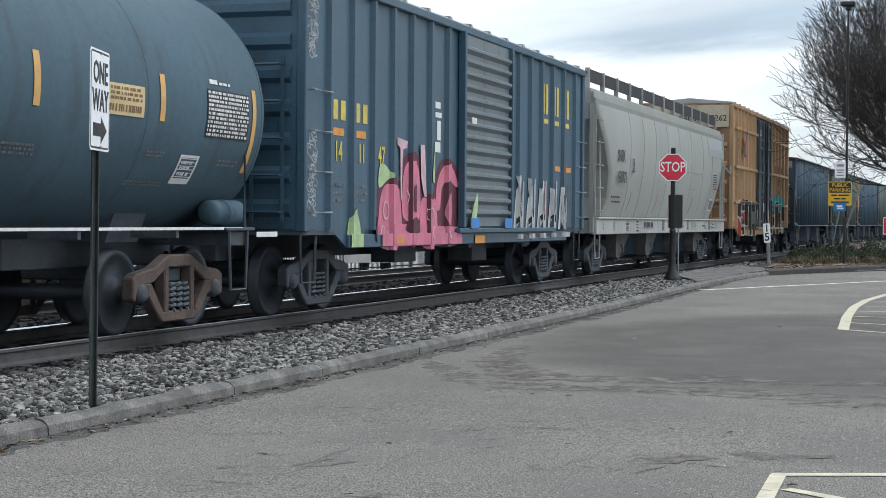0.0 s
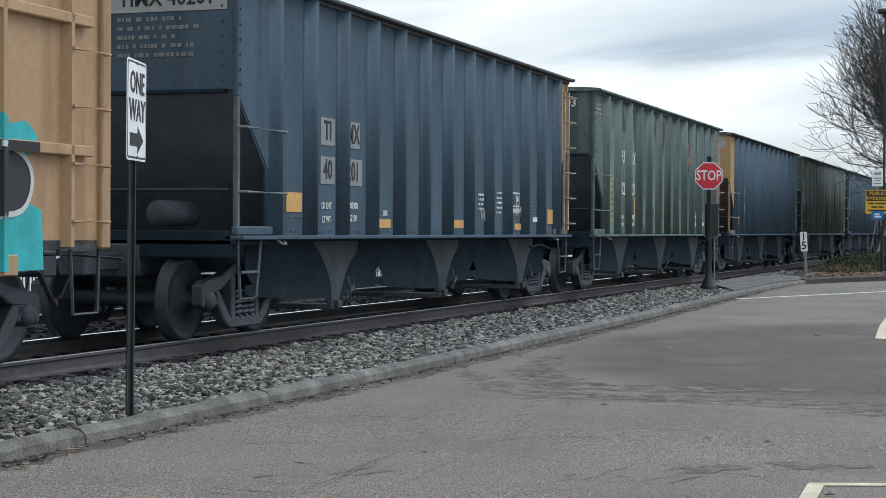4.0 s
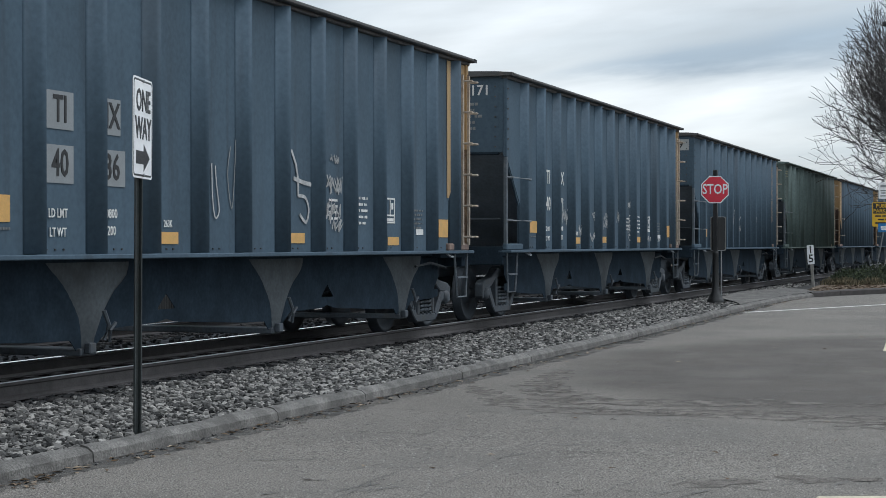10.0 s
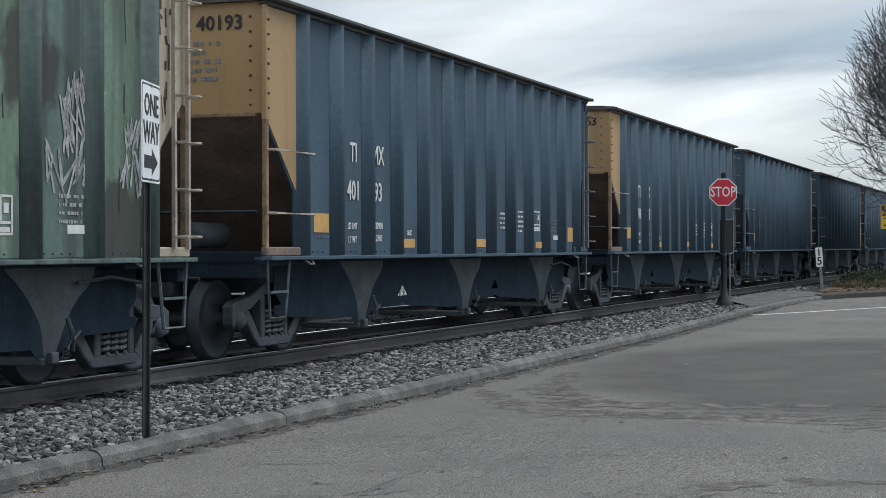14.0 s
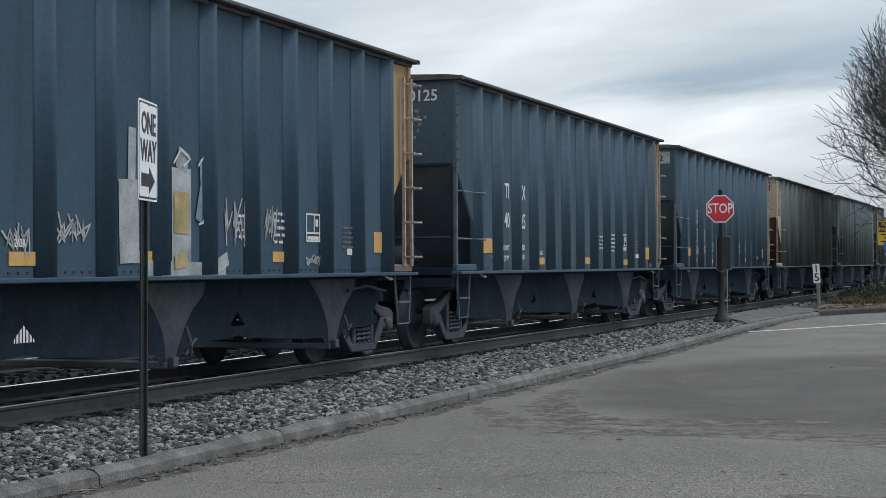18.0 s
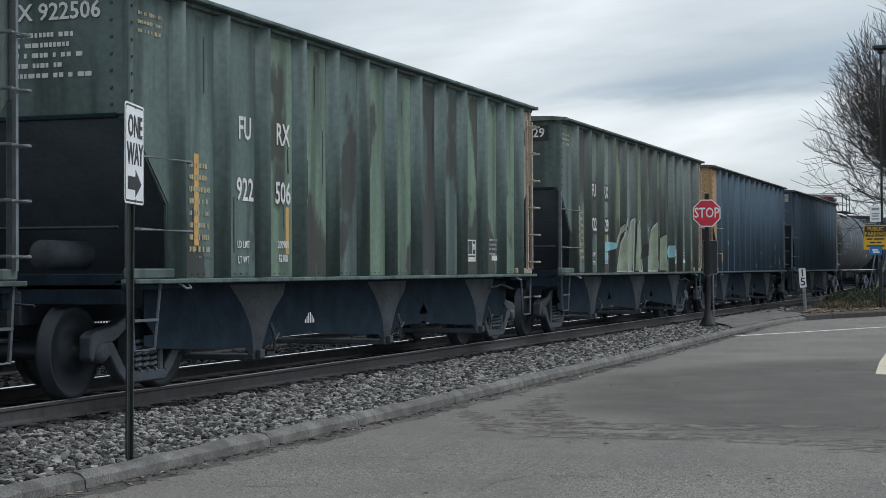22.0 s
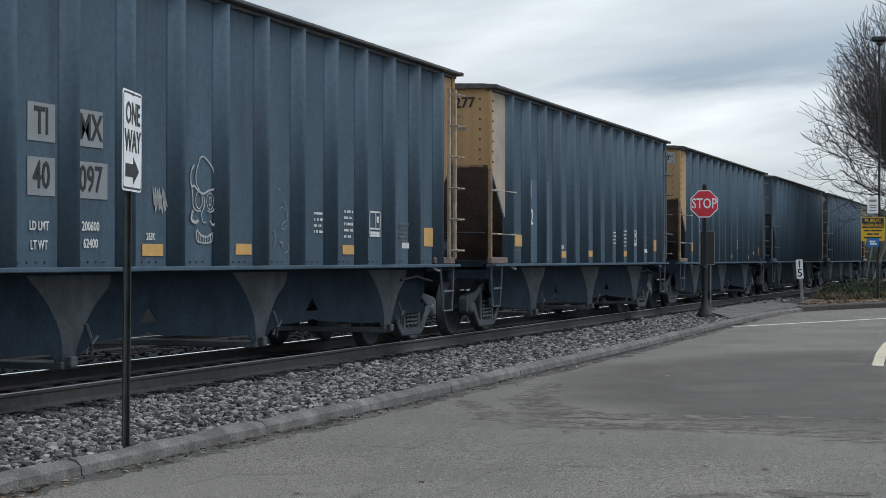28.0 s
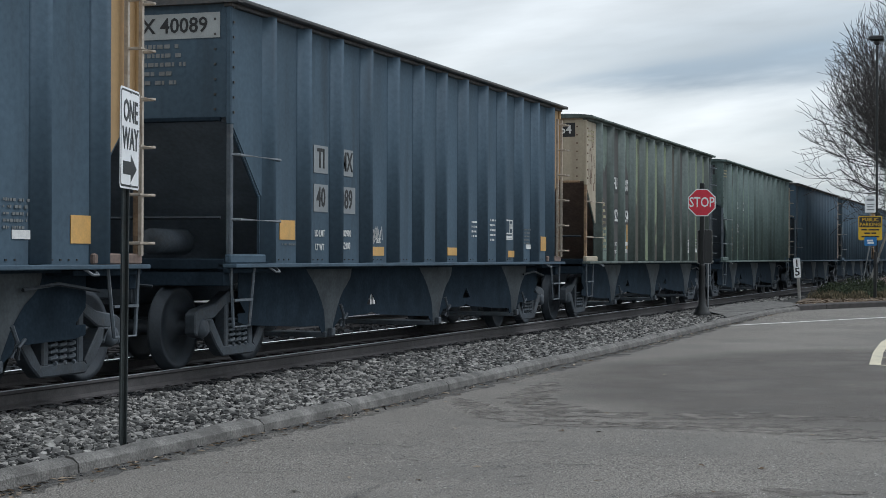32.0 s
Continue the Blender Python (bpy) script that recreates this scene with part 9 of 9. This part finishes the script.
def parked_car(m, paint, label):
    car = empty("parked_car", m)
    tagged(car, label, "car")
    part("body", prism([(-2.2, 0.35), (-2.25, 0.7), (-1.5, 0.92), (-0.8, 0.96), (1.6, 0.98), (2.1, 0.92), (2.25, 0.6), (2.2, 0.35)], "x", -0.88, 0.88), paint, car)
    part("roof", prism([(-0.95, 0.95), (-0.25, 1.42), (0.9, 1.45), (1.75, 0.97)], "x", -0.74, 0.74), paint, car)
    for sx in (1, -1):
        part("side_window", prism([(-0.78, 0.98), (-0.2, 1.36), (0.85, 1.39), (1.5, 0.99)], "x", sx * 0.742, sx * 0.75), car_glass, car)
    part("windscreen", prism([(-1.0, 0.96), (-0.28, 1.41), (-0.24, 1.39), (-0.92, 0.96)], "x", -0.68, 0.68), car_glass, car)
    for sx in (1, -1):
        for y in (-1.35, 1.35):
            w = part("wheel", lathe([(-0.1, 0.2), (-0.1, 0.31), (-0.07, 0.33), (0.07, 0.33), (0.1, 0.31), (0.1, 0.2)], "x", 20), tyre_black, car, at=(sx * 0.82, y, 0.33))
            part("rim", lathe([(-0.03, 0.2), (0.09, 0.2), (0.105, 0.05)], "x", 14), grey_metal, w)
        part("headlight", boxes([(*span(sx * 0.5, sx * 0.82), -2.27, -2.15, 0.62, 0.74)], 0.02), sign_white, car)
    return car


parked_car(Matrix.Translation((-19.5, 50.5, -0.42)) @ Matrix.Rotation(radians(35), 4, "Z"), car_white, "white car parked beyond the picket fence")
parked_car(Matrix.Translation((-20.5, 36.0, -0.42)) @ Matrix.Rotation(radians(80), 4, "Z"), car_white, "white car parked beyond the picket fence")

# ---- motion ----
SPEED = 14.12


def motions():
    places = {}
    for car, u in CARS:
        places[car] = u
        walk(car, [(t, track_pose(u - SPEED * t)) for t in (0, 4, 8, 12, 16, 20, 24, 28, 32)])
    # each wheelset rolls while its car goes by near the camera
    for car, y, wheel in WHEELS:
        base = wheel.matrix_basis.copy()
        t0, t1 = ((places[car] + y - s) / SPEED for s in (38.0, 11.0))
        rows = [(0.0, base)] if t0 > 0.05 else []
        if t1 > 0 and t0 < 32:
            n0, n1 = max(0, round(t0 * FPS)), min(32 * FPS, round(t1 * FPS))
            for k in range(n0, n1 + 1):
                rows.append((k / FPS, base @ Matrix.Rotation(SPEED * (k - n0) / FPS / 0.457, 4, "X")))
        if rows and rows[-1][0] < 31.95 and len(rows) > 1:
            rows.append((32.0, rows[-1][1]))
        if len(rows) > 1:
            walk(wheel, rows)


motions()
